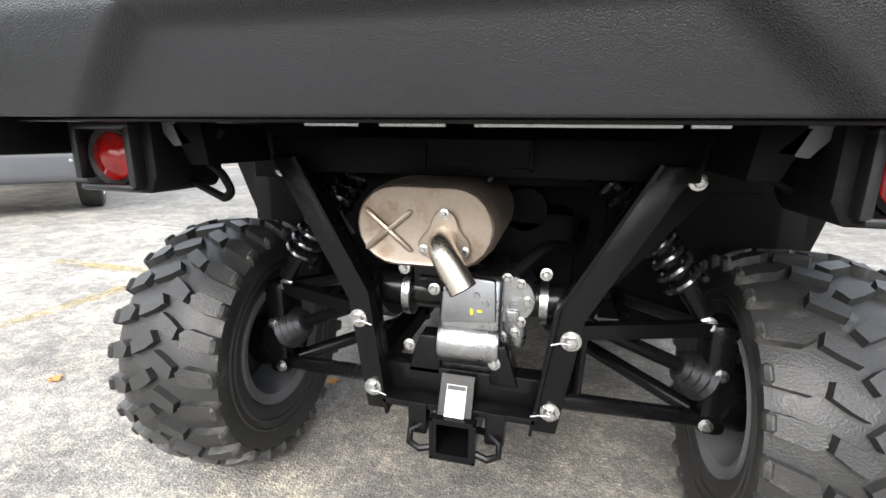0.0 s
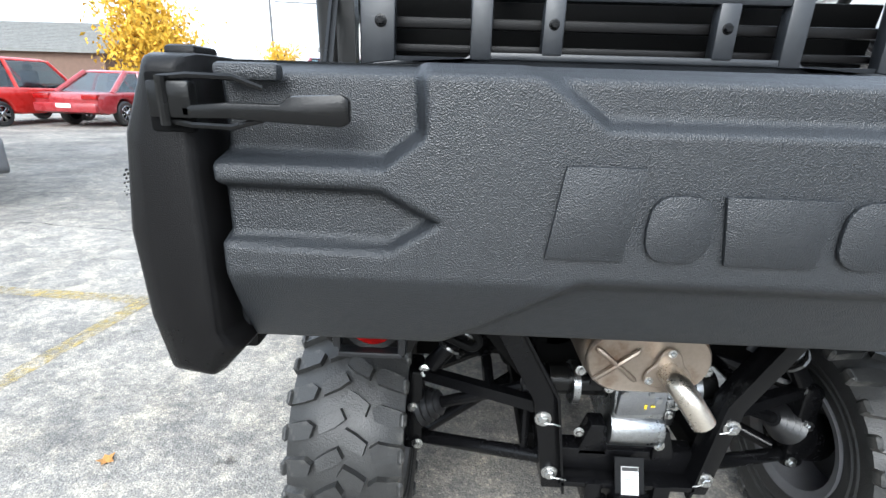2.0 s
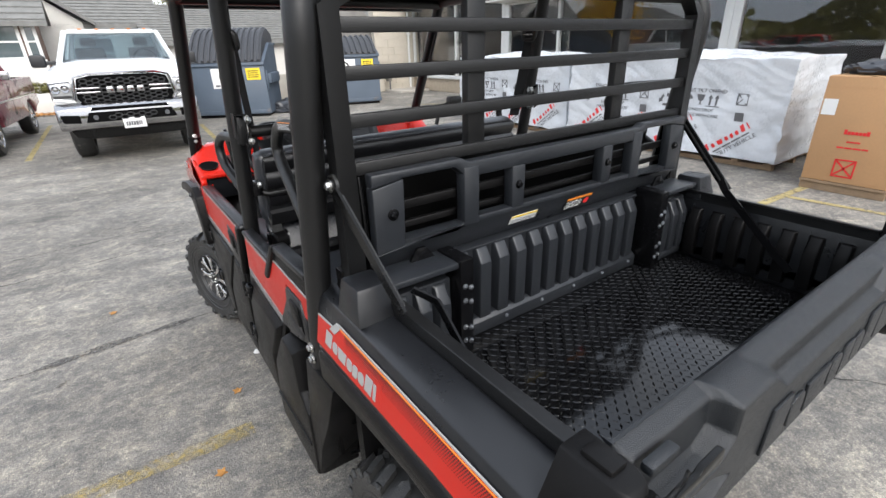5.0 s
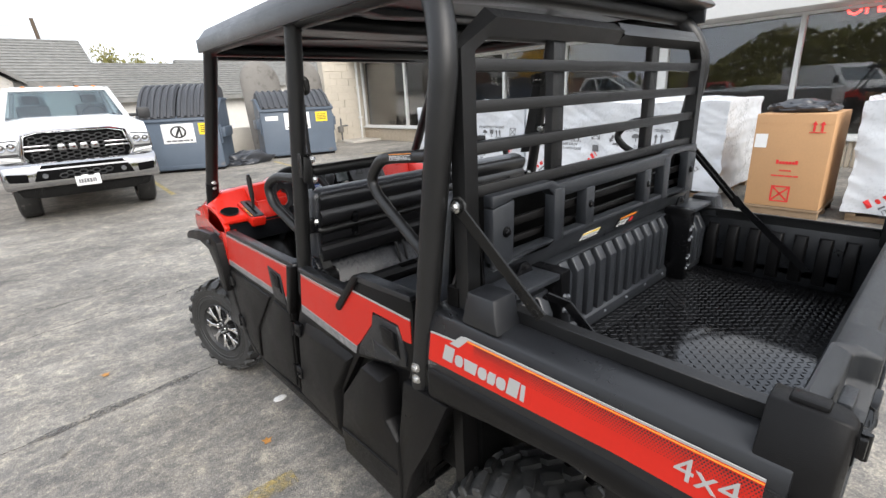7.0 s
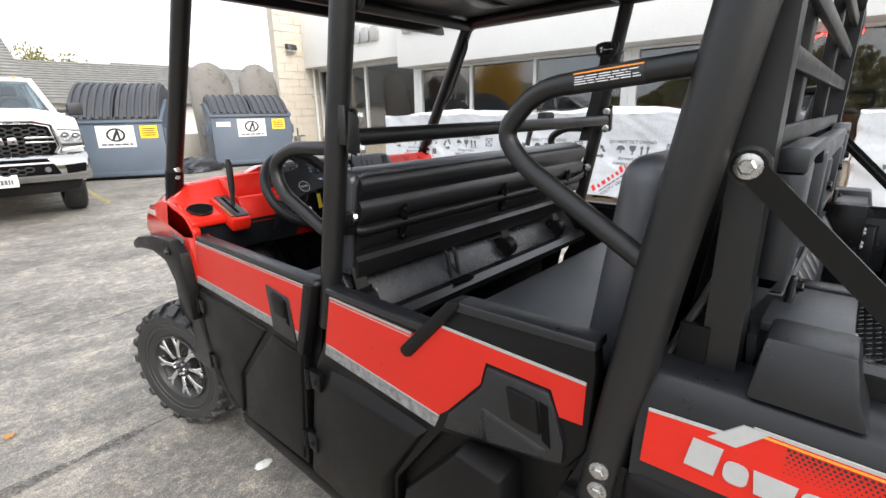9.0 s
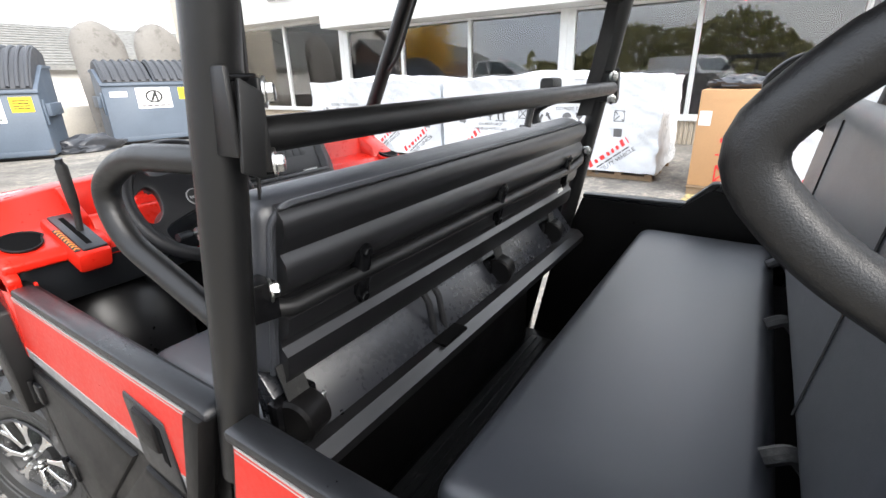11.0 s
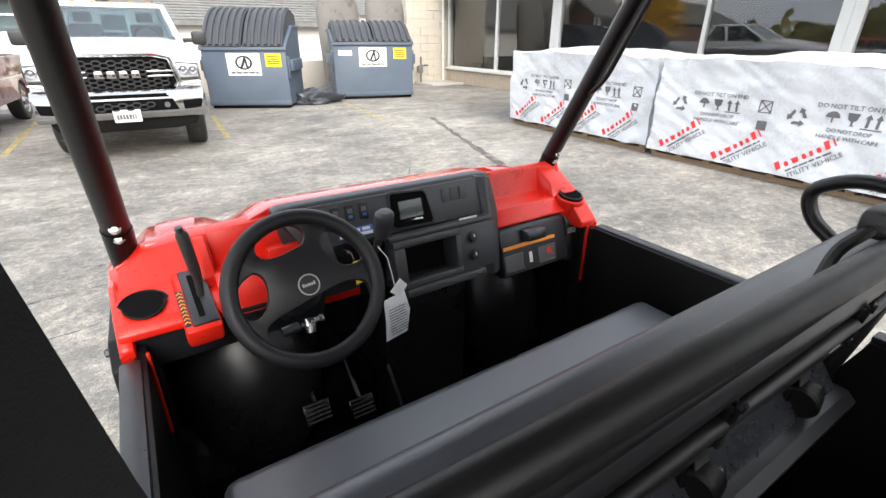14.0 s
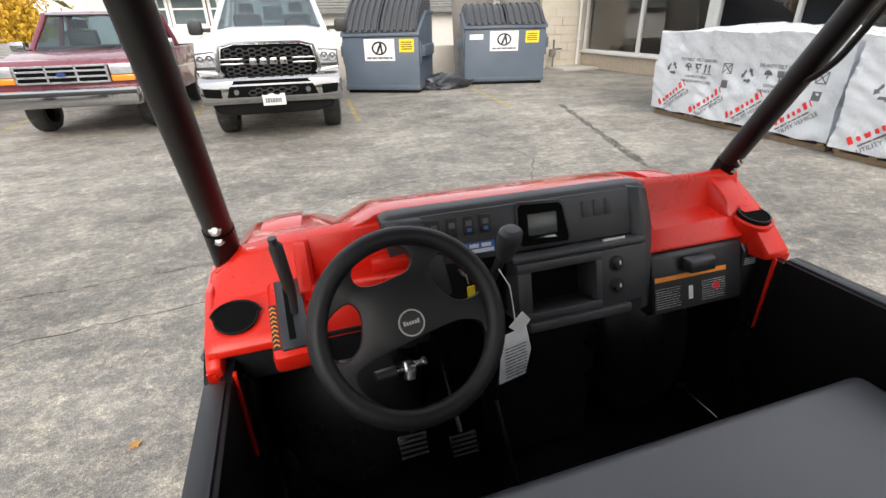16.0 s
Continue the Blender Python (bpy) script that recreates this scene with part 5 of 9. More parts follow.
def red_pickup():
    m = Matrix.Translation((-7.92, 17.95, 0)) @ Matrix.Rotation(radians(176), 4, "Z")
    c = thing("red_pickup", "small bright red pickup with a green bike in its bed", "pickup truck", m)
    low, w = 0.42, 0.84
    side = [(0.0, 0.6), (0.0, 0.98), (1.3, 1.06), (2.8, 1.03), (4.55, 1.03), (4.6, 0.55), (4.3, 0.5)] + arch(3.75, 0.38, low)[::-1] + [(3.2, low), (1.35, low)] + arch(0.85, 0.38, low)[::-1]
    part("body", prism(side, "x", -w, w, 0.03, 2), CARRED, c)
    # dark sheet laid on the solid bed in place of its shade
    part("bed_hollow", box(-0.7, 0.7, 2.95, 4.45, 1.01, 1.034), DARK, c)
    cab(c, 1.2, 1.75, 2.55, 2.75, 1.05, 1.55, 1.55, 1.3, CARRED)
    part("bumper", box(-0.86, 0.86, 4.56, 4.78, 0.45, 0.6, 0.03), CHROME, c)
    part("emblem", join(box(-0.5, -0.28, 4.605, 4.62, 0.78, 0.92, 0.02)), WHITE, c)
    part("print_line", placed(join(*[box(-0.25 + k * 0.09, -0.18 + k * 0.09, -0.04, 0.04, 0, 0.004) for k in range(6)]), frame_of((0.1, 4.615, 0.86), (-1, 0, 0), (0, 0, 1))), WHITE, c)
    part("number_plate", box(-0.2, 0.2, 4.785, 4.80, 0.46, 0.58), WHITE, c)
    for s in (-1, 1):
        part("tail_light", box(s * 0.72, s * 0.845, 4.5, 4.615, 0.72, 0.98, 0.015), LENS, c)
        part("mud_flap", box(s * 0.6, s * 0.84, 4.22, 4.235, 0.2, 0.5), TRIM, c)
    for y in (0.85, 3.75):
        for s in (-1, 1):
            wheel_at(c, s * 0.83, y, 0.34, 0.22)
    b = thing("green_bike", "small green dirt bike standing in a pickup bed", "bike", m @ Matrix.Translation((0.05, 3.4, 1.034)) @ Matrix.Rotation(radians(14), 4, "X") @ Matrix.Diagonal((0.72, 0.72, 0.66, 1)))
    GREEN = material("bike green", (0.05, 0.26, 0.035), 0.35, var=0.2)
    for wx in (-0.3, 0.42):
        part("wheel", turned([(0.2, -0.04), (0.24, 0), (0.2, 0.04), (0.18, 0)], toward((wx, 0, 0.24), (0, 1, 0.1)), 20, True), RUBBER, b)
    part("mudguard", prism([(-0.62, 0.62), (-0.40, 0.56), (-0.18, 0.50), (-0.16, 0.53), (-0.40, 0.60), (-0.62, 0.66)], "y", -0.06, 0.06, 0.01), YELLOW, b)
    part("body", join(prism([(-0.45, 0.5), (-0.1, 0.42), (0.25, 0.5), (0.3, 0.62), (0.0, 0.6), (-0.5, 0.66)], "y", -0.07, 0.07, 0.03), box(-0.12, 0.2, -0.06, 0.06, 0.2, 0.42, 0.03)), GREEN, b)
    part("handlebar", tube([(0.3, -0.35, 0.82), (0.34, -0.12, 0.72), (0.34, 0.12, 0.72), (0.3, 0.35, 0.82)], 0.015, 6), BLACK, b)
    return c


def low_car(name, label, m, paint, h=1.42, suv=False):
    c = thing(name, label, "car", m)
    low, w = 0.3, 0.88
    z = 0.98 if suv else 0.86
    side = [(0.0, 0.45), (0.02, z * 0.8), (0.5, z * 0.92), (1.4, z), (3.6, z + 0.03), (4.6, z + 0.0), (4.72, 0.75), (4.7, 0.4), (4.4, 0.32)] + arch(3.75, 0.36, low)[::-1] + [(3.2, low), (1.4, low)] + arch(0.95, 0.36, low)[::-1]
    part("body", prism(side, "x", -w, w, 0.06, 3), paint, c)
    if suv:
        cab(c, 1.2, 1.9, 4.25, 4.6, z, h, 1.66, 1.36, paint)
    else:
        cab(c, 1.15, 1.95, 3.25, 4.1, z - 0.01, h, 1.62, 1.2, paint)
    part("bumper", box(-0.86, 0.86, 4.66, 4.82, 0.38, 0.62, 0.05), paint, c)
    for s in (-1, 1):
        part("tail_light", box(s * 0.45, s * 0.87, 4.6, 4.74, 0.70, 0.84, 0.02), LENS, c)
        part("mirror", box(s * 0.9, s * 1.05, 1.5, 1.62, z, z + 0.14, 0.03), paint, c)
        part("side_strip", box(s * 0.875, s * 0.892, 1.3, 3.3, 0.5, 0.55), paint, c)
    part("number_plate", box(-0.2, 0.2, 4.825, 4.84, 0.5, 0.6), WHITE, c)
    for y in (0.95, 3.75):
        for s in (-1, 1):
            wheel_at(c, s * 0.87, y, 0.33, 0.2, CHROME, 7)
    return c



def white_van():
    m = Matrix.Translation((-5.60, 3.00, 0)) @ Matrix.Rotation(radians(47), 4, "Z")
    c = thing("white_van", "tall white van with a grey bumper parked in the lot", "van", m)
    side = [(0.05, 0.62), (0.04, 1.30), (0.55, 1.52), (1.35, 2.25), (1.7, 2.36), (5.2, 2.36), (5.25, 0.6), (4.9, 0.5)] + arch(4.1, 0.42, 0.5)[::-1] + [(3.5, 0.5), (1.3, 0.5)] + arch(0.62, 0.42, 0.5)[::-1]
    part("body", prism(side, "x", -0.98, 0.98, 0.06, 3), CARWHITE, c)
    part("windscreen", placed(prism([(-0.82, 0.0), (0.82, 0.0), (0.74, 0.86), (-0.74, 0.86)], "z", 0.0, 0.012), frame_of((0, 0.62, 1.575), (1, 0, 0), (0, 0.74, 0.675))), CARGLASS, c)
    b = part("bumper", prism([(-0.10, 0.36), (-0.13, 0.42), (-0.13, 0.66), (-0.08, 0.71), (0.15, 0.71), (0.15, 0.36)], "x", -1.08, 1.08, 0.03, 2), GREYPLATE, c)
    part("bolt", bolt((0.72, -0.13, 0.60), (0, -1, 0), 0.012), ZINC, b)
    part("grille", box(-0.42, 0.42, 0.02, 0.06, 0.86, 1.22, 0.02), TRIM, c)
    part("number_plate", box(-0.47, -0.15, -0.142, -0.131, 0.42, 0.58, 0.006), WHITE, c)
    for s in (-1, 1):
        hl = part("headlight", box(s * 0.56, s * 0.80, 0.0, 0.08, 1.08, 1.27, 0.03), CHROME, c)
        part("lens", box(s * 0.585, s * 0.775, -0.008, 0.02, 1.105, 1.245, 0.015), HEADLIGHT, hl)
        part("marker_light", box(s * 0.58, s * 0.78, 0.0, 0.06, 0.90, 0.97, 0.02), AMBER, c)
        part("mirror", box(s * 1.0, s * 1.2, 0.75, 0.87, 1.5, 1.85, 0.04), TRIM, c)
        for y in (0.62, 4.1):
            wheel_at(c, s * 0.93, y, 0.37, 0.24)
    return c


white_van()
white_pickup()
old_pickup()
red_pickup()
low_car("dark_red_sedan", "dark red sedan parked with its back to the lot", Matrix.Translation((-10.9, 17.1, 0)) @ Matrix.Rotation(radians(177), 4, "Z") @ Matrix.Diagonal((1.06, 1.05, 1.06, 1)), DARKRED)
low_car("red_suv", "bright red sport utility car parked beside a sedan", Matrix.Translation((-13.35, 15.6, 0)) @ Matrix.Rotation(radians(177), 4, "Z"), CARRED, 1.75, True)

# ---- the utility vehicle: x to its right, y ahead, rear axle near y = 0.5 ----
U = thing("utility_vehicle", "red and black two-row utility vehicle with a short cargo bed", "utility vehicle")


def up(name, bm, mat, label="", parent=None, **k):
    return part(name, bm, mat, parent or U, label, **k)


def both(name, make, mat, label="", parent=None, **k):
    """The same part on the left and, mirrored, on the right."""
    a = make()
    b = flipped(a)
    return up(name, a, mat, label, parent, **k), up(name, b, mat, label, parent, **k)


# wheels
def utv_carcass(R, w):
    h = w / 2
    prof = [(0.155, -h * 0.72), (0.19, -h * 0.86), (0.214, -h * 0.895), (0.217, -h * 0.93), (0.222, -h * 0.91), (0.236, -h * 0.93), (0.239, -h * 0.96), (0.244, -h * 0.94), (R * 0.80, -h * 1.0)]
    prof += [(crown(R, h, u), u) for u in [h * k / 5 for k in range(-5, 6)]]
    prof += [(R * 0.80, h * 1.0), (0.244, h * 0.94), (0.239, h * 0.96), (0.236, h * 0.93), (0.222, h * 0.91), (0.217, h * 0.93), (0.214, h * 0.895), (0.19, h * 0.86), (0.155, h * 0.72)]
    return turned(prof, None, 60, True)


def crown(R, h, u):
    return R - 0.017 - 0.030 * (abs(u) / h) ** 3


def lugs(R, w, pitch):
    """The three kinds of tread block of one side, at angle 0: shoulder, centre and side block."""
    h = w / 2
    out = []
    for s in (-1, 1):
        for poly, hgt in (([(1.0, 0.0), (0.98, 0.50), (0.80, 0.58), (0.60, 0.66), (0.46, 0.52), (0.52, 0.18), (0.76, 0.06)], 0.019),
                          ([(0.44, 0.62), (0.24, 0.86), (0.05, 1.02), (-0.06, 0.72), (0.10, 0.50), (0.38, 0.28)], 0.018)):
            b = bmesh.new()
            lo, hi = [], []
            cu = sum(q[0] for q in poly) / len(poly)
            ct = sum(q[1] for q in poly) / len(poly)
            for u, t in poly:
                a = t * pitch / R
                r0 = crown(R, h, max(-1.0, min(1.0, u)) * h) - 0.006
                r1 = r0 + 0.006 + hgt
                lo.append(b.verts.new((math.cos(a) * r0, math.sin(a) * r0, s * h * u)))
                a2 = (ct + (t - ct) * 0.90) * pitch / R
                hi.append(b.verts.new((math.cos(a2) * r1, math.sin(a2) * r1, s * h * (cu + (u - cu) * 0.93))))
            b.faces.new(hi)
            k = len(poly)
            for i in range(k):
                b.faces.new((lo[i], lo[(i + 1) % k], hi[(i + 1) % k], hi[i]))
            bmesh.ops.recalc_face_normals(b, faces=b.faces)
            out.append((s, "tread_block", b))
        b = box(R * 0.84, R * 0.945, -pitch * 0.21, pitch * 0.21, s * h * 0.93, s * h * 1.045, 0.006, 1)
        out.append((s, "side_block", placed(b, Matrix.Rotation(pitch * 0.24 / R, 4, "Z"))))
    return out


def utv_wheel(x, y, R, w, n, alloy, steer=0):
    s = 1 if x > 0 else -1
    m = Matrix.Translation((x, y, R)) @ Matrix.Rotation(radians(steer), 4, "Z") @ Matrix.Rotation(radians(90) * s, 4, "Y")
    h = w / 2
    hub = up("wheel", turned([(0.01, h * 0.2), (0.05, h * 0.2), (0.05, h * 0.62), (0.035, h * 0.72), (0.01, h * 0.72)], m, 20), TRIM, "wheel turned left with an off-road tyre" if steer else "wheel with an off-road tyre")
    up("tyre", placed(utv_carcass(R, w), m), RUBBER, "black off-road tyre with chunky tread", hub)
    pitch = 2 * math.pi * R / n
    kinds = lugs(R, w, pitch)
    if alloy:
        tread = []
        for side, _, b in kinds:
            for i in range(n):
                tread.append(placed(b.copy(), m @ Matrix.Rotation(2 * math.pi * (i + (0.5 if side > 0 else 0)) / n, 4, "Z")))
        tagged(up("tread", join(*tread), RUBBER, "", hub), kind="stuff")
    else:
        for side, name, b in kinds:
            first = up(name, b, RUBBER, "", hub)
            for i in range(n):
                q = m @ Matrix.Rotation(2 * math.pi * (i + (0.5 if side > 0 else 0)) / n, 4, "Z")
                ob = first
                if i:
                    ob = new(name, first.data)
                    ob.parent = hub
                ob.matrix_basis = q
    up("rim", turned([(0.150, -h * 0.80), (0.176, -h * 0.88), (0.176, -h * 0.80), (0.160, -h * 0.70), (0.150, 0), (0.158, h * 0.6), (0.176, h * 0.86), (0.17, h * 0.9), (0.150, h * 0.6), (0.140, h * 0.2), (0.140, -h * 0.6)], m, 40, True), TRIM if alloy else GREYINK, "", hub)
    up("disc", turned([(0.02, h * 0.1), (0.145, h * 0.1), (0.145, h * 0.2), (0.02, h * 0.2)], m, 30), TRIM, "", hub)
    for k in range(8 if alloy else 6):
        q = m @ Matrix.Rotation(2 * math.pi * k / (8 if alloy else 6), 4, "Z")
        arm = [(0.05, -0.008), (0.10, -0.010), (0.160, -0.034), (0.165, -0.016), (0.118, 0.0), (0.165, 0.016), (0.160, 0.034), (0.10, 0.010), (0.05, 0.008)]
        up("spoke", placed(prism([(x * (1.10 if alloy else 1), y * (1.15 if alloy else 1)) for x, y in arm], "z", h * 0.2, h * (0.80 if alloy else 0.66), 0.002, 1), q), MACHINED if k % 3 or alloy else TRIM, "machined alloy spoke", hub)
        up("wheel_nut", placed(turned([(0.008, 0), (0.008, 0.02), (0.005, 0.024)], None, 6), q @ Matrix.Translation((0.034, 0, h * 0.7))), ZINC, "", hub)


for s in (-1, 1):
    utv_wheel(s * 0.668, 0.50, 0.338, 0.27, 25, False)
    utv_wheel(s * 0.748, 3.04, 0.332, 0.23, 19, True, 19)

# rear frame, hitch, gearbox, exhaust, suspension
both("frame_strut", lambda: prism([(-0.392, 0.86), (-0.236, 0.575), (-0.198, 0.332), (-0.146, 0.332), (-0.183, 0.595), (-0.328, 0.86)], "y", 0.262, 0.305, 0.004), STEEL, "black bent frame strut")
both("strut_flange", lambda: prism([(-0.334, 0.86), (-0.189, 0.597), (-0.152, 0.332), (-0.146, 0.332), (-0.183, 0.597), (-0.328, 0.862)], "y", 0.245, 0.262), STEEL)
both("strut_flange", lambda: prism([(-0.392, 0.86), (-0.236, 0.575), (-0.198, 0.332), (-0.192, 0.332), (-0.230, 0.577), (-0.386, 0.862)], "y", 0.305, 0.36), STEEL)
for z, x in ((0.534, 0.213), (0.381, 0.184)):
    both("bolt", lambda: bolt((-x, 0.262, z), (0, -1, 0), 0.0125), ZINC)
    both("cotter_pin", lambda: tube([(-x - 0.0, 0.245, z), (-x + 0.02, 0.24, z + 0.003), (-x + 0.036, 0.243, z - 0.004)], 0.0018, 5), ZINC)
# members under the bed carry their shade in the colour
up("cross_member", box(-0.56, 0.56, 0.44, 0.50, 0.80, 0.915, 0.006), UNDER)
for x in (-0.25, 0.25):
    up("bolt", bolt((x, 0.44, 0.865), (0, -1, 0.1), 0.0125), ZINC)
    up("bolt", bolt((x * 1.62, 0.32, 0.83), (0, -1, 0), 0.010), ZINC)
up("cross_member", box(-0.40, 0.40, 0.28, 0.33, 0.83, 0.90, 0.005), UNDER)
up("edge_strip", box(-0.62, 0.62, -0.030, -0.012, 0.916, 0.924, 0.002), STEEL, "black steel lip under the bed")
# four short bright strips just below the bed floor
for a, b in ((-0.188, -0.104), (-0.074, 0.020), (0.058, 0.308), (0.316, 0.360)):
    up("bed_channel", box(a, b, 0.045, 0.052, 0.9135, 0.9245, 0.002), CAST, "bright strip under the bed")
up("number_holder", join(box(-0.075, 0.125, 0.262, 0.270, 0.842, 0.848, 0.001), box(-0.075, 0.125, 0.262, 0.270, 0.892, 0.898, 0.001), box(-0.075, -0.069, 0.262, 0.270, 0.842, 0.898, 0.001), box(0.119, 0.125, 0.262, 0.270, 0.842, 0.898, 0.001), box(-0.07, 0.12, 0.268, 0.276, 0.845, 0.895)), UNDER, "empty black plate frame")
hitch = up("hitch", join(box(-0.17, 0.17, 0.29, 0.34, 0.365, 0.43, 0.006), box(-0.16, 0.16, 0.245, 0.292, 0.355, 0.37, 0.003), box(-0.10, -0.06, 0.24, 0.30, 0.30, 0.372, 0.004), box(0.06, 0.10, 0.24, 0.30, 0.30, 0.372, 0.004)), STEEL, "black tow hitch")
RAISE = Matrix.Translation((0, 0, 0.018))
rec = [box(-0.041, -0.033, 0.215, 0.40, 0.255, 0.337), box(0.033, 0.041, 0.215, 0.40, 0.255, 0.337), box(-0.033, 0.033, 0.215, 0.40, 0.255, 0.263), box(-0.033, 0.033, 0.215, 0.40, 0.329, 0.337), box(-0.046, 0.046, 0.213, 0.232, 0.250, 0.256), box(-0.046, 0.046, 0.213, 0.232, 0.336, 0.342), box(-0.047, -0.041, 0.213, 0.232, 0.25, 0.342), box(0.041, 0.047, 0.213, 0.232, 0.25, 0.342)]
up("receiver", placed(join(*rec), RAISE), STEEL, "square hitch receiver", hitch)
both("chain_loop", lambda: placed(tube([(-0.045, 0.26, 0.30), (-0.072, 0.245, 0.305), (-0.092, 0.235, 0.295), (-0.092, 0.225, 0.272), (-0.07, 0.222, 0.262), (-0.045, 0.225, 0.268)], 0.0075, 8), RAISE), STEEL, "", hitch)
lab = up("label", placed(box(-0.020, 0.020, -0.034, 0.030, 0, 0.002), frame_of((0.0, 0.242, 0.388), (1, 0, 0.0), (0, 0.45, 0.9))), WHITE, "white warning label", hitch)
up("plate", placed(box(-0.034, 0.034, -0.048, 0.05, -0.008, -0.001), frame_of((0.0, 0.242, 0.388), (1, 0, 0.0), (0, 0.45, 0.9))), STEEL, "", hitch)
up("print_line", placed(bars(0.036, 0.044, 9, 0.35, 0.0006, 8, 4), frame_of((0.0, 0.242, 0.388), (1, 0, 0.0), (0, 0.45, 0.9)) @ Matrix.Translation((0, -0.008, 0.0021))), BLACK, "", lab)
up("print_head", placed(box(-0.019, 0.019, 0.020, 0.029, 0.0021, 0.0027), frame_of((0.0, 0.242, 0.388), (1, 0, 0.0), (0, 0.45, 0.9))), BLACK, "", lab)

gear = up("gearbox", join(prism([(0.29, 0.50), (0.285, 0.56), (0.31, 0.63), (0.42, 0.65), (0.5, 0.6), (0.5, 0.46), (0.36, 0.44)], "x", -0.048, 0.078, 0.012, 3), placed(turned([(0.047, -0.062), (0.05, -0.055), (0.05, 0.055), (0.047, 0.062)], None, 28), toward((0.014, 0.318, 0.487), (1, 0, 0)))), CAST, "bare cast aluminium gearbox")
up("housing", join(placed(turned([(0.02, -0.03), (0.050, -0.03), (0.054, -0.02), (0.054, 0.06), (0.04, 0.1)], None, 24), toward((0.090, 0.36, 0.580), (0, 1, 0))), box(0.076, 0.126, 0.33, 0.44, 0.47, 0.6, 0.012), box(0.084, 0.110, 0.318, 0.34, 0.535, 0.56, 0.003)), CAST, "", gear)
for a, b in ((0.098, 0.625), (0.125, 0.615), (0.140, 0.58), (0.118, 0.51), (0.09, 0.50), (0.128, 0.535)):
    up("bolt", bolt((a - 0.014, 0.328, b), (0, -1, 0), 0.0075), ZINC, "", gear)
up("cover", prism([(-0.044, 0.535), (0.070, 0.545), (0.066, 0.632), (-0.036, 0.640)], "y", 0.279, 0.30, 0.006, 2), CAST2, "", gear)
up("flange", join(placed(turned([(0.02, -0.008), (0.052, -0.008), (0.052, 0.008), (0.02, 0.008)], None, 24), toward((-0.128, 0.36, 0.57), (1, 0, 0)))), CAST, "", gear)
up("flange", placed(turned([(0.02, -0.008), (0.048, -0.008), (0.048, 0.008), (0.02, 0.008)], None, 24), toward((0.158, 0.36, 0.572), (1, 0, 0))), CAST, "", gear)
for a, b in ((-0.030, 0.600), (0.000, 0.612), (0.030, 0.600), (0.048, 0.585)):
    up("boss", placed(turned([(0.002, 0.004), (0.007, 0.004), (0.009, -0.01)], None, 12), toward((a, 0.278, b), (0, -1, 0))), CAST, "", gear)
up("paint_mark", box(0.018, 0.024, 0.2775, 0.279, 0.560, 0.572, 0.0005), YELLOW, "", gear)
up("paint_mark", box(0.032, 0.042, 0.2775, 0.279, 0.566, 0.571, 0.0005), YELLOW, "", gear)
up("sensor", join(box(-0.010, 0.022, 0.270, 0.30, 0.628, 0.650, 0.004), rod((0.006, 0.26, 0.640), (0.006, 0.30, 0.640), 0.012, 14)), STEEL, "", gear)
up("mount", join(prism([(-0.12, 0.41), (-0.04, 0.41), (-0.052, 0.50), (-0.09, 0.50)], "y", 0.29, 0.34, 0.006), prism([(0.12, 0.41), (0.09, 0.50), (0.06, 0.49), (0.06, 0.41)], "y", 0.28, 0.34, 0.006), box(-0.07, 0.1, 0.30, 0.36, 0.405, 0.44, 0.008)), STEEL)
up("bracket", join(box(-0.105, -0.03, 0.30, 0.31, 0.60, 0.65, 0.003), tube([(-0.09, 0.3, 0.62), (-0.04, 0.3, 0.62), (-0.03, 0.3, 0.66)], 0.008, 8)), STEEL)
for p in ((-0.115, 0.30, 0.47), (-0.128, 0.31, 0.635), (-0.06, 0.297, 0.60), (-0.085, 0.31, 0.425), (0.07, 0.278, 0.46), (0.16, 0.31, 0.645)):
    up("bolt", bolt(p, (0, -1, 0.1), 0.008), ZINC)
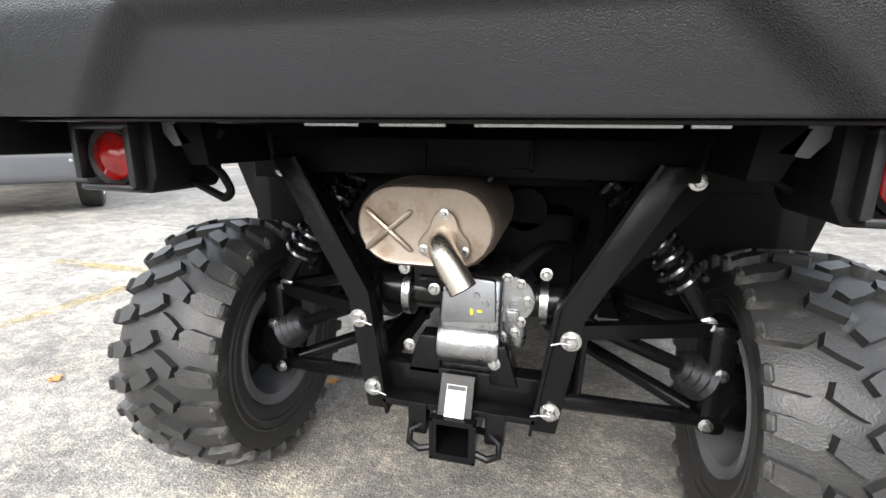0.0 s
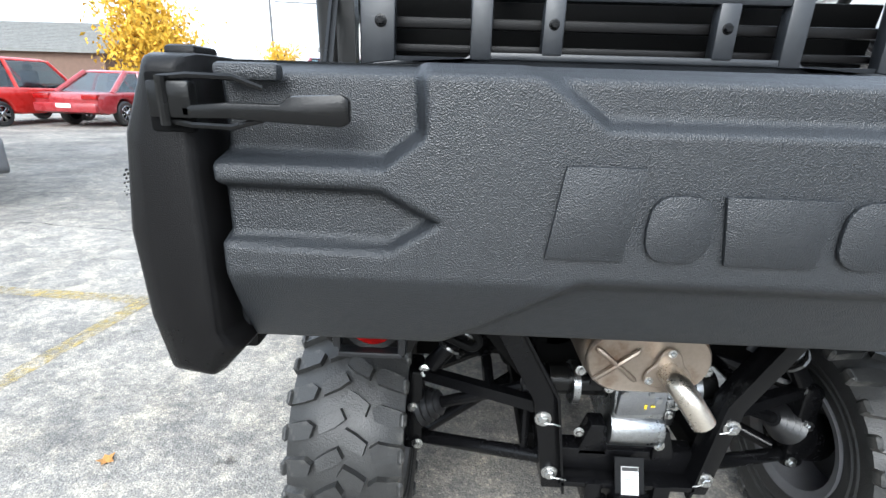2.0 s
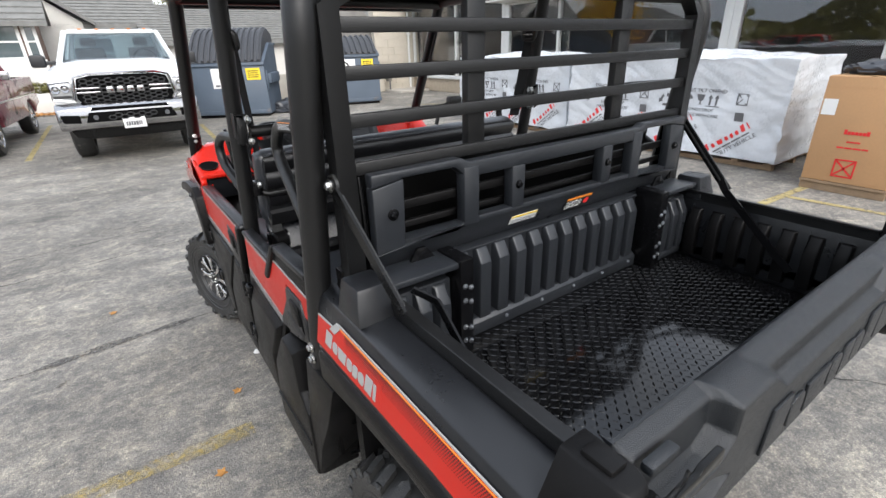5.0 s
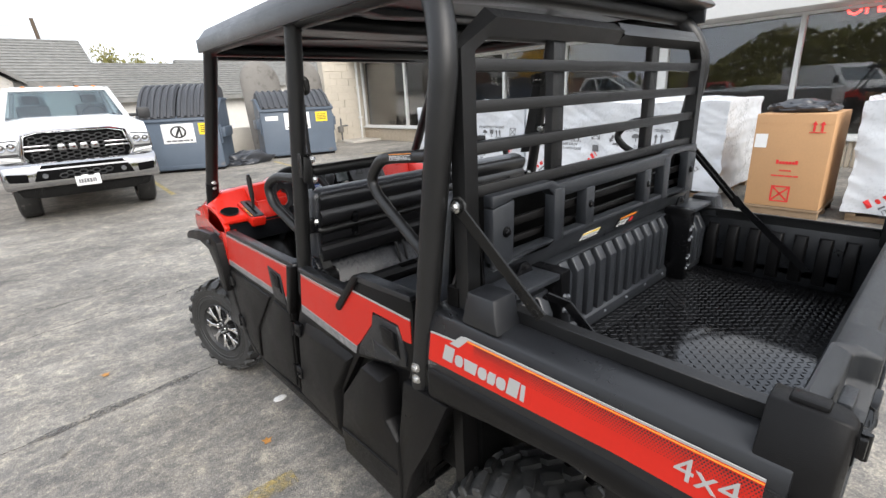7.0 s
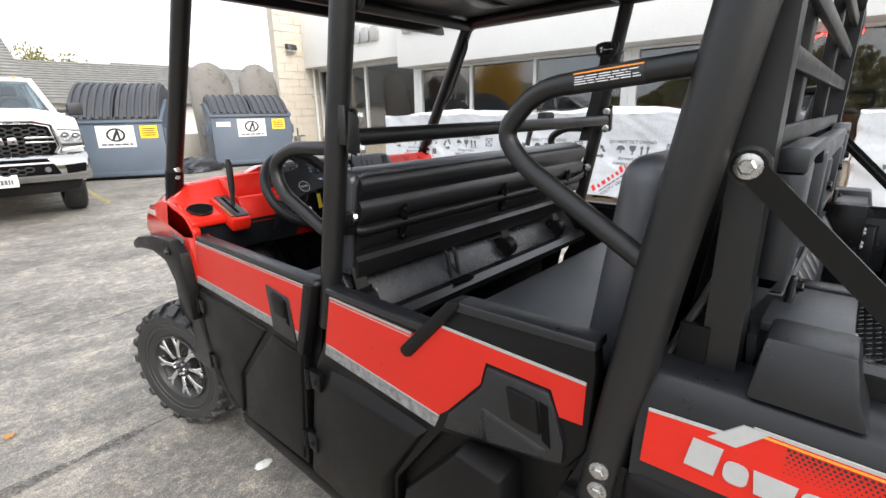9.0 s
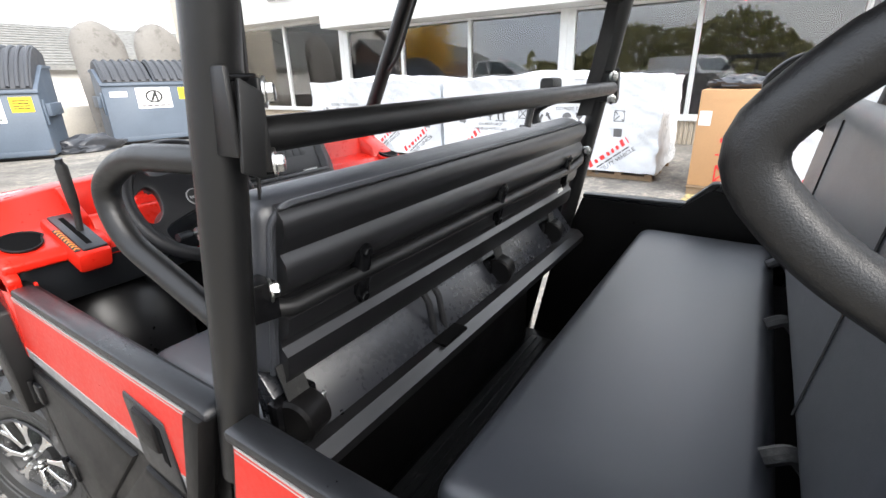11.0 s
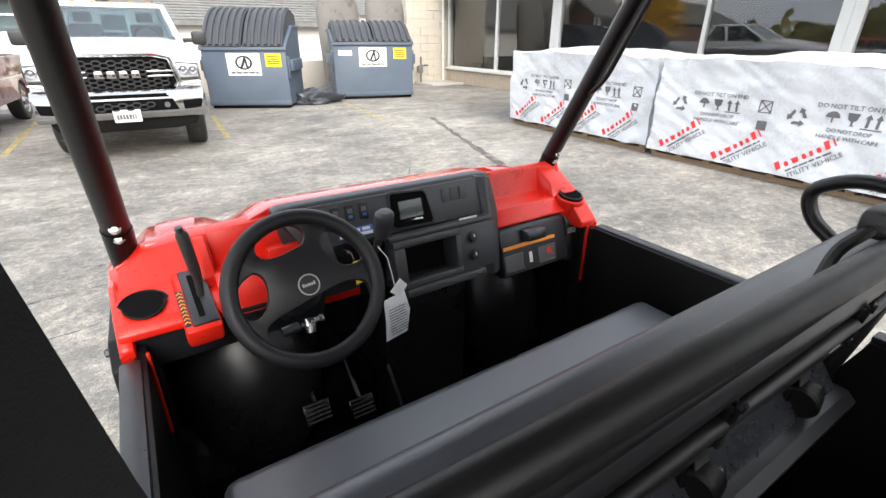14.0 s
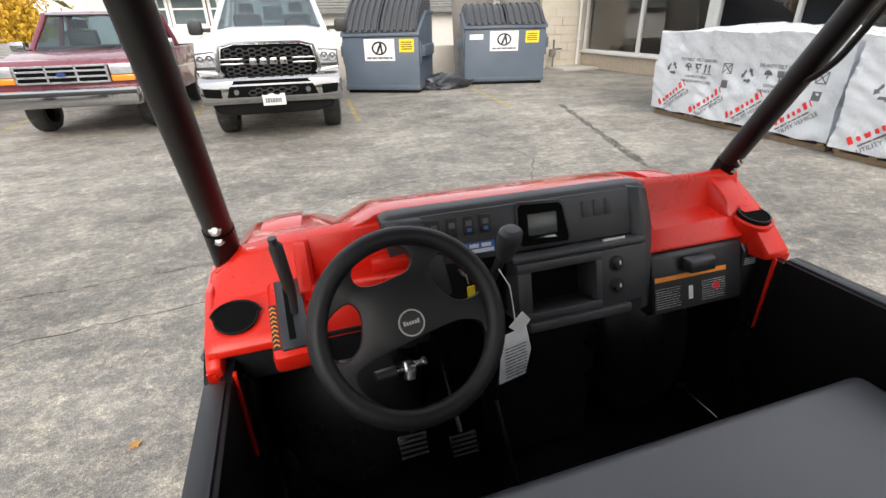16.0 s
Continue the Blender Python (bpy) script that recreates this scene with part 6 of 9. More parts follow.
for s in (-1, 1):
    up("axle_housing", tube([(s * 0.06 + 0.012, 0.37, 0.572), (s * 0.200 + 0.012, 0.37, 0.572)], 0.038, 24), GLOSSB)
    a, b = Vector((s * 0.17, 0.38, 0.555)), Vector((s * 0.52, 0.47, 0.39))
    d = b - a
    up("half_shaft", tube([a, b], 0.016, 10), STEEL)
    for t0, rev in ((0.03, 1), (0.80, -1)):
        prof = []
        for k in range(9):
            q = k / 8
            r = (0.050 - 0.026 * q) if rev > 0 else (0.026 + 0.030 * q)
            prof.append((r + (0.006 if k % 2 else -0.002), (t0 + 0.17 * q) * d.length))
        up("boot", turned(prof, toward(a, d), 20), SHELLB, "ribbed rubber boot")
    up("upper_arm", join(tube([(s * 0.215, 0.31, 0.535), (s * 0.50, 0.45, 0.515)], 0.021, 4), tube([(s * 0.215, 0.66, 0.535), (s * 0.50, 0.47, 0.515)], 0.019, 8), tube([(s * 0.33, 0.37, 0.528), (s * 0.33, 0.58, 0.528)], 0.015, 8)), STEEL)
    up("lower_arm", join(tube([(s * 0.185, 0.31, 0.382), (s * 0.50, 0.455, 0.300)], 0.0185, 12), tube([(s * 0.185, 0.70, 0.382), (s * 0.50, 0.49, 0.300)], 0.0185, 12)), STEEL)
    up("cross_link", tube([(s * 0.24, 0.335, 0.53), (s * 0.235, 0.34, 0.37)], 0.010, 8), STEEL)
    up("knuckle", join(box(s * 0.50, s * 0.56, 0.43, 0.53, 0.27, 0.53, 0.018), rod((s * 0.53, 0.48, 0.36), (s * 0.60, 0.50, 0.338), 0.075, 20)), STEEL)
    up("bolt", bolt((s * 0.498, 0.448, 0.52), (0, -1, 0.3), 0.0125), ZINC)
    up("bolt", bolt((s * 0.515, 0.425, 0.30), (0, -1, 0.1), 0.010), ZINC)
    up("bolt", bolt((s * 0.53, 0.425, 0.42), (0, -1, 0.1), 0.009), ZINC)
    t, bt = Vector((s * 0.235, 0.40, 0.880)), Vector((s * 0.480, 0.43, 0.555))
    dd = (bt - t)
    side = dd.orthogonal().normalized()
    oth = dd.normalized().cross(side)
    coil = [t + dd * (0.10 + 0.74 * k / 110) + (side * math.cos(k * 0.55) + oth * math.sin(k * 0.55)) * 0.038 for k in range(111)]
    up("spring", tube(coil, 0.0070, 7), COIL, "black coil spring")
    up("damper", join(tube([t, bt], 0.016, 12), tube([t + dd * 0.5, bt], 0.023, 12)), STEEL)
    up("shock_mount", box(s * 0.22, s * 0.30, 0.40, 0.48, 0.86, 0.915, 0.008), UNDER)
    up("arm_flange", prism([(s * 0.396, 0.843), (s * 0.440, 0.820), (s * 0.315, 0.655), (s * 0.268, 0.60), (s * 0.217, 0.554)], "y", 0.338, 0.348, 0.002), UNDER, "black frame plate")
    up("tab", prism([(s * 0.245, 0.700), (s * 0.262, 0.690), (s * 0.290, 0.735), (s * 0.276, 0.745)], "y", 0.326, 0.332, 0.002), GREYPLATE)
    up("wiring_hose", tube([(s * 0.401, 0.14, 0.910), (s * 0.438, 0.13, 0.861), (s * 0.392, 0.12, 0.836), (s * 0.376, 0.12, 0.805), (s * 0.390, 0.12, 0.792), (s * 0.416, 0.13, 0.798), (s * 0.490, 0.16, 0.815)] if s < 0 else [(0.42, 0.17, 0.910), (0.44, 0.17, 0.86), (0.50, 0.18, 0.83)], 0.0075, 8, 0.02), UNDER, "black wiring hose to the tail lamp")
    up("tab", prism([(s * 0.503, 0.923), (s * 0.467, 0.88), (s * 0.427, 0.885), (s * 0.463, 0.923)], "y", 0.10, 0.108, 0.002), GREYPLATE)
    up("bed_skirt", prism([(s * 0.790, 0.935), (s * 0.776, 0.862), (s * 0.722, 0.862), (s * 0.715, 0.935)], "y", -0.02, 0.24, 0.006), PLASTIC, "black skirt under the bed side")

MC = (-0.045, 0.753)


def stadium(hw, r, n=10):
    out = []
    for k in range(n + 1):
        a = -math.pi / 2 + math.pi * k / n
        out.append((MC[0] + hw + r * math.cos(a), MC[1] + r * math.sin(a)))
    for k in range(n + 1):
        a = math.pi / 2 + math.pi * k / n
        out.append((MC[0] - hw + r * math.cos(a), MC[1] + r * math.sin(a)))
    return out


muf = up("muffler", loft([[(x, y, z) for x, z in stadium(0.05, r)] for r, y in ((0.060, 0.167), (0.066, 0.165), (0.0705, 0.170), (0.0715, 0.178), (0.0685, 0.184), (0.074, 0.192), (0.076, 0.22), (0.076, 0.44), (0.06, 0.45))]), EXHAUST, "heat-tinted steel muffler")
for a in (40, -40):
    m = frame_of((-0.107, 0.166, 0.745), (1, 0, 0), (0, 0, 1)) @ Matrix.Rotation(radians(a), 4, "Z")
    up("pressed_rib", placed(tube([(-0.055, 0, 0), (-0.048, 0, 0.002), (0.048, 0, 0.002), (0.055, 0, 0)], [0.002, 0.0055, 0.0055, 0.002], 8), m), EXHAUST, "", muf)
tri = []
for k in range(36):
    a = 2 * math.pi * k / 36
    r = 0.040 + 0.009 * math.cos(3 * (a - math.pi / 2))
    tri.append((-0.008 + r * math.cos(a), 0.737 + r * math.sin(a)))
up("outlet_flange", prism(tri, "y", 0.158, 0.166, 0.002, 1), EXHAUST, "", muf)
for a in (90, 210, 330):
    up("bolt", bolt((-0.008 + 0.041 * math.cos(radians(a)), 0.158, 0.737 + 0.041 * math.sin(radians(a))), (0, -1, 0), 0.0055), ZINC, "", muf)
up("tailpipe", tube([(-0.008, 0.16, 0.737), (-0.006, 0.125, 0.735), (0.010, 0.105, 0.715), (0.040, 0.094, 0.672)], 0.0225, 20, 0.03), PIPE, "bare steel tailpipe", muf)
# black disc on the closed pipe end, painting the shade inside
up("tailpipe_mouth", rod((0.0375, 0.0949, 0.6755), (0.0403, 0.0939, 0.6715), 0.0195, 18), DARK, "", muf)
for a, b in (((-0.1, 0.3, 0.82), (-0.14, 0.3, 0.86)), ((0.04, 0.3, 0.82), (0.08, 0.32, 0.87))):
    up("hanger", rod(a, b, 0.008, 8), STEEL)
# added black panels that stand for the deep shade past the wheels
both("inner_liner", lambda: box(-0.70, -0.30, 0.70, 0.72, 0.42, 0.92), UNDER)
# engine, hose and rails: shade painted in as near-black
up("engine", join(box(-0.28, 0.30, 0.62, 1.2, 0.42, 0.86, 0.04), box(-0.2, 0.22, 0.50, 0.64, 0.50, 0.74, 0.03), rod((0.1, 0.5, 0.74), (0.1, 0.62, 0.74), 0.05), rod((-0.15, 0.5, 0.66), (-0.15, 0.63, 0.66), 0.07)), UNDER, "engine darkened by painted shade")
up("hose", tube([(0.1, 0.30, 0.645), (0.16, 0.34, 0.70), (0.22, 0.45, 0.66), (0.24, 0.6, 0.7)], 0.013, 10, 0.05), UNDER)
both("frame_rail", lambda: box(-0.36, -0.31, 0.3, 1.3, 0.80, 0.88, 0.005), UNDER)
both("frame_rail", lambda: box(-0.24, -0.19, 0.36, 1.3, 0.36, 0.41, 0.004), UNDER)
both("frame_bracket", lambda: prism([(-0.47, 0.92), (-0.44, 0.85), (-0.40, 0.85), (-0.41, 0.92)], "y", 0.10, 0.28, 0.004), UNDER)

# tail lamps
for s in (-1, 1):
    tl = up("tail_lamp", prism([(s * 0.662, 0.925), (s * 0.650, 0.825), (s * 0.620, 0.800), (s * 0.500, 0.800), (s * 0.485, 0.830), (s * 0.485, 0.925)], "y", 0.075, 0.24, 0.010), PLASTIC, "black tail lamp housing")
    up("lens", placed(turned([(0.001, 0.0135), (0.010, 0.0130), (0.022, 0.0105), (0.023, 0.0095), (0.034, 0.0060), (0.040, 0.001), (0.041, -0.003), (0.041, -0.03)], None, 32), toward((s * 0.566, 0.073, 0.862), (0, -1, 0))), LENS, "round red lens", tl)
    up("lens_rim", placed(turned([(0.040, 0.0), (0.049, 0.004), (0.052, -0.004), (0.052, -0.02), (0.040, -0.02)], None, 32, True), toward((s * 0.566, 0.073, 0.862), (0, -1, 0))), PLASTIC, "", tl)
    up("bezel", join(box(s * 0.506, s * 0.520, 0.052, 0.080, 0.812, 0.914, 0.004), box(s * 0.616, s * 0.630, 0.052, 0.080, 0.824, 0.914, 0.004), box(s * 0.506, s * 0.630, 0.052, 0.080, 0.906, 0.918, 0.004), box(s * 0.512, s * 0.622, 0.052, 0.080, 0.806, 0.817, 0.004)), SATIN, "", tl)
    up("reflector", box(s * 0.53, s * 0.61, 0.066, 0.076, 0.806, 0.815, 0.002), TRIM, "", tl)

# cargo bed
up("bed_floor", box(-0.70, 0.70, -0.048, 0.64, 0.925, 0.945, 0.004), BEDFLOOR, "glossy black diamond plate bed floor")
verts, faces = [], []
for i in range(70):
    for j in range(34):
        x, y = -0.686 + i * 0.0197, -0.036 + j * 0.0197
        a = radians(45 if (i + j) % 2 else -45)
        c, q = math.cos(a), math.sin(a)
        k = len(verts)
        verts += [(x + c * u - q * w, y + q * u + c * w, 0.945 + z) for u, w, z in ((-0.0115, 0, 0), (0, -0.0036, 0), (0.0115, 0, 0), (0, 0.0036, 0), (-0.006, 0, 0.0014), (0.006, 0, 0.0014))]
        faces += [[k + v for v in f] for f in ((0, 1, 5, 4), (1, 2, 5), (2, 3, 4, 5), (3, 0, 4))]
me = bpy.data.meshes.new("tread")
me.from_pydata(verts, [], faces)
tread = bmesh.new()
tread.from_mesh(me)
bpy.data.meshes.remove(me)
tagged(up("tread", tread, BEDFLOOR, "raised diamond tread"), kind="stuff")
bulk = up("bed_bulkhead", join(box(-0.70, 0.70, 0.668, 0.700, 0.945, 1.232), prism([(0.628, 0.945), (0.628, 0.985), (0.640, 0.998), (0.668, 1.002), (0.668, 0.945)], "x", -0.452, 0.447, 0.002), box(-0.452, 0.447, 0.656, 0.702, 1.228, 1.236, 0.002)), SMOOTHP, "black ribbed front wall of the bed")
for k in range(12):
    x = -0.441 + k * 0.0742
    up("rib", loft([[(x, 0.669, 0.990), (x + 0.050, 0.669, 0.990), (x + 0.047, 0.632, 0.996), (x + 0.003, 0.632, 0.996)], [(x, 0.669, 1.186), (x + 0.050, 0.669, 1.186), (x + 0.046, 0.630, 1.186), (x + 0.004, 0.630, 1.186)],
                    [(x, 0.669, 1.229), (x + 0.050, 0.669, 1.229), (x + 0.044, 0.655, 1.228), (x + 0.006, 0.655, 1.228)]], bev=0.003), SMOOTHP, "", bulk)
for k in range(6):
    up("bolt", bolt((-0.42 + k * 0.165, 0.628, 0.970), (0, -1, 0), 0.0045), CAST2, "", bulk)
for s in (-1, 1):
    up("column", box(s * 0.452, s * 0.497, 0.555, 0.668, 0.945, 1.262, 0.004), STEEL, "", bulk)
    up("ledge", box(s * 0.498, s * 0.70, 0.560, 0.668, 1.240, 1.258, 0.004), SMOOTHP, "", bulk)
    pocket = up("side_pocket", join(box(s * 0.50, s * 0.695, 0.60, 0.63, 0.96, 1.20, 0.004), box(s * 0.50, s * 0.695, 0.575, 0.60, 0.955, 0.985, 0.004)), SMOOTHP, "", bulk)
    for k in range(3):
        x = 0.515 + k * 0.062
        up("rib", loft([[(s * x, 0.602, 0.985), (s * (x + 0.05), 0.602, 0.985), (s * (x + 0.046), 0.570, 0.99), (s * (x + 0.004), 0.570, 0.99)], [(s * x, 0.602, 1.14), (s * (x + 0.05), 0.602, 1.14), (s * (x + 0.044), 0.566, 1.14), (s * (x + 0.006), 0.566, 1.14)],
                        [(s * x, 0.602, 1.195), (s * (x + 0.05), 0.602, 1.195), (s * (x + 0.04), 0.592, 1.19), (s * (x + 0.01), 0.592, 1.19)]], bev=0.004), SMOOTHP, "", pocket)
    for z in (1.0, 1.045, 1.13, 1.175):
        for dx in (0.462, 0.482):
            up("bolt", bolt((s * dx, 0.555, z + (0.008 if dx > 0.47 else 0)), (0, -1, 0), 0.0055), CAST2, "", bulk)
    up("latch_bolt", bolt((s * 0.56, 0.640, 1.276), (0, -1, 0.1), 0.008), STEEL)
    up("latch_plate", prism([(s * 0.52, 1.256), (s * 0.60, 1.256), (s * 0.575, 1.292), (s * 0.548, 1.292)], "y", 0.640, 0.652, 0.002), STEEL)

# headboard with openings
Hy0, Hy1 = 0.648, 0.685
hb = up("headboard", prism([(-0.69, 1.475), (-0.69, 1.51), (-0.42, 1.512), (-0.39, 1.498), (0.39, 1.498), (0.42, 1.512), (0.69, 1.51), (0.69, 1.475), (0.60, 1.49), (0.44, 1.49), (0.40, 1.455), (-0.40, 1.455), (-0.44, 1.49), (-0.60, 1.49)], "y", Hy0, Hy1, 0.005), SMOOTHP, "black moulded headboard with slotted openings")
for s in (-1, 1):
    up("side_frame", prism([(s * 0.69, 1.474), (s * 0.60, 1.488), (s * 0.605, 1.31), (s * 0.69, 1.30)], "y", Hy0, Hy1, 0.005), SMOOTHP, "", hb)
up("lower_frame", prism([(-0.69, 1.30), (-0.605, 1.31), (-0.44, 1.31), (-0.40, 1.335), (0.40, 1.335), (0.44, 1.31), (0.605, 1.31), (0.69, 1.30), (0.69, 1.296), (0.40, 1.318), (-0.40, 1.318), (-0.69, 1.296)], "y", Hy0, Hy1, 0.004), SMOOTHP, "", hb)
for a, b, z0, z1 in ((-0.232, -0.180, 1.33, 1.46), (0.190, 0.242, 1.33, 1.46), (-0.412, -0.358, 1.315, 1.485), (0.358, 0.412, 1.315, 1.485)):
    up("upright", prism([(a, z0), (b, z0), (b, z1), (a, z1)], "y", Hy0 - 0.004, Hy1, 0.006), SMOOTHP, "", hb)
up("lower_panel", prism([(0.652, 1.322), (0.697, 1.236), (0.715, 1.236), (0.700, 1.322)], "x", -0.69, 0.69, 0.003), SMOOTHP, "", hb)
up("slat", box(-0.66, 0.66, 0.69, 0.705, 1.392, 1.418, 0.004), PLASTIC, "", hb)
up("slat", box(-0.66, 0.66, 0.70, 0.715, 1.335, 1.355, 0.004), PLASTIC, "", hb)
for x in (-0.638, -0.206, 0.216, 0.638):
    up("bolt", bolt((x, 0.647, 1.402), (0, -1, 0), 0.010), STEEL, "", hb)
LP = frame_of((0.0, 0.6795, 1.2645), (1, 0, 0), (0, -0.045, 0.086))
lb = up("label", placed(box(-0.212, -0.098, 0.000, 0.034, 0.001, 0.002), LP), WHITE, "white and yellow warning label", hb)
up("print_head", placed(box(-0.211, -0.099, 0.025, 0.033, 0.002, 0.0026), LP), YELLOW, "", lb)
up("print_line", placed(bars(0.104, 0.016, 3, 0.4, 0.0004, 3, 4), LP @ Matrix.Translation((-0.155, 0.010, 0.0023))), GREYINK, "", lb)
lb = up("label", placed(box(0.042, 0.176, -0.018, 0.040, 0.001, 0.002), LP), BLACK, "black and orange warning label", hb)
up("print_head", placed(box(0.044, 0.174, 0.029, 0.039, 0.002, 0.0026), LP), ORANGE, "", lb)
up("print_line", placed(bars(0.080, 0.036, 6, 0.09, 0.0004, 4, 3), LP @ Matrix.Translation((0.090, 0.006, 0.0023))), WHITE, "", lb)
up("print_mark", placed(turned([(0.001, 0), (0.013, 0), (0.013, 0.001), (0.001, 0.001)], None, 20), LP @ Matrix.Translation((0.155, 0.008, 0.002))), REDINK, "", lb)

# bed sides, outside and in
def bed_side():
    prof = [(-0.80, 0.93), (-0.834, 1.0), (-0.8325, 1.055), (-0.8185, 1.150), (-0.808, 1.178), (-0.785, 1.19), (-0.722, 1.193), (-0.712, 1.185), (-0.700, 1.10), (-0.700, 0.93)]
    return prism(prof, "y", -0.080, 0.79, 0.004)


sides = both("bed_side", bed_side, SATIN, "black plastic bed side with a wide rail")
for s, sd in zip((-1, 1), sides):
    for k in range(7):
        y = 0.02 + k * 0.082
        up("rib", loft([[(s * 0.702, y, 0.96), (s * 0.702, y + 0.05, 0.96), (s * 0.675, y + 0.046, 0.965), (s * 0.675, y + 0.004, 0.965)], [(s * 0.702, y, 1.10), (s * 0.702, y + 0.05, 1.10), (s * 0.668, y + 0.045, 1.10), (s * 0.668, y + 0.005, 1.10)], [(s * 0.702, y, 1.16), (s * 0.702, y + 0.05, 1.16), (s * 0.690, y + 0.04, 1.155), (s * 0.690, y + 0.01, 1.155)]], bev=0.003), PLASTIC, "", sd)
    up("rail_bar", prism([(s * 0.718, 1.150), (s * 0.718, 1.224), (s * 0.690, 1.228), (s * 0.690, 1.220), (s * 0.712, 1.216), (s * 0.712, 1.150)], "y", -0.02, 0.60, 0.0015, 1), TUBE, "flat steel rail bar", sd)
    up("rail_tower", loft([[(s * 0.812, 0.53, 1.185), (s * 0.705, 0.53, 1.185), (s * 0.705, 0.66, 1.185), (s * 0.812, 0.66, 1.185)], [(s * 0.806, 0.545, 1.225), (s * 0.71, 0.545, 1.225), (s * 0.71, 0.655, 1.225), (s * 0.806, 0.655, 1.225)], [(s * 0.798, 0.555, 1.275), (s * 0.712, 0.555, 1.275), (s * 0.712, 0.65, 1.275), (s * 0.798, 0.65, 1.275)]], bev=0.008), SATIN, "", sd)
    up("flare", prism([(0.80, 0.885), (0.80, 1.012), (0.20, 1.040), (0.03, 1.036), (0.03, 0.935), (0.08, 0.948), (0.30, 0.955), (0.55, 0.925)], "x", s * 0.70, s * 0.845, 0.030, 3), PLASTIC, "black fender flare", sd)
    film = up("film", prism([(0.772, 1.022), (0.772, 1.116), (0.668, 1.124), (0.640, 1.148), (-0.050, 1.150), (-0.050, 1.046), (0.20, 1.048)], "x", s * 0.8195, s * 0.8225), DECAL, "red graphic film", sd)
    up("film_edge", prism([(0.772, 1.116), (0.772, 1.121), (0.668, 1.129), (0.668, 1.124)], "x", s * 0.820, s * 0.823), SILVER, "", film)
    up("film_edge", prism([(0.640, 1.148), (0.640, 1.153), (-0.050, 1.155), (-0.050, 1.150)], "x", s * 0.820, s * 0.823), SILVER, "", film)
    up("film_edge", prism([(0.640, 1.1425), (0.640, 1.1455), (-0.050, 1.147), (-0.050, 1.144)], "x", s * 0.820, s * 0.8238), ORANGE, "", film)
    up("film_chevron", prism([(0.690, 1.112), (0.655, 1.112), (0.622, 1.150), (0.652, 1.150)], "x", s * 0.820, s * 0.8242), SILVER, "", film)
    dots = [placed(turned([(0.001, 0), (0.0022 * (1 - r / 9), 0), (0.0022 * (1 - r / 9), 0.0008), (0.001, 0.0008)], None, 6), toward((s * 0.8225, 0.60 - k * 0.0062 - (r % 2) * 0.003, 1.138 - r * 0.0058), (s, 0, 0))) for r in range(7) for k in range(112)]
    tagged(up("film_dots", join(*dots), BLACK, "", film), kind="stuff")
    face = frame_of((s * 0.8235, 0.555, 1.0855), (0, s, 0), (0, 0, 1))
    logo = up("film_logo", placed(box(-0.170, 0.150, -0.035, 0.031, -0.0012, -0.0006), face), DECAL, "silver logo shapes", film)
    for b in mark(0.049, 0.036, (0.045, 0.030, 0.049, 0.030, 0.026, 0.030, 0.039, 0.012), 0.0036, 0.001):
        up("logo_shape", placed(b, face @ Matrix.Translation((-0.158, -0.033, 0))), SILVER, "", logo)
    up("film_mark", placed(lettered("4x4", 0.075, 0.0006), frame_of((s * 0.8232, 0.03, 1.095), (0, s, 0), (0, 0, 1))), SILVER, "silver lettering", film)
    for ob in (film, *film.children_recursive):
        for v in ob.data.vertices:
            drop = max(0.0, 1.150 - v.co.z)
            v.co.x += s * drop * 0.15
            v.co.z += drop * 0.13
    # corner post of the tailgate
    ring = [(0.762, 1.270), (0.803, 1.190), (0.821, 1.075), (0.815, 0.965), (0.797, 0.889), (0.729, 0.880), (0.692, 0.921), (0.709, 0.945), (0.707, 1.270)]
    post = up("corner_post", loft([[(s * (0.735 + (x - 0.735) * k), y0, 1.08 + (z - 1.08) * q) for x, z in ring] for y0, k, q in ((-0.136, 0.50, 0.93), (-0.128, 0.78, 0.975), (-0.108, 0.95, 0.998), (-0.085, 1.0, 1.0), (-0.02, 1.0, 1.0))], bev=0.005), PLASTIC, "black corner post", sd)
    up("post_ledge", box(s * 0.716, s * 0.752, -0.100, -0.046, 1.262, 1.279, 0.006), PLASTIC, "", post)
    # no pocket is cut: this black block paints its shade
    up("post_pocket", box(s * 0.752, s * 0.706, -0.139, -0.128, 1.190, 1.250, 0.004), DARK, "", post)

# tailgate
def ease(a):
    a = max(0.0, min(1.0, a))
    return a * a * (3 - 2 * a)


def inside(poly, x, z):
    """How far (x, z) lies inside a convex polygon given anticlockwise; negative outside."""
    d = 1e9
    for (ax, az), (bx, bz) in zip(poly, poly[1:] + poly[:1]):
        l = math.hypot(bx - ax, bz - az)
        d = min(d, ((bx - ax) * (z - az) - (bz - az) * (x - ax)) / l)
    return d


TG = [([(0.464, 1.192), (0.511, 1.156), (0.80, 1.160), (0.80, 1.40), (0.47, 1.40)], 0.044, 0.016),
      ([(0.446, 1.099), (0.505, 1.062), (0.80, 1.070), (0.80, 1.140), (0.515, 1.136)], 0.026, 0.012),
      ([(-0.5, 1.204), (0.276, 1.204), (0.385, 1.278), (0.385, 1.40), (-0.5, 1.40)], 0.024, 0.016),
      ([(-0.5, 0.88), (0.502, 0.88), (0.288, 1.037), (-0.5, 1.037)], 0.025, 0.028)]


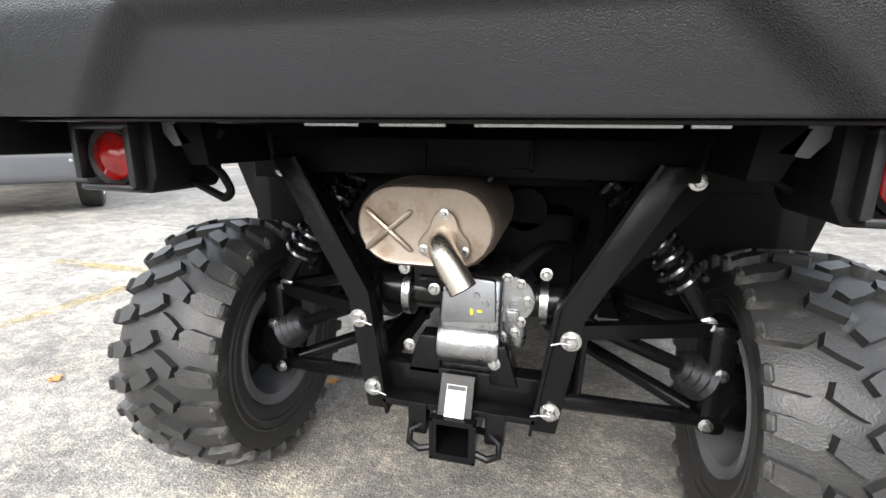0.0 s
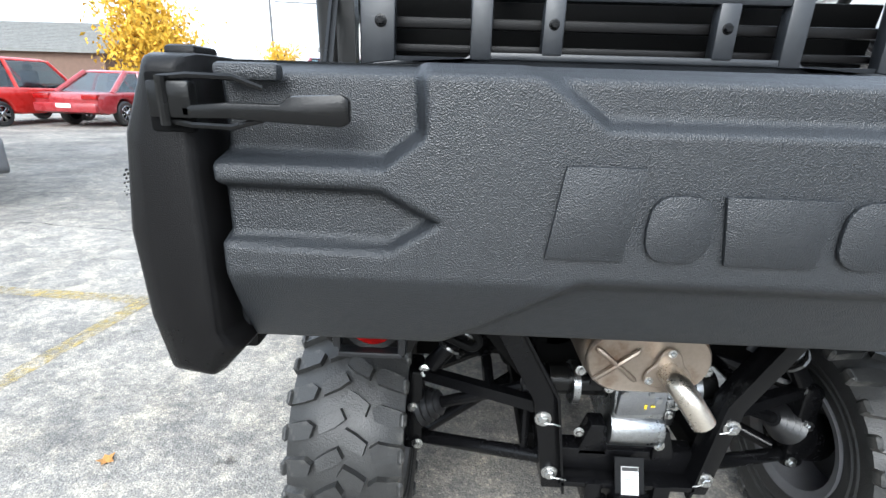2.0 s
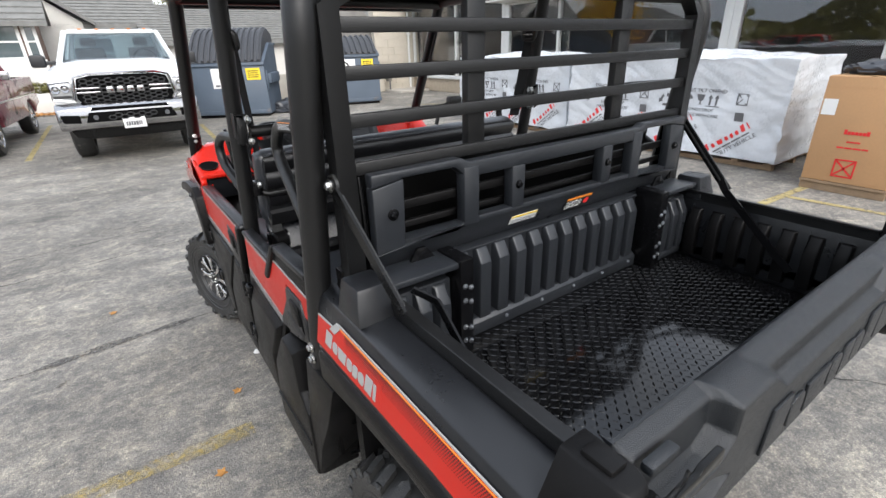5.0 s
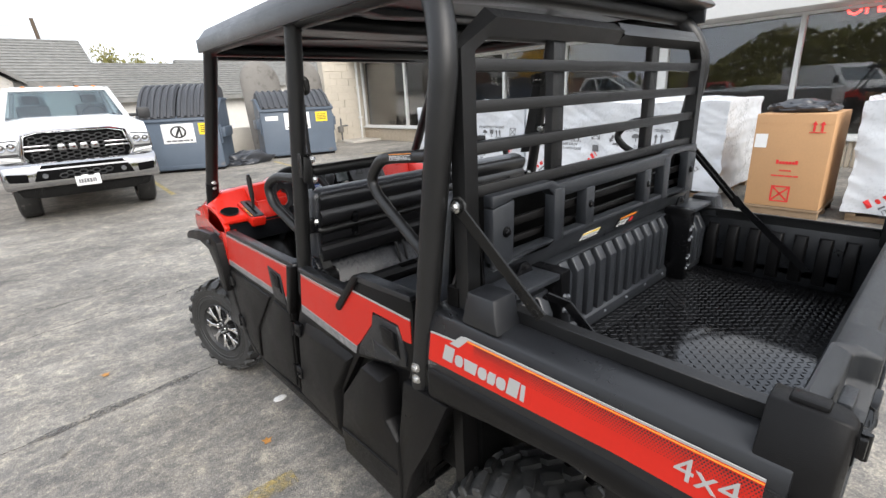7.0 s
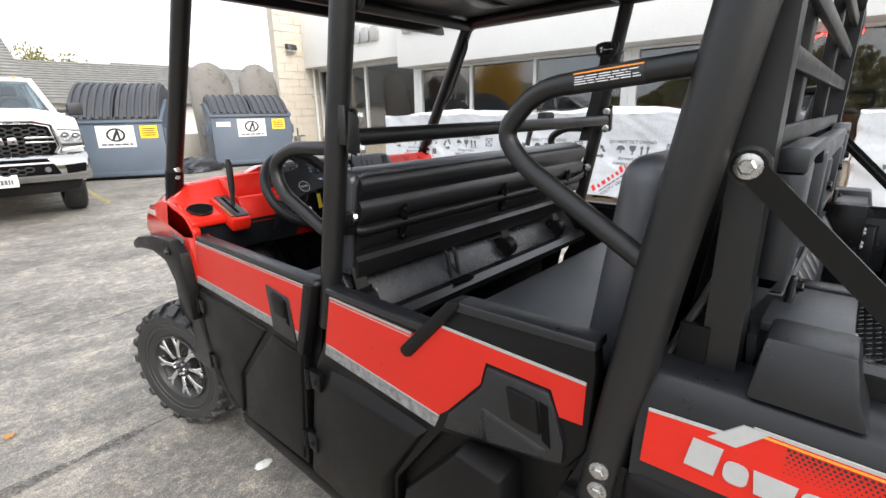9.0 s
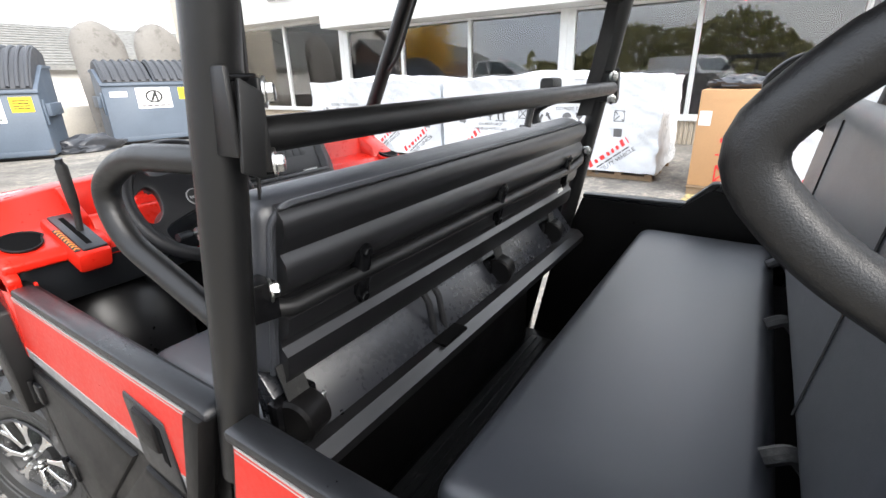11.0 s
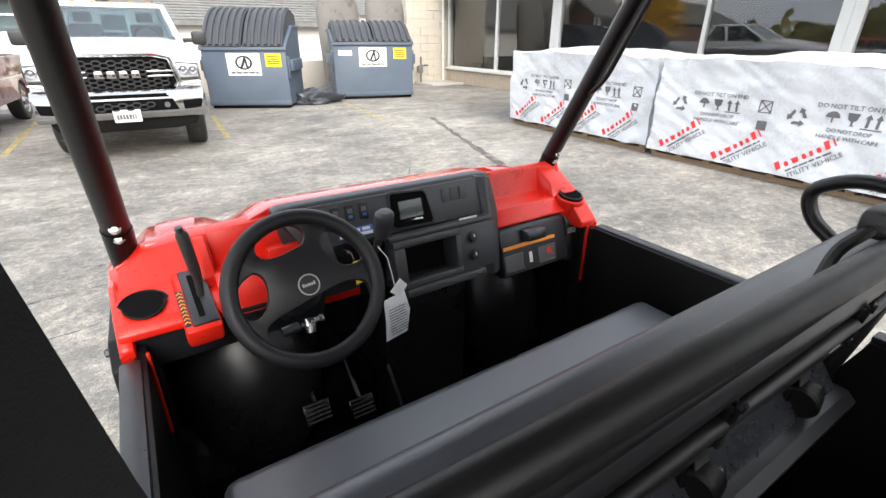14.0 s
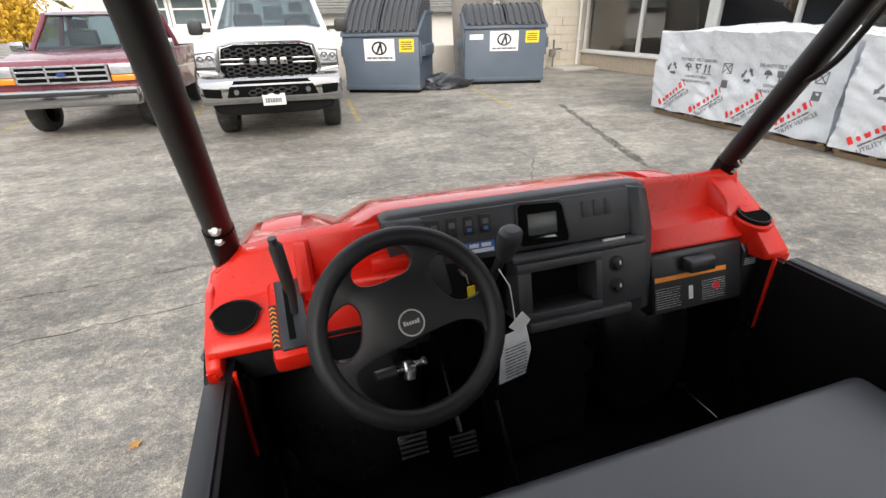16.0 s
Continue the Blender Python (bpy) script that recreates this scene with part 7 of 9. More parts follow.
def gate():
    nx, nz = 300, 74
    bm = bmesh.new()
    front, back = [], []
    for j in range(nz + 1):
        z = 0.922 + 0.345 * j / nz
        rowf, rowb = [], []
        for i in range(nx + 1):
            x = -0.70 + 1.40 * i / nx
            a = abs(x)
            y = -0.137
            for poly, depth, soft in TG:
                y += depth * ease(inside(poly, a, z) / soft + 0.15)
            y += 0.056 * max(0.0, (1.032 - z) / 0.11) ** 1.15 + 0.035 * ease((z - 1.247) / 0.02) ** 2
            if a > 0.69:
                y += 0.02 * ((a - 0.69) / 0.01) ** 2
            rowf.append(bm.verts.new((x, y, z)))
            rowb.append(bm.verts.new((x, -0.052 - 0.012 * ease((z - 1.25) / 0.017), z)))
        front.append(rowf)
        back.append(rowb)
    for j in range(nz):
        for i in range(nx):
            bm.faces.new((front[j][i], front[j][i + 1], front[j + 1][i + 1], front[j + 1][i]))
            bm.faces.new((back[j][i + 1], back[j][i], back[j + 1][i], back[j + 1][i + 1]))
    for i in range(nx):
        bm.faces.new((front[nz][i], front[nz][i + 1], back[nz][i + 1], back[nz][i]))
        bm.faces.new((front[0][i + 1], front[0][i], back[0][i], back[0][i + 1]))
    for j in range(nz):
        bm.faces.new((front[j][0], front[j + 1][0], back[j + 1][0], back[j][0]))
        bm.faces.new((front[j + 1][nx], front[j][nx], back[j][nx], back[j + 1][nx]))
    return bm


tg = up("tailgate", gate(), GRAIN, "grained black plastic tailgate with raised shapes", angle=82)
for b in mark(0.103, 0.076, (0.098, 0.070, 0.120, 0.070, 0.062, 0.070, 0.092, 0.026), 0.0075, 0.0062, 0.0018):
    up("raised_shape", placed(b, frame_of((-0.331, -0.1370, 1.0665), (1, 0, 0), (0, 0, 1))), GRAIN, "", tg)
for s in (-1, 1):
    la = up("latch", join(prism([(s * 0.712, 1.218), (s * 0.665, 1.222), (s * 0.610, 1.222), (s * 0.600, 1.230), (s * 0.548, 1.233), (s * 0.540, 1.228), (s * 0.540, 1.206), (s * 0.548, 1.201), (s * 0.600, 1.203), (s * 0.665, 1.206), (s * 0.712, 1.205)], "y", -0.150, -0.138, 0.003), box(s * 0.745, s * 0.700, -0.150, -0.132, 1.205, 1.242, 0.004)), GLOSSB, "black over-centre tailgate latch", tg)
    up("wire", tube([(s * 0.735, -0.142, 1.244), (s * 0.700, -0.150, 1.247), (s * 0.655, -0.148, 1.246), (s * 0.630, -0.140, 1.236)], 0.0032, 6), GLOSSB, "", la)
    up("wire", tube([(s * 0.735, -0.142, 1.203), (s * 0.700, -0.150, 1.199), (s * 0.660, -0.150, 1.198), (s * 0.630, -0.142, 1.206)], 0.0032, 6), GLOSSB, "", la)
    up("pin", rod((s * 0.728, -0.148, 1.198), (s * 0.728, -0.148, 1.246), 0.006, 10), GLOSSB, "", la)
    up("bump", box(s * 0.690, s * 0.620, -0.122, -0.100, 1.243, 1.262, 0.006), GRAIN, "", tg)

# headache rack, props
rack = up("rack", join(*[tube([(s * 0.735, 0.705, 1.00), (s * 0.735, 0.705, 1.87), (s * 0.640, 0.705, 1.938), (0, 0.705, 1.938)], 0.034, 4) for s in (-1, 1)]), TUBE, "black slatted steel rack behind the cab")
for z in (1.836, 1.737, 1.632, 1.520):
    up("slat", box(-0.71, 0.71, 0.69, 0.705, z - 0.016, z + 0.016, 0.003), TUBE, "", rack)
for x in (-0.32, 0.32):
    up("upright", box(x - 0.03, x + 0.03, 0.706, 0.735, 1.50, 1.935, 0.003), TUBE, "", rack)
for s in (-1, 1):
    pr = up("prop", join(ribbon([(s * 0.768, 0.712, 1.497), (s * 0.735, 0.455, 1.240)], 0.032, 0.007, (0, 1, -1)), turned([(0.006, -0.004), (0.021, -0.004), (0.021, 0.004), (0.006, 0.004)], toward((s * 0.768, 0.705, 1.49), (s, 0, 0)), 20)), GLOSSB, "flat steel bed prop")
    up("lip", ribbon([(s * 0.762, 0.722, 1.508), (s * 0.729, 0.466, 1.252)], 0.014, 0.004, (1, 0, 0)), TUBE, "", pr)
    up("lower_link", ribbon([(s * 0.700, 0.470, 1.285), (s * 0.660, 0.430, 1.258), (s * 0.655, 0.165, 1.025)], 0.026, 0.006, (0, 1, -1)), STEEL, "flat steel link inside the bed", pr)
    up("washer", turned([(0.006, 0), (0.026, 0), (0.026, 0.008), (0.006, 0.008)], toward((s * 0.758, 0.705, 1.49), (s, 0, 0)), 24), RUBBER, "", pr)
    up("bolt", bolt((s * 0.772, 0.705, 1.49), (s, 0, 0), 0.011), ZINC, "", pr)
    up("bolt", bolt((s * 0.73, 0.47, 1.250), (s, 0, 0), 0.010), STEEL, "", pr)
    up("gusset", prism([(0.66, 1.0), (0.70, 1.5), (0.735, 1.5), (0.79, 1.0)], "x", s * 0.69, s * 0.70, 0.002), STEEL)
    up("cable", tube([(s * 0.74, 0.70, 1.40), (s * 0.745, 0.74, 1.28), (s * 0.76, 0.78, 1.17)], 0.006, 8), RUBBER)

# roll cage
for s in (-1, 1):
    up("front_pillar", tube([(s * 0.775, 2.865, 1.16), (s * 0.772, 2.808, 1.31), (s * 0.762, 2.405, 2.045), (s * 0.755, 2.25, 2.048), (s * 0.750, 1.50, 2.048)], 0.033, 18, 0.05), TUBE, "black tube pillar")
    up("middle_pillar", tube([(s * 0.778, 1.70, 0.96), (s * 0.773, 1.598, 1.50), (s * 0.765, 1.50, 2.04)], 0.0305, 20), TUBE, "thick black tube pillar")
    up("rear_pillar", tube([(s * 0.812, 0.845, 0.90), (s * 0.800, 0.788, 1.33), (s * 0.790, 0.700, 1.88), (s * 0.740, 0.79, 2.045), (s * 0.750, 1.50, 2.045)], 0.036, 20, 0.13), TUBE, "thick black tube pillar")
    for z in (1.318, 1.35):
        up("bolt", bolt((s * 0.772, 2.768 - (z - 1.318) * 0.55, z), (0, -1, 0.3), 0.009), ZINC)
    up("pillar_foot", tube([(s * 0.775, 2.88, 1.12), (s * 0.772, 2.790, 1.340)], 0.036, 16), STEEL)
    up("pillar_plate", prism([(0.90, 0.90), (0.80, 0.90), (0.79, 1.0), (0.86, 1.01)], "x", s * 0.79, s * 0.83, 0.004), STEEL)
    for z in (0.945, 0.985):
        up("bolt", bolt((s * 0.845, 0.832, z), (s, -0.15, 0), 0.0105), ZINC)
    br = up("bracket", prism([(s * 0.748, 1.556), (s * 0.778, 1.572), (s * 0.790, 1.474), (s * 0.762, 1.462)], "y", 1.533, 1.540, 0.002), TUBE, "folded black bracket")
    up("bracket_lip", box(s * 0.783, s * 0.791, 1.538, 1.590, 1.490, 1.584, 0.003), TUBE, "", br)
    up("bracket_lip", box(s * 0.746, s * 0.753, 1.538, 1.612, 1.468, 1.572, 0.003), TUBE, "", br)
    up("bracket_foot", box(s * 0.742, s * 0.786, 1.552, 1.606, 1.568, 1.576, 0.002), STEEL, "", br)
    for z in (1.556, 1.477):
        up("bolt", bolt((s * 0.740, 1.547, z), (-s * 0.75, -0.65, 0), 0.0115), ZINC, "", br)
    up("bolt", bolt((s * 0.727, 1.618, 1.288), (-s, -0.5, 0), 0.012), ZINC)
    up("lower_bracket", prism([(s * 0.765, 1.63), (s * 0.715, 1.615), (s * 0.712, 1.66), (s * 0.76, 1.68)], "z", 1.24, 1.30, 0.003), STEEL)
    up("belt", ribbon([(s * 0.745, 1.560, 1.865), (s * 0.733, 1.566, 1.80), (s * 0.720, 1.598, 1.60), (s * 0.706, 1.634, 1.42)], 0.052, 0.003, (-s * 0.61, 0.79, 0)), WEB, "black seat belt webbing")
    bg = up("belt_guide", tube([(s * 0.752, 1.532, 1.856), (s * 0.734, 1.518, 1.848), (s * 0.727, 1.528, 1.804), (s * 0.727, 1.600, 1.804), (s * 0.734, 1.614, 1.848), (s * 0.752, 1.600, 1.856), (s * 0.752, 1.532, 1.856)], 0.0105, 10, 0.03), RUBBER, "black belt guide ring")
    up("guide_bar", box(s * 0.723, s * 0.731, 1.536, 1.596, 1.828, 1.833, 0.001), ZINC, "bright metal bar", bg)
    up("grab_handle", tube([(s * 0.765, 1.60, 1.478), (s * 0.795, 1.79, 1.476), (s * 0.802, 1.878, 1.425), (s * 0.802, 1.850, 1.350), (s * 0.775, 1.68, 1.250)], 0.0185, 14, 0.05), TUBE, "bent black grab handle")
    up("grab_handle", tube([(s * 0.790, 0.755, 1.622), (s * 0.780, 1.02, 1.598), (s * 0.776, 1.088, 1.525), (s * 0.778, 1.045, 1.475), (s * 0.800, 0.80, 1.338)], 0.0170, 14, 0.05), TUBE, "bent black grab handle")
up("assist_loop", tube([(0.768, 2.655, 1.60), (0.755, 2.605, 1.605), (0.750, 2.545, 1.66), (0.748, 2.405, 1.93), (0.758, 2.425, 1.98), (0.763, 2.450, 1.985)], 0.009, 10, 0.03), TUBE, "thin black assist loop on the pillar")
up("belt_clip", join(box(0.225, 0.300, 1.575, 1.62, 1.515, 1.56, 0.012), tube([(0.23, 1.60, 1.53), (0.19, 1.62, 1.50), (0.17, 1.625, 1.43)], 0.010, 8, 0.02)), RUBBER, "black belt clip on the cross bar")
lab = up("label", tube([(-0.7872, 0.838, 1.6147), (-0.7830, 0.945, 1.6050)], 0.0175, 14), BLACK, "black warning label with white print")
LG = frame_of((-0.8030, 0.892, 1.6105), (0, -1, 0.085), (0.12, 0, 1))
up("print_head", placed(box(-0.052, 0.052, 0.0085, 0.0105, -0.003, 0.0002), LG), ORANGE, "", lab)
up("print_line", placed(bars(0.098, 0.014, 4, 0.34, 0.0006, 12, 4), LG @ Matrix.Translation((0, -0.001, 0.0002))), WHITE, "", lab)
up("cross_bar", tube([(-0.728, 1.588, 1.505), (0.728, 1.548, 1.516)], 0.0225, 18), TUBE, "black tube across the cab")
up("cross_bar", tube([(-0.75, 1.525, 2.045), (0.75, 1.525, 2.045)], 0.028, 14), TUBE)
up("cross_bar", tube([(-0.75, 2.40, 2.03), (0.75, 2.40, 2.03)], 0.028, 14), TUBE)
up("cross_bar", tube([(-0.74, 0.80, 2.045), (0.74, 0.80, 2.045)], 0.030, 14), TUBE)
roof = up("roof", loft([[(-0.80, 0.70, 2.075), (0.80, 0.70, 2.075), (0.79, 2.46, 2.065), (0.74, 2.60, 2.05), (-0.74, 2.60, 2.05), (-0.79, 2.46, 2.065)], [(-0.81, 0.68, 2.085), (0.81, 0.68, 2.085), (0.80, 2.48, 2.075), (0.75, 2.63, 2.055), (-0.75, 2.63, 2.055), (-0.80, 2.48, 2.075)], [(-0.78, 0.72, 2.135), (0.78, 0.72, 2.135), (0.77, 2.42, 2.125), (0.70, 2.54, 2.11), (-0.70, 2.54, 2.11), (-0.77, 2.42, 2.125)]], bev=0.008), SMOOTHP, "black moulded plastic roof")
both("roof_edge", lambda: prism([(-0.81, 2.02), (-0.795, 2.02), (-0.78, 2.08), (-0.81, 2.08)], "y", 0.72, 2.45, 0.004), SMOOTHP, "", roof)
up("roof_edge", prism([(2.56, 2.0), (2.60, 2.0), (2.635, 2.06), (2.58, 2.07)], "x", -0.73, 0.73, 0.004), SMOOTHP, "", roof)
for k in range(5):
    y = 0.95 + k * 0.36
    up("roof_rib", prism([(-0.70, 2.075), (-0.5, 2.045), (-0.1, 2.06), (0.1, 2.06), (0.5, 2.045), (0.70, 2.075)], "y", y, y + 0.09, 0.006), SMOOTHP, "", roof)

# ---- doors, sills, fenders ----
def door_front(s):
    d = up("front_door", prism([(2.535, 1.095), (1.690, 1.100), (1.700, 1.075), (1.790, 0.860), (1.845, 0.395), (2.340, 0.365), (2.470, 0.440), (2.550, 0.580), (2.588, 0.720), (2.597, 0.890)], "x", s * 0.785, s * 0.8195, 0.008), PLASTIC, "red and black front door")
    up("top_rail", prism([(2.535, 1.085), (1.685, 1.090), (1.685, 1.106), (1.70, 1.112), (2.52, 1.108)], "x", s * 0.78, s * 0.826, 0.008), SATIN, "", d)
    f = up("film", prism([(2.545, 1.078), (1.735, 1.082), (1.765, 0.915), (2.590, 0.925)], "x", s * 0.819, s * 0.8225), DECAL, "red graphic film", d)
    up("film_edge", prism([(2.545, 1.078), (1.735, 1.082), (1.734, 1.086), (2.544, 1.082)], "x", s * 0.819, s * 0.823), SILVER, "", f)
    up("film_edge", prism([(2.546, 1.071), (1.736, 1.075), (1.736, 1.0775), (2.546, 1.0735)], "x", s * 0.819, s * 0.823), SILVER, "", f)
    up("film_strip", prism([(2.590, 0.921), (1.766, 0.911), (1.772, 0.880), (2.594, 0.890)], "x", s * 0.819, s * 0.8222), CARBON, "grey woven strip", f)
    up("film_edge", prism([(2.590, 0.925), (1.765, 0.915), (1.766, 0.911), (2.590, 0.921)], "x", s * 0.819, s * 0.823), SILVER, "", f)
    up("edge", prism([(1.735, 1.10), (1.685, 1.10), (1.78, 0.84), (1.815, 0.85)], "x", s * 0.80, s * 0.836, 0.010), PLASTIC, "", d)
    h = up("handle_recess", prism([(1.985, 1.035), (1.842, 1.020), (1.822, 0.868), (1.965, 0.872)], "x", s * 0.80, s * 0.828, 0.008), SATIN, "", d)
    up("handle", prism([(1.940, 1.020), (1.872, 1.012), (1.866, 0.945), (1.930, 0.945)], "x", s * 0.81, s * 0.836, 0.006), PLASTIC, "black door handle", h)
    # black strip paints the shade behind the grip
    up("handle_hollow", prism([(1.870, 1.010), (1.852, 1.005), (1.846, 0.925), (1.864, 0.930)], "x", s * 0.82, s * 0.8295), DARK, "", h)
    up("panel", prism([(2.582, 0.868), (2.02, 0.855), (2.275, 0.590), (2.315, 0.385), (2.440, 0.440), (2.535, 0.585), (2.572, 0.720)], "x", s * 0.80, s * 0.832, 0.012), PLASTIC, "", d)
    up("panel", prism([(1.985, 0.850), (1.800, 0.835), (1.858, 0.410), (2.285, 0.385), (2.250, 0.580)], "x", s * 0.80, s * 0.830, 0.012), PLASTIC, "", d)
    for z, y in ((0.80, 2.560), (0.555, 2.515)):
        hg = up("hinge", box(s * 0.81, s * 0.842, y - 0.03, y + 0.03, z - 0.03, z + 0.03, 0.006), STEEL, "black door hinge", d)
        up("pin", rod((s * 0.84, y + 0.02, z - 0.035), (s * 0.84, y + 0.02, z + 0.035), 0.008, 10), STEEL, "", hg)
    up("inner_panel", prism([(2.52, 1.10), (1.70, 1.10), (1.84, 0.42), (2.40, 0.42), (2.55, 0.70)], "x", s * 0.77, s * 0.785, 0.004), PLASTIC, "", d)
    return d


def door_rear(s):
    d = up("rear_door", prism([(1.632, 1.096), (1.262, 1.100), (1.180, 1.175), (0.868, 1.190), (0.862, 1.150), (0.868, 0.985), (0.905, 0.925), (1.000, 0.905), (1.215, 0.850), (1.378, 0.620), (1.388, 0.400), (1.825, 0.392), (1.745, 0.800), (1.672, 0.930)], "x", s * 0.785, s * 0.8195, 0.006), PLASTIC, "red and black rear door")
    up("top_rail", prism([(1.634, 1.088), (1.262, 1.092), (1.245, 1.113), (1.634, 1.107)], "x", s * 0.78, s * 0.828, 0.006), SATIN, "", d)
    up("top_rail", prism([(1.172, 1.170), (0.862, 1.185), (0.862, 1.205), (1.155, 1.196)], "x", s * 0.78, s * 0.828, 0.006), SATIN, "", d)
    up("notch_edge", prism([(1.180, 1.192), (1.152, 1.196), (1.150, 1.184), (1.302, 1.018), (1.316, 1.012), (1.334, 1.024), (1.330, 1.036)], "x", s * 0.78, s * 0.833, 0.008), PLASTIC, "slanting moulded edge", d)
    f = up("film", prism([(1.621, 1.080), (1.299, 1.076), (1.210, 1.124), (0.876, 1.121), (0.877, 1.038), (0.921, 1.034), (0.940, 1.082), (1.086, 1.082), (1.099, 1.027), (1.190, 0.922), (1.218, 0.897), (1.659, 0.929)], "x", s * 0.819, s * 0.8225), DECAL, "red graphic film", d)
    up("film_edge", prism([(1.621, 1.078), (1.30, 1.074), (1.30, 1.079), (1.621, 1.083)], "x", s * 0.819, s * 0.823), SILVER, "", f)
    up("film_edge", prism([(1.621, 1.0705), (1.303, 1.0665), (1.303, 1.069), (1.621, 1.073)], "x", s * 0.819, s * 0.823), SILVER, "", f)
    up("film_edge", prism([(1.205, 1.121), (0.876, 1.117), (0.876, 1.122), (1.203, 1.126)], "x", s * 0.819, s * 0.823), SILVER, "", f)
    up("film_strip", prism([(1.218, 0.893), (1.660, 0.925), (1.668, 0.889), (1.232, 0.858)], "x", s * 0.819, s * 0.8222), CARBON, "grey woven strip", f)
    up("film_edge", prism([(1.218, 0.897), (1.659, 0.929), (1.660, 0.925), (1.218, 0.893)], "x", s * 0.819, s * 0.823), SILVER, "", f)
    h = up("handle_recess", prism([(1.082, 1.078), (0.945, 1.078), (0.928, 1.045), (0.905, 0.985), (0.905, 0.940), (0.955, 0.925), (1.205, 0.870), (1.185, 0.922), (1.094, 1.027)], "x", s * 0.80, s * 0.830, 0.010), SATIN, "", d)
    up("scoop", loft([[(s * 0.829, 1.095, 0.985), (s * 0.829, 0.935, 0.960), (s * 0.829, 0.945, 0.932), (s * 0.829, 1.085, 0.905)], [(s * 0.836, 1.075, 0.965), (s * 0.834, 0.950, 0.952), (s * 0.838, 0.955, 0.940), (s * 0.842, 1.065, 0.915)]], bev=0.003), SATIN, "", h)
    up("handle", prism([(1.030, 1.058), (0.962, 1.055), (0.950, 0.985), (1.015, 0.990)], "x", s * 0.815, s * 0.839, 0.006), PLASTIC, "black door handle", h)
    # shade beside the rear handle, painted as a black strip
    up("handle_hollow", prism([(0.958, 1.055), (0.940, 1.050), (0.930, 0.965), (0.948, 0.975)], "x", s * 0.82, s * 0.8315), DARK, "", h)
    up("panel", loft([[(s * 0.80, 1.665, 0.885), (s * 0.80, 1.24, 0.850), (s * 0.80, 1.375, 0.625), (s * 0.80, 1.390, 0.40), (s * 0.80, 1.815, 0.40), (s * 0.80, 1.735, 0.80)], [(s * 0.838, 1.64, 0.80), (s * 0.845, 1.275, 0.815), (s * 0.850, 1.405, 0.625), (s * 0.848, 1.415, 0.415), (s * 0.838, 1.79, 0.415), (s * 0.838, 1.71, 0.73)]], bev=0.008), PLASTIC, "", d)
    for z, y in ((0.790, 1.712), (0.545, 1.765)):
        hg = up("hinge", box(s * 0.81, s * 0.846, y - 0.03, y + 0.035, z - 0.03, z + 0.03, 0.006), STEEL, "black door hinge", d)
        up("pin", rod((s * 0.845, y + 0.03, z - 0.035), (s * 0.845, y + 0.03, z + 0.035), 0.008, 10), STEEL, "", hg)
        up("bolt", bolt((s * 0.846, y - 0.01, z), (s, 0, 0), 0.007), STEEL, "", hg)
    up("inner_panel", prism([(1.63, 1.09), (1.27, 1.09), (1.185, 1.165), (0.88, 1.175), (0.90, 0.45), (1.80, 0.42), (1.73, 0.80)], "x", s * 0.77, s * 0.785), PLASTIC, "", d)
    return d


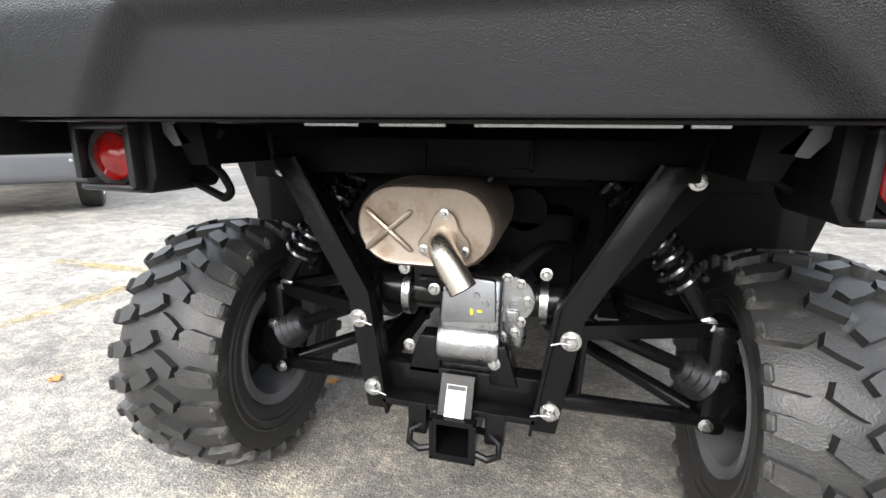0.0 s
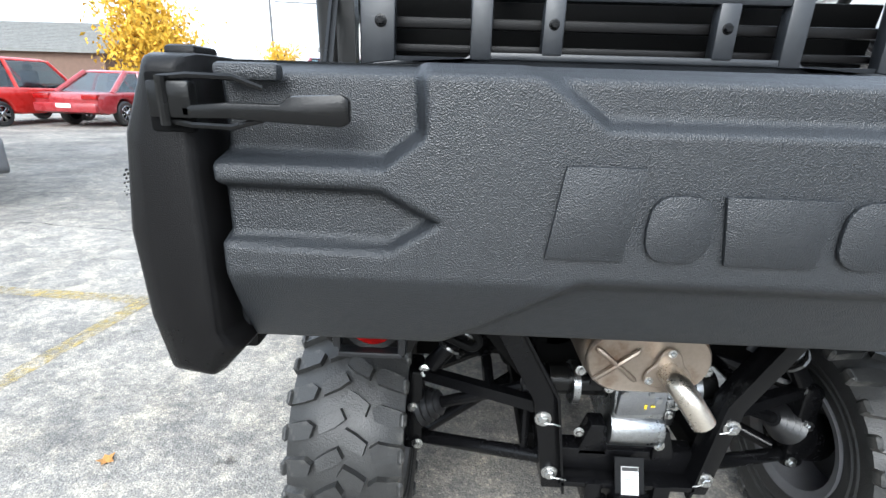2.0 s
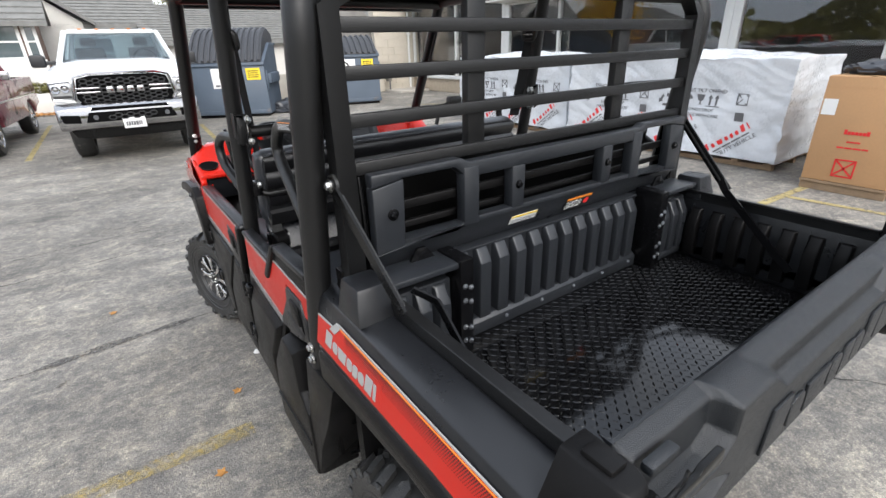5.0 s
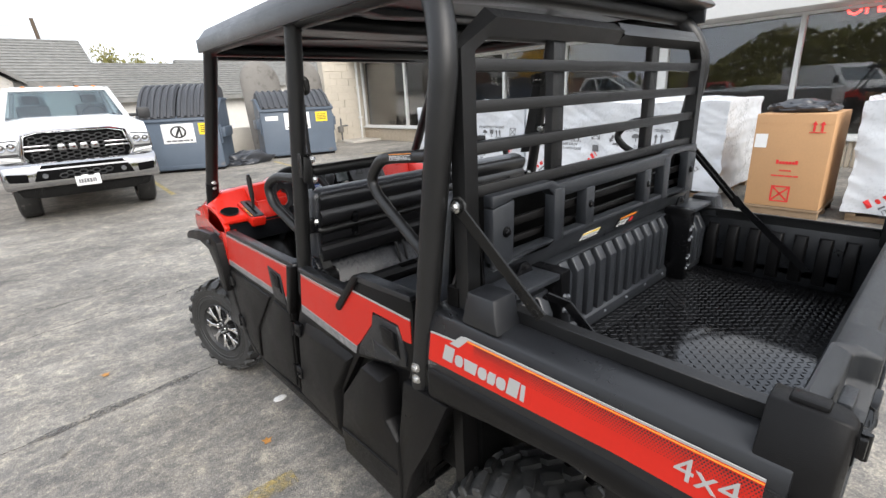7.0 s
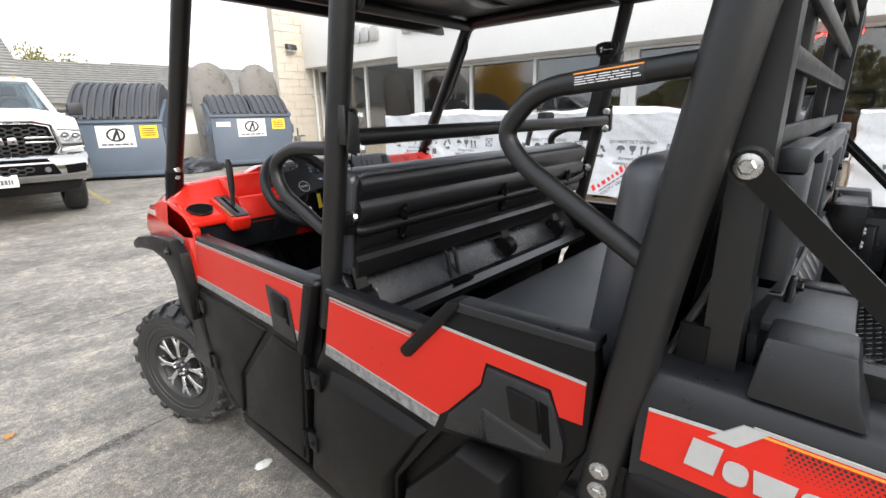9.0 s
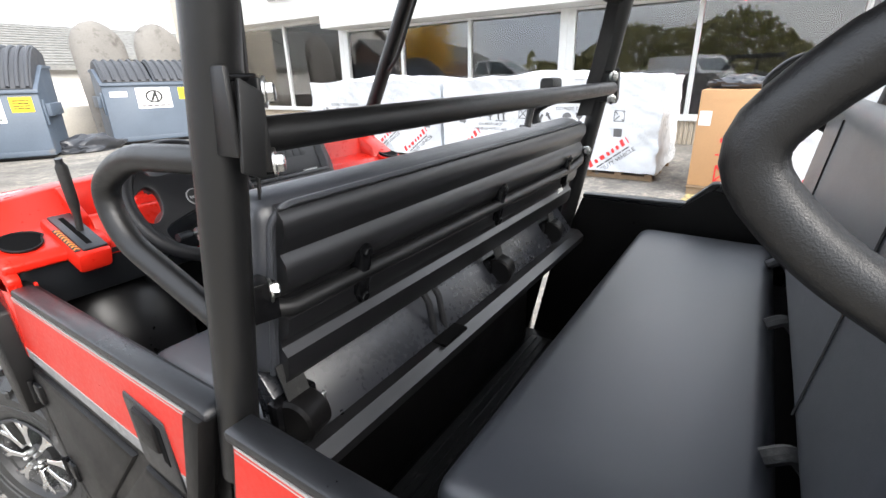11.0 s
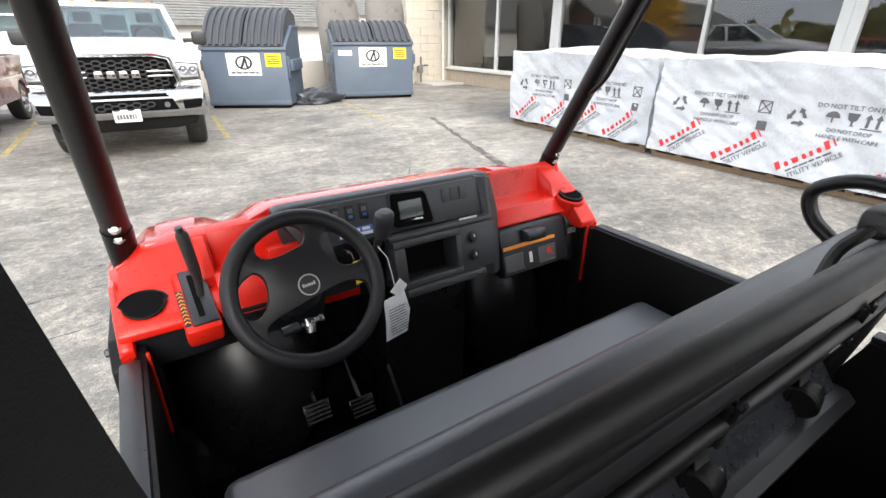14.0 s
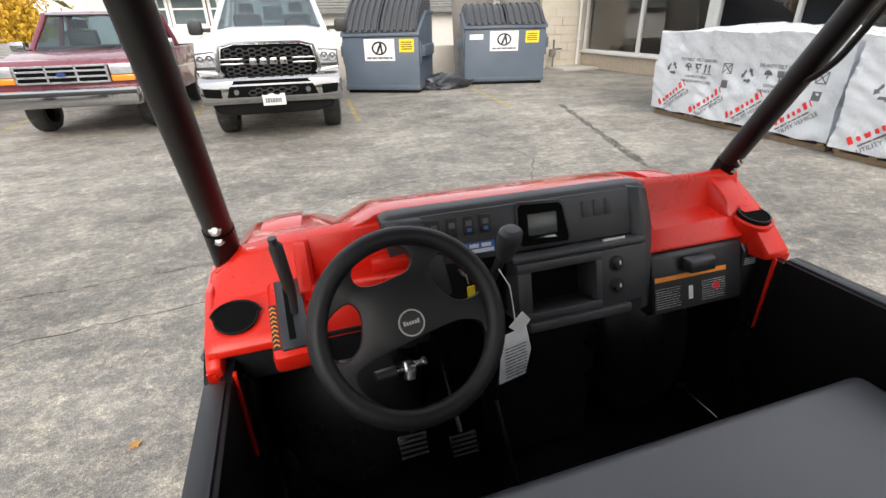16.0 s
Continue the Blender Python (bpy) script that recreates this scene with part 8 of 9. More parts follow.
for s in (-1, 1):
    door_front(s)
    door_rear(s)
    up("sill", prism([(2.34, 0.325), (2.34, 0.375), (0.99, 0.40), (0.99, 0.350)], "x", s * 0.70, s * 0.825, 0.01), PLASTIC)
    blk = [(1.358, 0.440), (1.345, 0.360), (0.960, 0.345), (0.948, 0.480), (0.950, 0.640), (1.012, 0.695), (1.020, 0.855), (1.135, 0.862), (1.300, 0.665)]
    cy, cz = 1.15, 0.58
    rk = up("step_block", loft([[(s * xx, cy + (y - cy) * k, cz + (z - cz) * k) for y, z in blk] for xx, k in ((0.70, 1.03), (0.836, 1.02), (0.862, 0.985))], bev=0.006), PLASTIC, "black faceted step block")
    # back of the step opening, black to paint the shade within
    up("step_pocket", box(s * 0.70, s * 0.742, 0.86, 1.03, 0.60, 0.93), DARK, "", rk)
    up("step_ridge", prism([(1.345, 0.470), (0.965, 0.490), (0.965, 0.505), (1.345, 0.485)], "x", s * 0.84, s * 0.868, 0.004), PLASTIC, "", rk)
    up("wheel_shield", loft([[(s * 0.856, 0.958, 0.345), (s * 0.856, 0.950, 0.640), (s * 0.850, 0.900, 0.905), (s * 0.845, 0.700, 0.905), (s * 0.845, 0.80, 0.70), (s * 0.850, 0.90, 0.52)], [(s * 0.60, 0.985, 0.36), (s * 0.60, 0.99, 0.535), (s * 0.60, 0.93, 0.90), (s * 0.60, 0.76, 0.90), (s * 0.60, 0.88, 0.66), (s * 0.60, 0.95, 0.48)]], bev=0.006), PLASTIC, "black wheel arch shield")
    # front fender and flare
    up("front_fender", loft([[(s * xx, y, z) for y, z in [(2.548, 1.100), (2.606, 0.880), (2.640, 1.000), (2.720, 1.045), (2.950, 1.030), (3.100, 1.005), (3.150, 1.05), (3.120, 1.11), (3.00, 1.176), (2.86, 1.212), (2.72, 1.212), (2.60, 1.155)]] for xx in (0.803, 0.814, 0.822)], bev=0.004), RED, "glossy red front fender")
    fl = up("front_flare", prism([(3.290, 0.935), (3.280, 0.965), (3.200, 0.998), (2.950, 1.045), (2.720, 1.060), (2.640, 1.015), (2.608, 0.850), (2.612, 0.720), (2.690, 0.720), (2.745, 0.860), (2.830, 0.945), (2.990, 0.965), (3.180, 0.945), (3.270, 0.925)], "x", s * 0.760, s * 0.862, 0.010, 2), PLASTIC, "black front fender flare")
    up("flare_leg", prism([(2.606, 0.740), (2.602, 0.660), (2.530, 0.480), (2.370, 0.375), (2.430, 0.365), (2.590, 0.480), (2.680, 0.740)], "x", s * 0.74, s * 0.826, 0.006, 2), PLASTIC, "", fl)
    up("flare_clip", bolt((s * 0.866, 2.76, 1.005), (s, 0, 0), 0.012), SMOOTHP)
    up("badge", prism([(2.83, 1.085), (2.66, 1.065), (2.685, 1.045), (2.76, 1.060)], "x", s * 0.822, s * 0.824), GREYINK, "small grey badge")
    bd = up("badge", placed(box(-0.052, 0.052, -0.016, 0.016, 0, 0.001), frame_of((s * 0.822, 3.02, 1.14), (0, s, 0), (0, 0, 1))), RED, "small silver badge shapes")
    for k in range(4):
        up("badge_shape", placed(box(-0.045 + k * 0.024, -0.027 + k * 0.024, -0.012, 0.012, 0.001, 0.003), frame_of((s * 0.822, 3.02, 1.14), (0, s, 0), (0, 0, 1))), SILVER, "", bd)
    up("floor_arch", placed(turned([(0.01, 0.20), (0.10, 0.185), (0.18, 0.14), (0.235, 0.06), (0.25, 0.0)], None, 28), Matrix.Translation((s * 0.52, 2.86, 0.74)) @ Matrix.Rotation(radians(68), 4, "X") @ Matrix.Diagonal((0.95, 1.5, 1.0, 1))), FOOT, "domed black wheel arch in the footwell")

# hood and nose
HOOD = [(2.775, 0.800, 1.235, 1.284, 1.288, 1.333, 0.95), (2.88, 0.800, 1.215, 1.268, 1.264, 1.322, 0.95), (3.05, 0.795, 1.170, 1.240, 1.216, 1.268, 0.95), (3.20, 0.765, 1.115, 1.188, 1.160, 1.212, 0.98), (3.36, 0.68, 1.050, 1.108, 1.085, 1.140, 0.99), (3.45, 0.58, 1.020, 1.045, 1.035, 1.060, 1.0)]
hood = up("hood", loft([[(-wd, y, zb), (-wd, y, ze), (-wd * 0.90, y, zf), (-wd * 0.70, y, zf + 0.004), (-wd * 0.62, y, zv), (-wd * 0.50, y, zt - 0.006), (-wd * 0.46, y, zt), (wd * 0.46, y, zt), (wd * 0.50, y, zt - 0.006), (wd * 0.62, y, zv), (wd * 0.70, y, zf + 0.004), (wd * 0.90, y, zf), (wd, y, ze), (wd, y, zb)] for y, wd, ze, zf, zv, zt, zb in HOOD], bev=0.005), RED, "glossy red hood")
for s in (-1, 1):
    for k in range(4):
        up("nose_slat", box(s * 0.70, s * 0.79, 3.12 + k * 0.004, 3.155 + k * 0.004, 1.045 + k * 0.03, 1.062 + k * 0.03, 0.004), PLASTIC)
both("hood_crease", lambda: loft([[(-0.700, 2.90, 1.262), (-0.590, 2.90, 1.262), (-0.600, 2.90, 1.250), (-0.690, 2.90, 1.250)], [(-0.690, 3.00, 1.262), (-0.580, 3.00, 1.266), (-0.590, 3.00, 1.240), (-0.680, 3.00, 1.240)], [(-0.670, 3.14, 1.222), (-0.575, 3.14, 1.226), (-0.590, 3.14, 1.200), (-0.660, 3.14, 1.200)]], bev=0.003), RED, "", hood)
up("nose", loft([[(-0.62, 3.40, 0.70), (0.62, 3.40, 0.70), (0.62, 3.40, 1.03), (-0.62, 3.40, 1.03)], [(-0.52, 3.55, 0.72), (0.52, 3.55, 0.72), (0.52, 3.52, 1.0), (-0.52, 3.52, 1.0)]], bev=0.03), PLASTIC, "black nose")
both("headlamp", lambda: prism([(-0.62, 1.00), (-0.40, 1.00), (-0.42, 1.07), (-0.60, 1.08)], "y", 3.38, 3.475, 0.02), HEADLIGHT)
up("under_tray", box(-0.74, 0.74, 0.95, 3.3, 0.36, 0.40, 0.01), STEEL, "black floor pan")
up("front_subframe", join(box(-0.30, 0.30, 2.75, 3.4, 0.34, 0.62, 0.03), rod((-0.62, 3.05, 0.34), (0.62, 3.05, 0.34), 0.03, 10), rod((-0.58, 3.0, 0.5), (0.58, 3.0, 0.5), 0.02, 8)), STEEL)

# cab floor, seats
both("kick_panel", lambda: box(-0.798, -0.772, 2.40, 2.93, 0.42, 1.092), FOOT, "black inner side panel")
both("door_edge", lambda: prism([(2.553, 1.100), (2.541, 1.098), (2.541, 0.85), (2.549, 0.84)], "x", -0.7722, -0.764, 0.002), REDP, "red edge of the door opening")
up("cab_floor", box(-0.765, 0.765, 0.95, 2.95, 0.402, 0.425), PLASTIC, "black cab floor")
up("firewall", box(-0.799, 0.799, 2.93, 2.96, 0.425, 1.15), FOOT, "black firewall")
up("rear_wall", box(-0.765, 0.765, 0.72, 0.76, 0.42, 1.25), PLASTIC, "black wall behind the rear seat")
up("seat_base", box(-0.66, 0.66, 1.80, 2.14, 0.426, 0.84, 0.02), PLASTIC, "black seat base")
up("seat_base", box(-0.66, 0.66, 0.82, 1.33, 0.426, 0.91, 0.02), PLASTIC, "black seat base")


def cushion(x0, x1, y0, y1, z0, z1, bev, sag=0.0):
    bm = box(x0, x1, y0, y1, z0, z1)
    bmesh.ops.subdivide_edges(bm, edges=[e for e in bm.edges if abs(e.verts[0].co.x - e.verts[1].co.x) > 0.1], cuts=8)
    soften(bm, bev, 4)
    return bm


up("front_seat", cushion(-0.69, 0.69, 1.70, 2.215, 0.842, 0.962, 0.035), VINYL, "black vinyl front bench cushion")
up("rear_seat", cushion(-0.69, 0.69, 0.965, 1.382, 0.912, 1.032, 0.040), VINYL, "black vinyl rear bench cushion")
SB = Matrix.Translation((0, 1.666, 1.092)) @ Matrix.Rotation(radians(10.3), 4, "X")
sb = up("front_backrest", placed(cushion(-0.715, 0.715, 0.026, 0.115, -0.01, 0.312, 0.032), SB), VINYL, "black vinyl front backrest")
up("back_shell", placed(loft([[(x * (0.985 if yy > 0.02 else 1), yy, z) for yy, z in [(0.036, -0.012), (0.004, -0.008), (-0.004, 0.012), (-0.002, 0.050), (0.012, 0.062), (0.014, 0.078), (0.000, 0.088), (-0.006, 0.105), (-0.006, 0.128), (0.010, 0.142), (0.010, 0.164), (-0.003, 0.178), (-0.007, 0.200), (-0.003, 0.222), (0.010, 0.236), (0.004, 0.256), (-0.002, 0.272), (0.002, 0.294), (0.012, 0.304), (0.036, 0.306)]] for x in (-0.690, 0.690)]), SB), SHELLB, "corrugated black seat back shell", sb)
up("piping", placed(tube([(-0.695, 0.03, 0.0), (-0.695, 0.024, 0.285), (-0.672, 0.020, 0.309), (0.672, 0.020, 0.309), (0.695, 0.024, 0.285), (0.695, 0.03, 0.0)], 0.005, 8, 0.02), SB), VINYL, "", sb)
for x in (-0.53, 0.01, 0.53):
    cl = up("clamp", placed(box(x - 0.014, x + 0.014, -0.022, 0.01, 0.105, 0.200, 0.008), SB), STEEL, "", sb)
    for z in (0.108, 0.198):
        up("bolt", placed(bolt((x, -0.014, z), (0, -1, 0), 0.010), SB), STEEL, "", cl)
up("back_tube", placed(tube([(-0.735, 0.03, 0.175), (-0.70, -0.008, 0.150), (-0.60, -0.010, 0.153), (0.60, -0.010, 0.153), (0.70, -0.008, 0.170), (0.735, 0.03, 0.20)], 0.0145, 12, 0.06), SB), TUBE, "", sb)
up("tag", placed(box(0.50, 0.55, -0.012, -0.010, 0.075, 0.092), SB), WHITE, "small white tag", sb)
up("seat_panel", prism([(1.738, 1.092), (1.642, 0.972), (1.745, 0.972), (1.755, 1.092)], "x", -0.70, 0.70, 0.004), SHEEN, "smooth grey-black panel below the backrest")
shelf = up("seat_shelf", prism([(1.606, 0.955), (1.620, 0.968), (1.690, 0.972), (1.715, 0.990), (1.74, 0.990), (1.74, 0.950), (1.620, 0.940), (1.606, 0.925), (1.600, 0.925), (1.598, 0.948)], "x", -0.72, 0.72), SHELLB, "black moulded shelf behind the front seat")
for x in (-0.60, -0.37, 0.30, 0.60):
    up("bolt", bolt((x, 1.65, 0.971), (0, 0, 1), 0.006), STEEL, "", shelf)
# uncut slot: a black sheet paints its shade on the shelf
up("shelf_slot", box(-0.30, -0.20, 1.605, 1.690, 0.966, 0.9735), DARK, "", shelf)
for x in (-0.672, 0.092, 0.520):
    rl = up("belt_reel", placed(turned([(0.005, -0.03), (0.036, -0.03), (0.042, -0.024), (0.042, 0.024), (0.036, 0.03), (0.005, 0.03)], None, 28), toward((x, 1.662, 1.012), (1, 0.2, 0))), PLASTIC, "black seat belt reel")
    up("reel_plate", box(x - 0.045, x + 0.045, 1.672, 1.70, 0.968, 1.05, 0.006), STEEL, "", rl)
    up("webbing", ribbon([(x, 1.665, 1.05), (x - 0.005, 1.680, 1.12)], 0.046, 0.003, (1, 0, 0)), RUBBER, "", rl)
    for dz in (-0.026, 0.026):
        up("bolt", bolt((x + 0.036, 1.648, 1.012 + dz), (0.6, -1, 0), 0.005), ZINC, "", rl)
for x in (-0.275, -0.232):
    up("buckle_stalk", tube([(x, 1.650, 0.965), (x - 0.004, 1.665, 1.06), (x - 0.008, 1.690, 1.10)], 0.008, 8), WEB, "black buckle stalk")
rb = up("rear_backrest", placed(cushion(-0.68, 0.68, 0.0, 0.10, 0.0, 0.44, 0.045), Matrix.Translation((0, 0.865, 1.045)) @ Matrix.Rotation(radians(7), 4, "X")), VINYL, "black vinyl rear backrest")
# added near-black board: the shade seen through the headboard slots
up("back_board", placed(box(-0.69, 0.69, -0.016, -0.003, -0.02, 0.45, 0.004), Matrix.Translation((0, 0.865, 1.045)) @ Matrix.Rotation(radians(7), 4, "X")), UNDER, "", rb)
for x in (-0.34, 0.34):
    up("seam", placed(tube([(x, 0.101, 0.03), (x, 0.102, 0.40)], 0.0022, 5), Matrix.Translation((0, 0.865, 1.045)) @ Matrix.Rotation(radians(7), 4, "X")), WEB, "", rb)
for x in (-0.40, 0.05, 0.45):
    up("strap", tube([(x, 0.99, 1.04), (x + 0.01, 0.955, 1.06), (x + 0.01, 0.93, 1.03)], 0.014, 8, 0.02), RUBBER, "black buckle strap", rb)
mat = up("floor_mat", box(-0.62, 0.70, 1.36, 1.79, 0.4255, 0.436, 0.003), RUBBER, "ribbed black floor mat")
for k in range(13):
    up("mat_rib", box(-0.60, 0.68, 1.385 + k * 0.031, 1.397 + k * 0.031, 0.436, 0.442, 0.002), RUBBER, "", mat)

# ---- dashboard ----
dl = up("dash_left", loft([[(x, y, z) for y, z in [(2.590, 1.120), (2.565, 1.128), (2.562, 1.148), (2.585, 1.168), (2.690, 1.194), (2.700, 1.200), (2.768 - lean, zt), (2.81, zt + 0.006), (2.81, 1.05)]] for x, zt, lean in ((-0.818, 1.212, 0.0), (-0.795, 1.228, 0.0), (-0.735, 1.276, 0.006), (-0.600, 1.293, 0.012), (-0.575, 1.293, 0.012))], bev=0.005), REDP, "red moulded dashboard side with a cup holder")
up("side", prism([(2.80, 1.212), (2.62, 1.172), (2.548, 1.118), (2.556, 1.082), (2.66, 1.07), (2.85, 1.1)], "x", -0.822, -0.790, 0.008), REDP, "", dl)
up("shelf", prism([(2.748, 1.196), (2.670, 1.194), (2.661, 1.216), (2.640, 1.214), (2.628, 1.198), (2.600, 1.100), (2.748, 1.08)], "x", -0.585, -0.305, 0.005), REDP, "", dl)
up("shelf_side", prism([(2.775, 1.293), (2.742, 1.288), (2.640, 1.214), (2.650, 1.150), (2.775, 1.15)], "x", -0.612, -0.582, 0.006), REDP, "", dl)
up("shelf_back", loft([[(x, y, z) for y, z in [(2.81, zt + 0.006), (2.762, zt), (2.738, 1.190), (2.81, 1.18)]] for x, zt in ((-0.600, 1.290), (-0.44, 1.300), (-0.29, 1.312))], bev=0.004), REDP, "", dl)
up("shelf_step", prism([(2.742, 1.190), (2.742, 1.228), (2.712, 1.222), (2.706, 1.190)], "x", -0.43, -0.30, 0.005), REDP, "", dl)
CUP = frame_of((-0.738, 2.627, 1.1895), (1, 0, 0), (0, 0.93, 0.367))
cup = [(-0.014 + 0.049 * math.cos(q) * (1.0 + (0.10 if math.sin(q) > 0 else -0.08)), -0.002 + 0.044 * math.sin(q)) for q in [2 * math.pi * k / 26 for k in range(26)]]
# no hole in the deck: a flat black sheet paints the cup's shade
ch = up("cup_holder", placed(prism(cup, "z", -0.004, 0.0012), CUP), DARK, "cup holder as a flat sheet of painted shade", dl)
up("cup_rim", placed(tube([(x, y, 0.0015) for x, y in cup] + [(*cup[0], 0.0015)], 0.0028, 6), CUP), PLASTIC, "", ch)
GATE = frame_of((-0.640, 2.598, 1.186), (1, 0.04, 0), (-0.03, 0.94, 0.34))
br = up("gate_mount", placed(prism([(-0.044, -0.108), (0.040, -0.108), (0.040, 0.112), (-0.040, 0.112)], "z", -0.06, 0.0, 0.012), GATE), REDP, "", dl)
gp = up("brake_gate", placed(prism([(-0.024, -0.092), (0.036, -0.092), (0.036, 0.102), (-0.024, 0.102)], "z", -0.004, 0.006, 0.004), GATE), SMOOTHP, "black parking brake gate", dl)
# lever slot as a black strip, shade painted on the plate
up("slot", placed(box(-0.006, 0.008, -0.070, 0.080, 0.005, 0.0062), GATE), DARK, "", gp)
up("scale", placed(box(-0.041, -0.026, -0.085, 0.035, 0.0, 0.002), GATE), BLACK, "", gp)
for k in range(9):
    up("chevron", placed(prism([(-0.040, -0.080 + k * 0.0125), (-0.0335, -0.074 + k * 0.0125), (-0.027, -0.080 + k * 0.0125), (-0.027, -0.076 + k * 0.0125), (-0.0335, -0.070 + k * 0.0125), (-0.040, -0.076 + k * 0.0125)], "z", 0.002, 0.003), GATE), ORANGE, "", gp)
lev = up("brake_lever", tube([(-0.628, 2.600, 1.17), (-0.625, 2.595, 1.24), (-0.628, 2.585, 1.27), (-0.637, 2.562, 1.372), (-0.639, 2.558, 1.382)], [0.008, 0.010, 0.0135, 0.0145, 0.009], 14), RUBBER, "black parking brake lever")
up("button", rod((-0.639, 2.558, 1.380), (-0.6405, 2.556, 1.394), 0.009, 12), SMOOTHP, "", lev)
up("dash_under", prism([(2.72, 1.06), (2.592, 1.124), (2.66, 0.98), (2.90, 0.94), (2.90, 1.06)], "x", -0.80, -0.30, 0.01), SMOOTHP, "black underside of the dashboard")
up("red_edge", loft([[(-0.822, 2.545, 1.108), (-0.800, 2.552, 1.108), (-0.800, 2.575, 1.108), (-0.822, 2.575, 1.108)], [(-0.806, 2.592, 0.84), (-0.795, 2.595, 0.84), (-0.795, 2.605, 0.84), (-0.806, 2.605, 0.84)]]), RED, "", dl)

dr = up("dash_right", prism([(2.79, 1.318), (2.772, 1.306), (2.752, 1.212), (2.702, 1.200), (2.680, 1.196), (2.632, 1.152), (2.632, 1.142), (2.70, 1.13), (2.79, 1.12)], "x", 0.37, 0.80, 0.008), REDP, "red moulded dashboard side with a tray")
up("tray_wall", prism([(2.79, 1.322), (2.770, 1.312), (2.672, 1.200), (2.79, 1.19)], "x", 0.368, 0.405, 0.004), REDP, "", dr)
up("tray_wall", loft([[(0.660, 2.79, 1.200), (0.690, 2.68, 1.195), (0.775, 2.64, 1.185), (0.775, 2.79, 1.185)], [(0.672, 2.79, 1.318), (0.700, 2.705, 1.245), (0.785, 2.68, 1.215), (0.785, 2.79, 1.300)]], bev=0.006), REDP, "", dr)
up("side", prism([(2.80, 1.290), (2.62, 1.185), (2.545, 1.118), (2.552, 1.092), (2.66, 1.08), (2.85, 1.1)], "x", 0.735, 0.818, 0.008), REDP, "", dr)
up("red_edge", loft([[(0.822, 2.545, 1.108), (0.790, 2.552, 1.108), (0.790, 2.575, 1.108), (0.822, 2.575, 1.108)], [(0.812, 2.572, 0.82), (0.797, 2.575, 0.82), (0.797, 2.585, 0.82), (0.812, 2.585, 0.82)]]), REDP, "", dr)
up("cup_housing", placed(turned([(0.052, -0.10), (0.061, -0.004), (0.058, 0.001), (0.051, 0.0), (0.046, -0.08)], None, 28, True), Matrix.Translation((0.764, 2.650, 1.198)) @ Matrix.Rotation(radians(14), 4, "X")), REDP, "", dr)
cr = up("cup_holder", placed(turned([(0.038, -0.03), (0.043, 0.006), (0.048, 0.006), (0.050, -0.03)], None, 24, True), Matrix.Translation((0.764, 2.650, 1.203)) @ Matrix.Rotation(radians(14), 4, "X")), PLASTIC, "black cup holder ring", dr)
# black disc closes the ring and paints the shade in the cup
up("cup_hollow", placed(turned([(0.001, -0.01), (0.041, -0.01), (0.041, 0.0), (0.001, 0.0)], None, 24), Matrix.Translation((0.764, 2.650, 1.207)) @ Matrix.Rotation(radians(14), 4, "X")), DARK, "", cr)
gl = up("glove_box", prism([(2.645, 1.140), (2.628, 1.132), (2.575, 0.965), (2.595, 0.945), (2.75, 0.945), (2.75, 1.140)], "x", 0.372, 0.712, 0.008), SMOOTHP, "black glove box")
up("handle", loft([[(0.470, 2.612, 1.126), (0.580, 2.612, 1.126), (0.580, 2.600, 1.082), (0.470, 2.600, 1.082)], [(0.480, 2.582, 1.122), (0.570, 2.582, 1.122), (0.570, 2.572, 1.086), (0.480, 2.572, 1.086)]], bev=0.005), SMOOTHP, "", gl)
gm = frame_of((0.510, 2.5905, 1.020), (1, 0, 0), (0, 0.30, 0.954))
lb = up("label", placed(box(-0.135, 0.135, -0.056, 0.056, 0.001, 0.003), gm), BLACK, "black and orange warning label", gl)
up("print_head", placed(box(-0.133, 0.133, 0.040, 0.054, 0.003, 0.0036), gm), ORANGE, "", lb)
for k, x in enumerate((-0.085, 0.085)):
    up("print_line", placed(placed(bars(0.09, 0.066, 9, 0.11, 0.0005, 21 + k, 4), Matrix.Translation((x, -0.012, 0.0031))), gm), WHITE, "", lb)
up("print_mark", placed(box(-0.010, 0.006, -0.030, 0.012, 0.003, 0.0036), gm), WHITE, "", lb)
up("print_mark", placed(turned([(0.001, 0), (0.013, 0), (0.013, 0.0006), (0.001, 0.0006)], None, 16), gm @ Matrix.Translation((0.095, -0.004, 0.0036))), REDINK, "", lb)
sp = up("side_panel", prism([(2.645, 1.135), (2.612, 1.10), (2.60, 0.93), (2.75, 0.93), (2.75, 1.135)], "x", 0.718, 0.79, 0.006), SMOOTHP, "", gl)
up("label", placed(bars(0.06, 0.026, 4, 0.3, 0.0008, 23, 2), frame_of((0.756, 2.6075, 1.065), (1, 0, 0), (0, 0.08, 1))), WHITE, "small white label", sp)

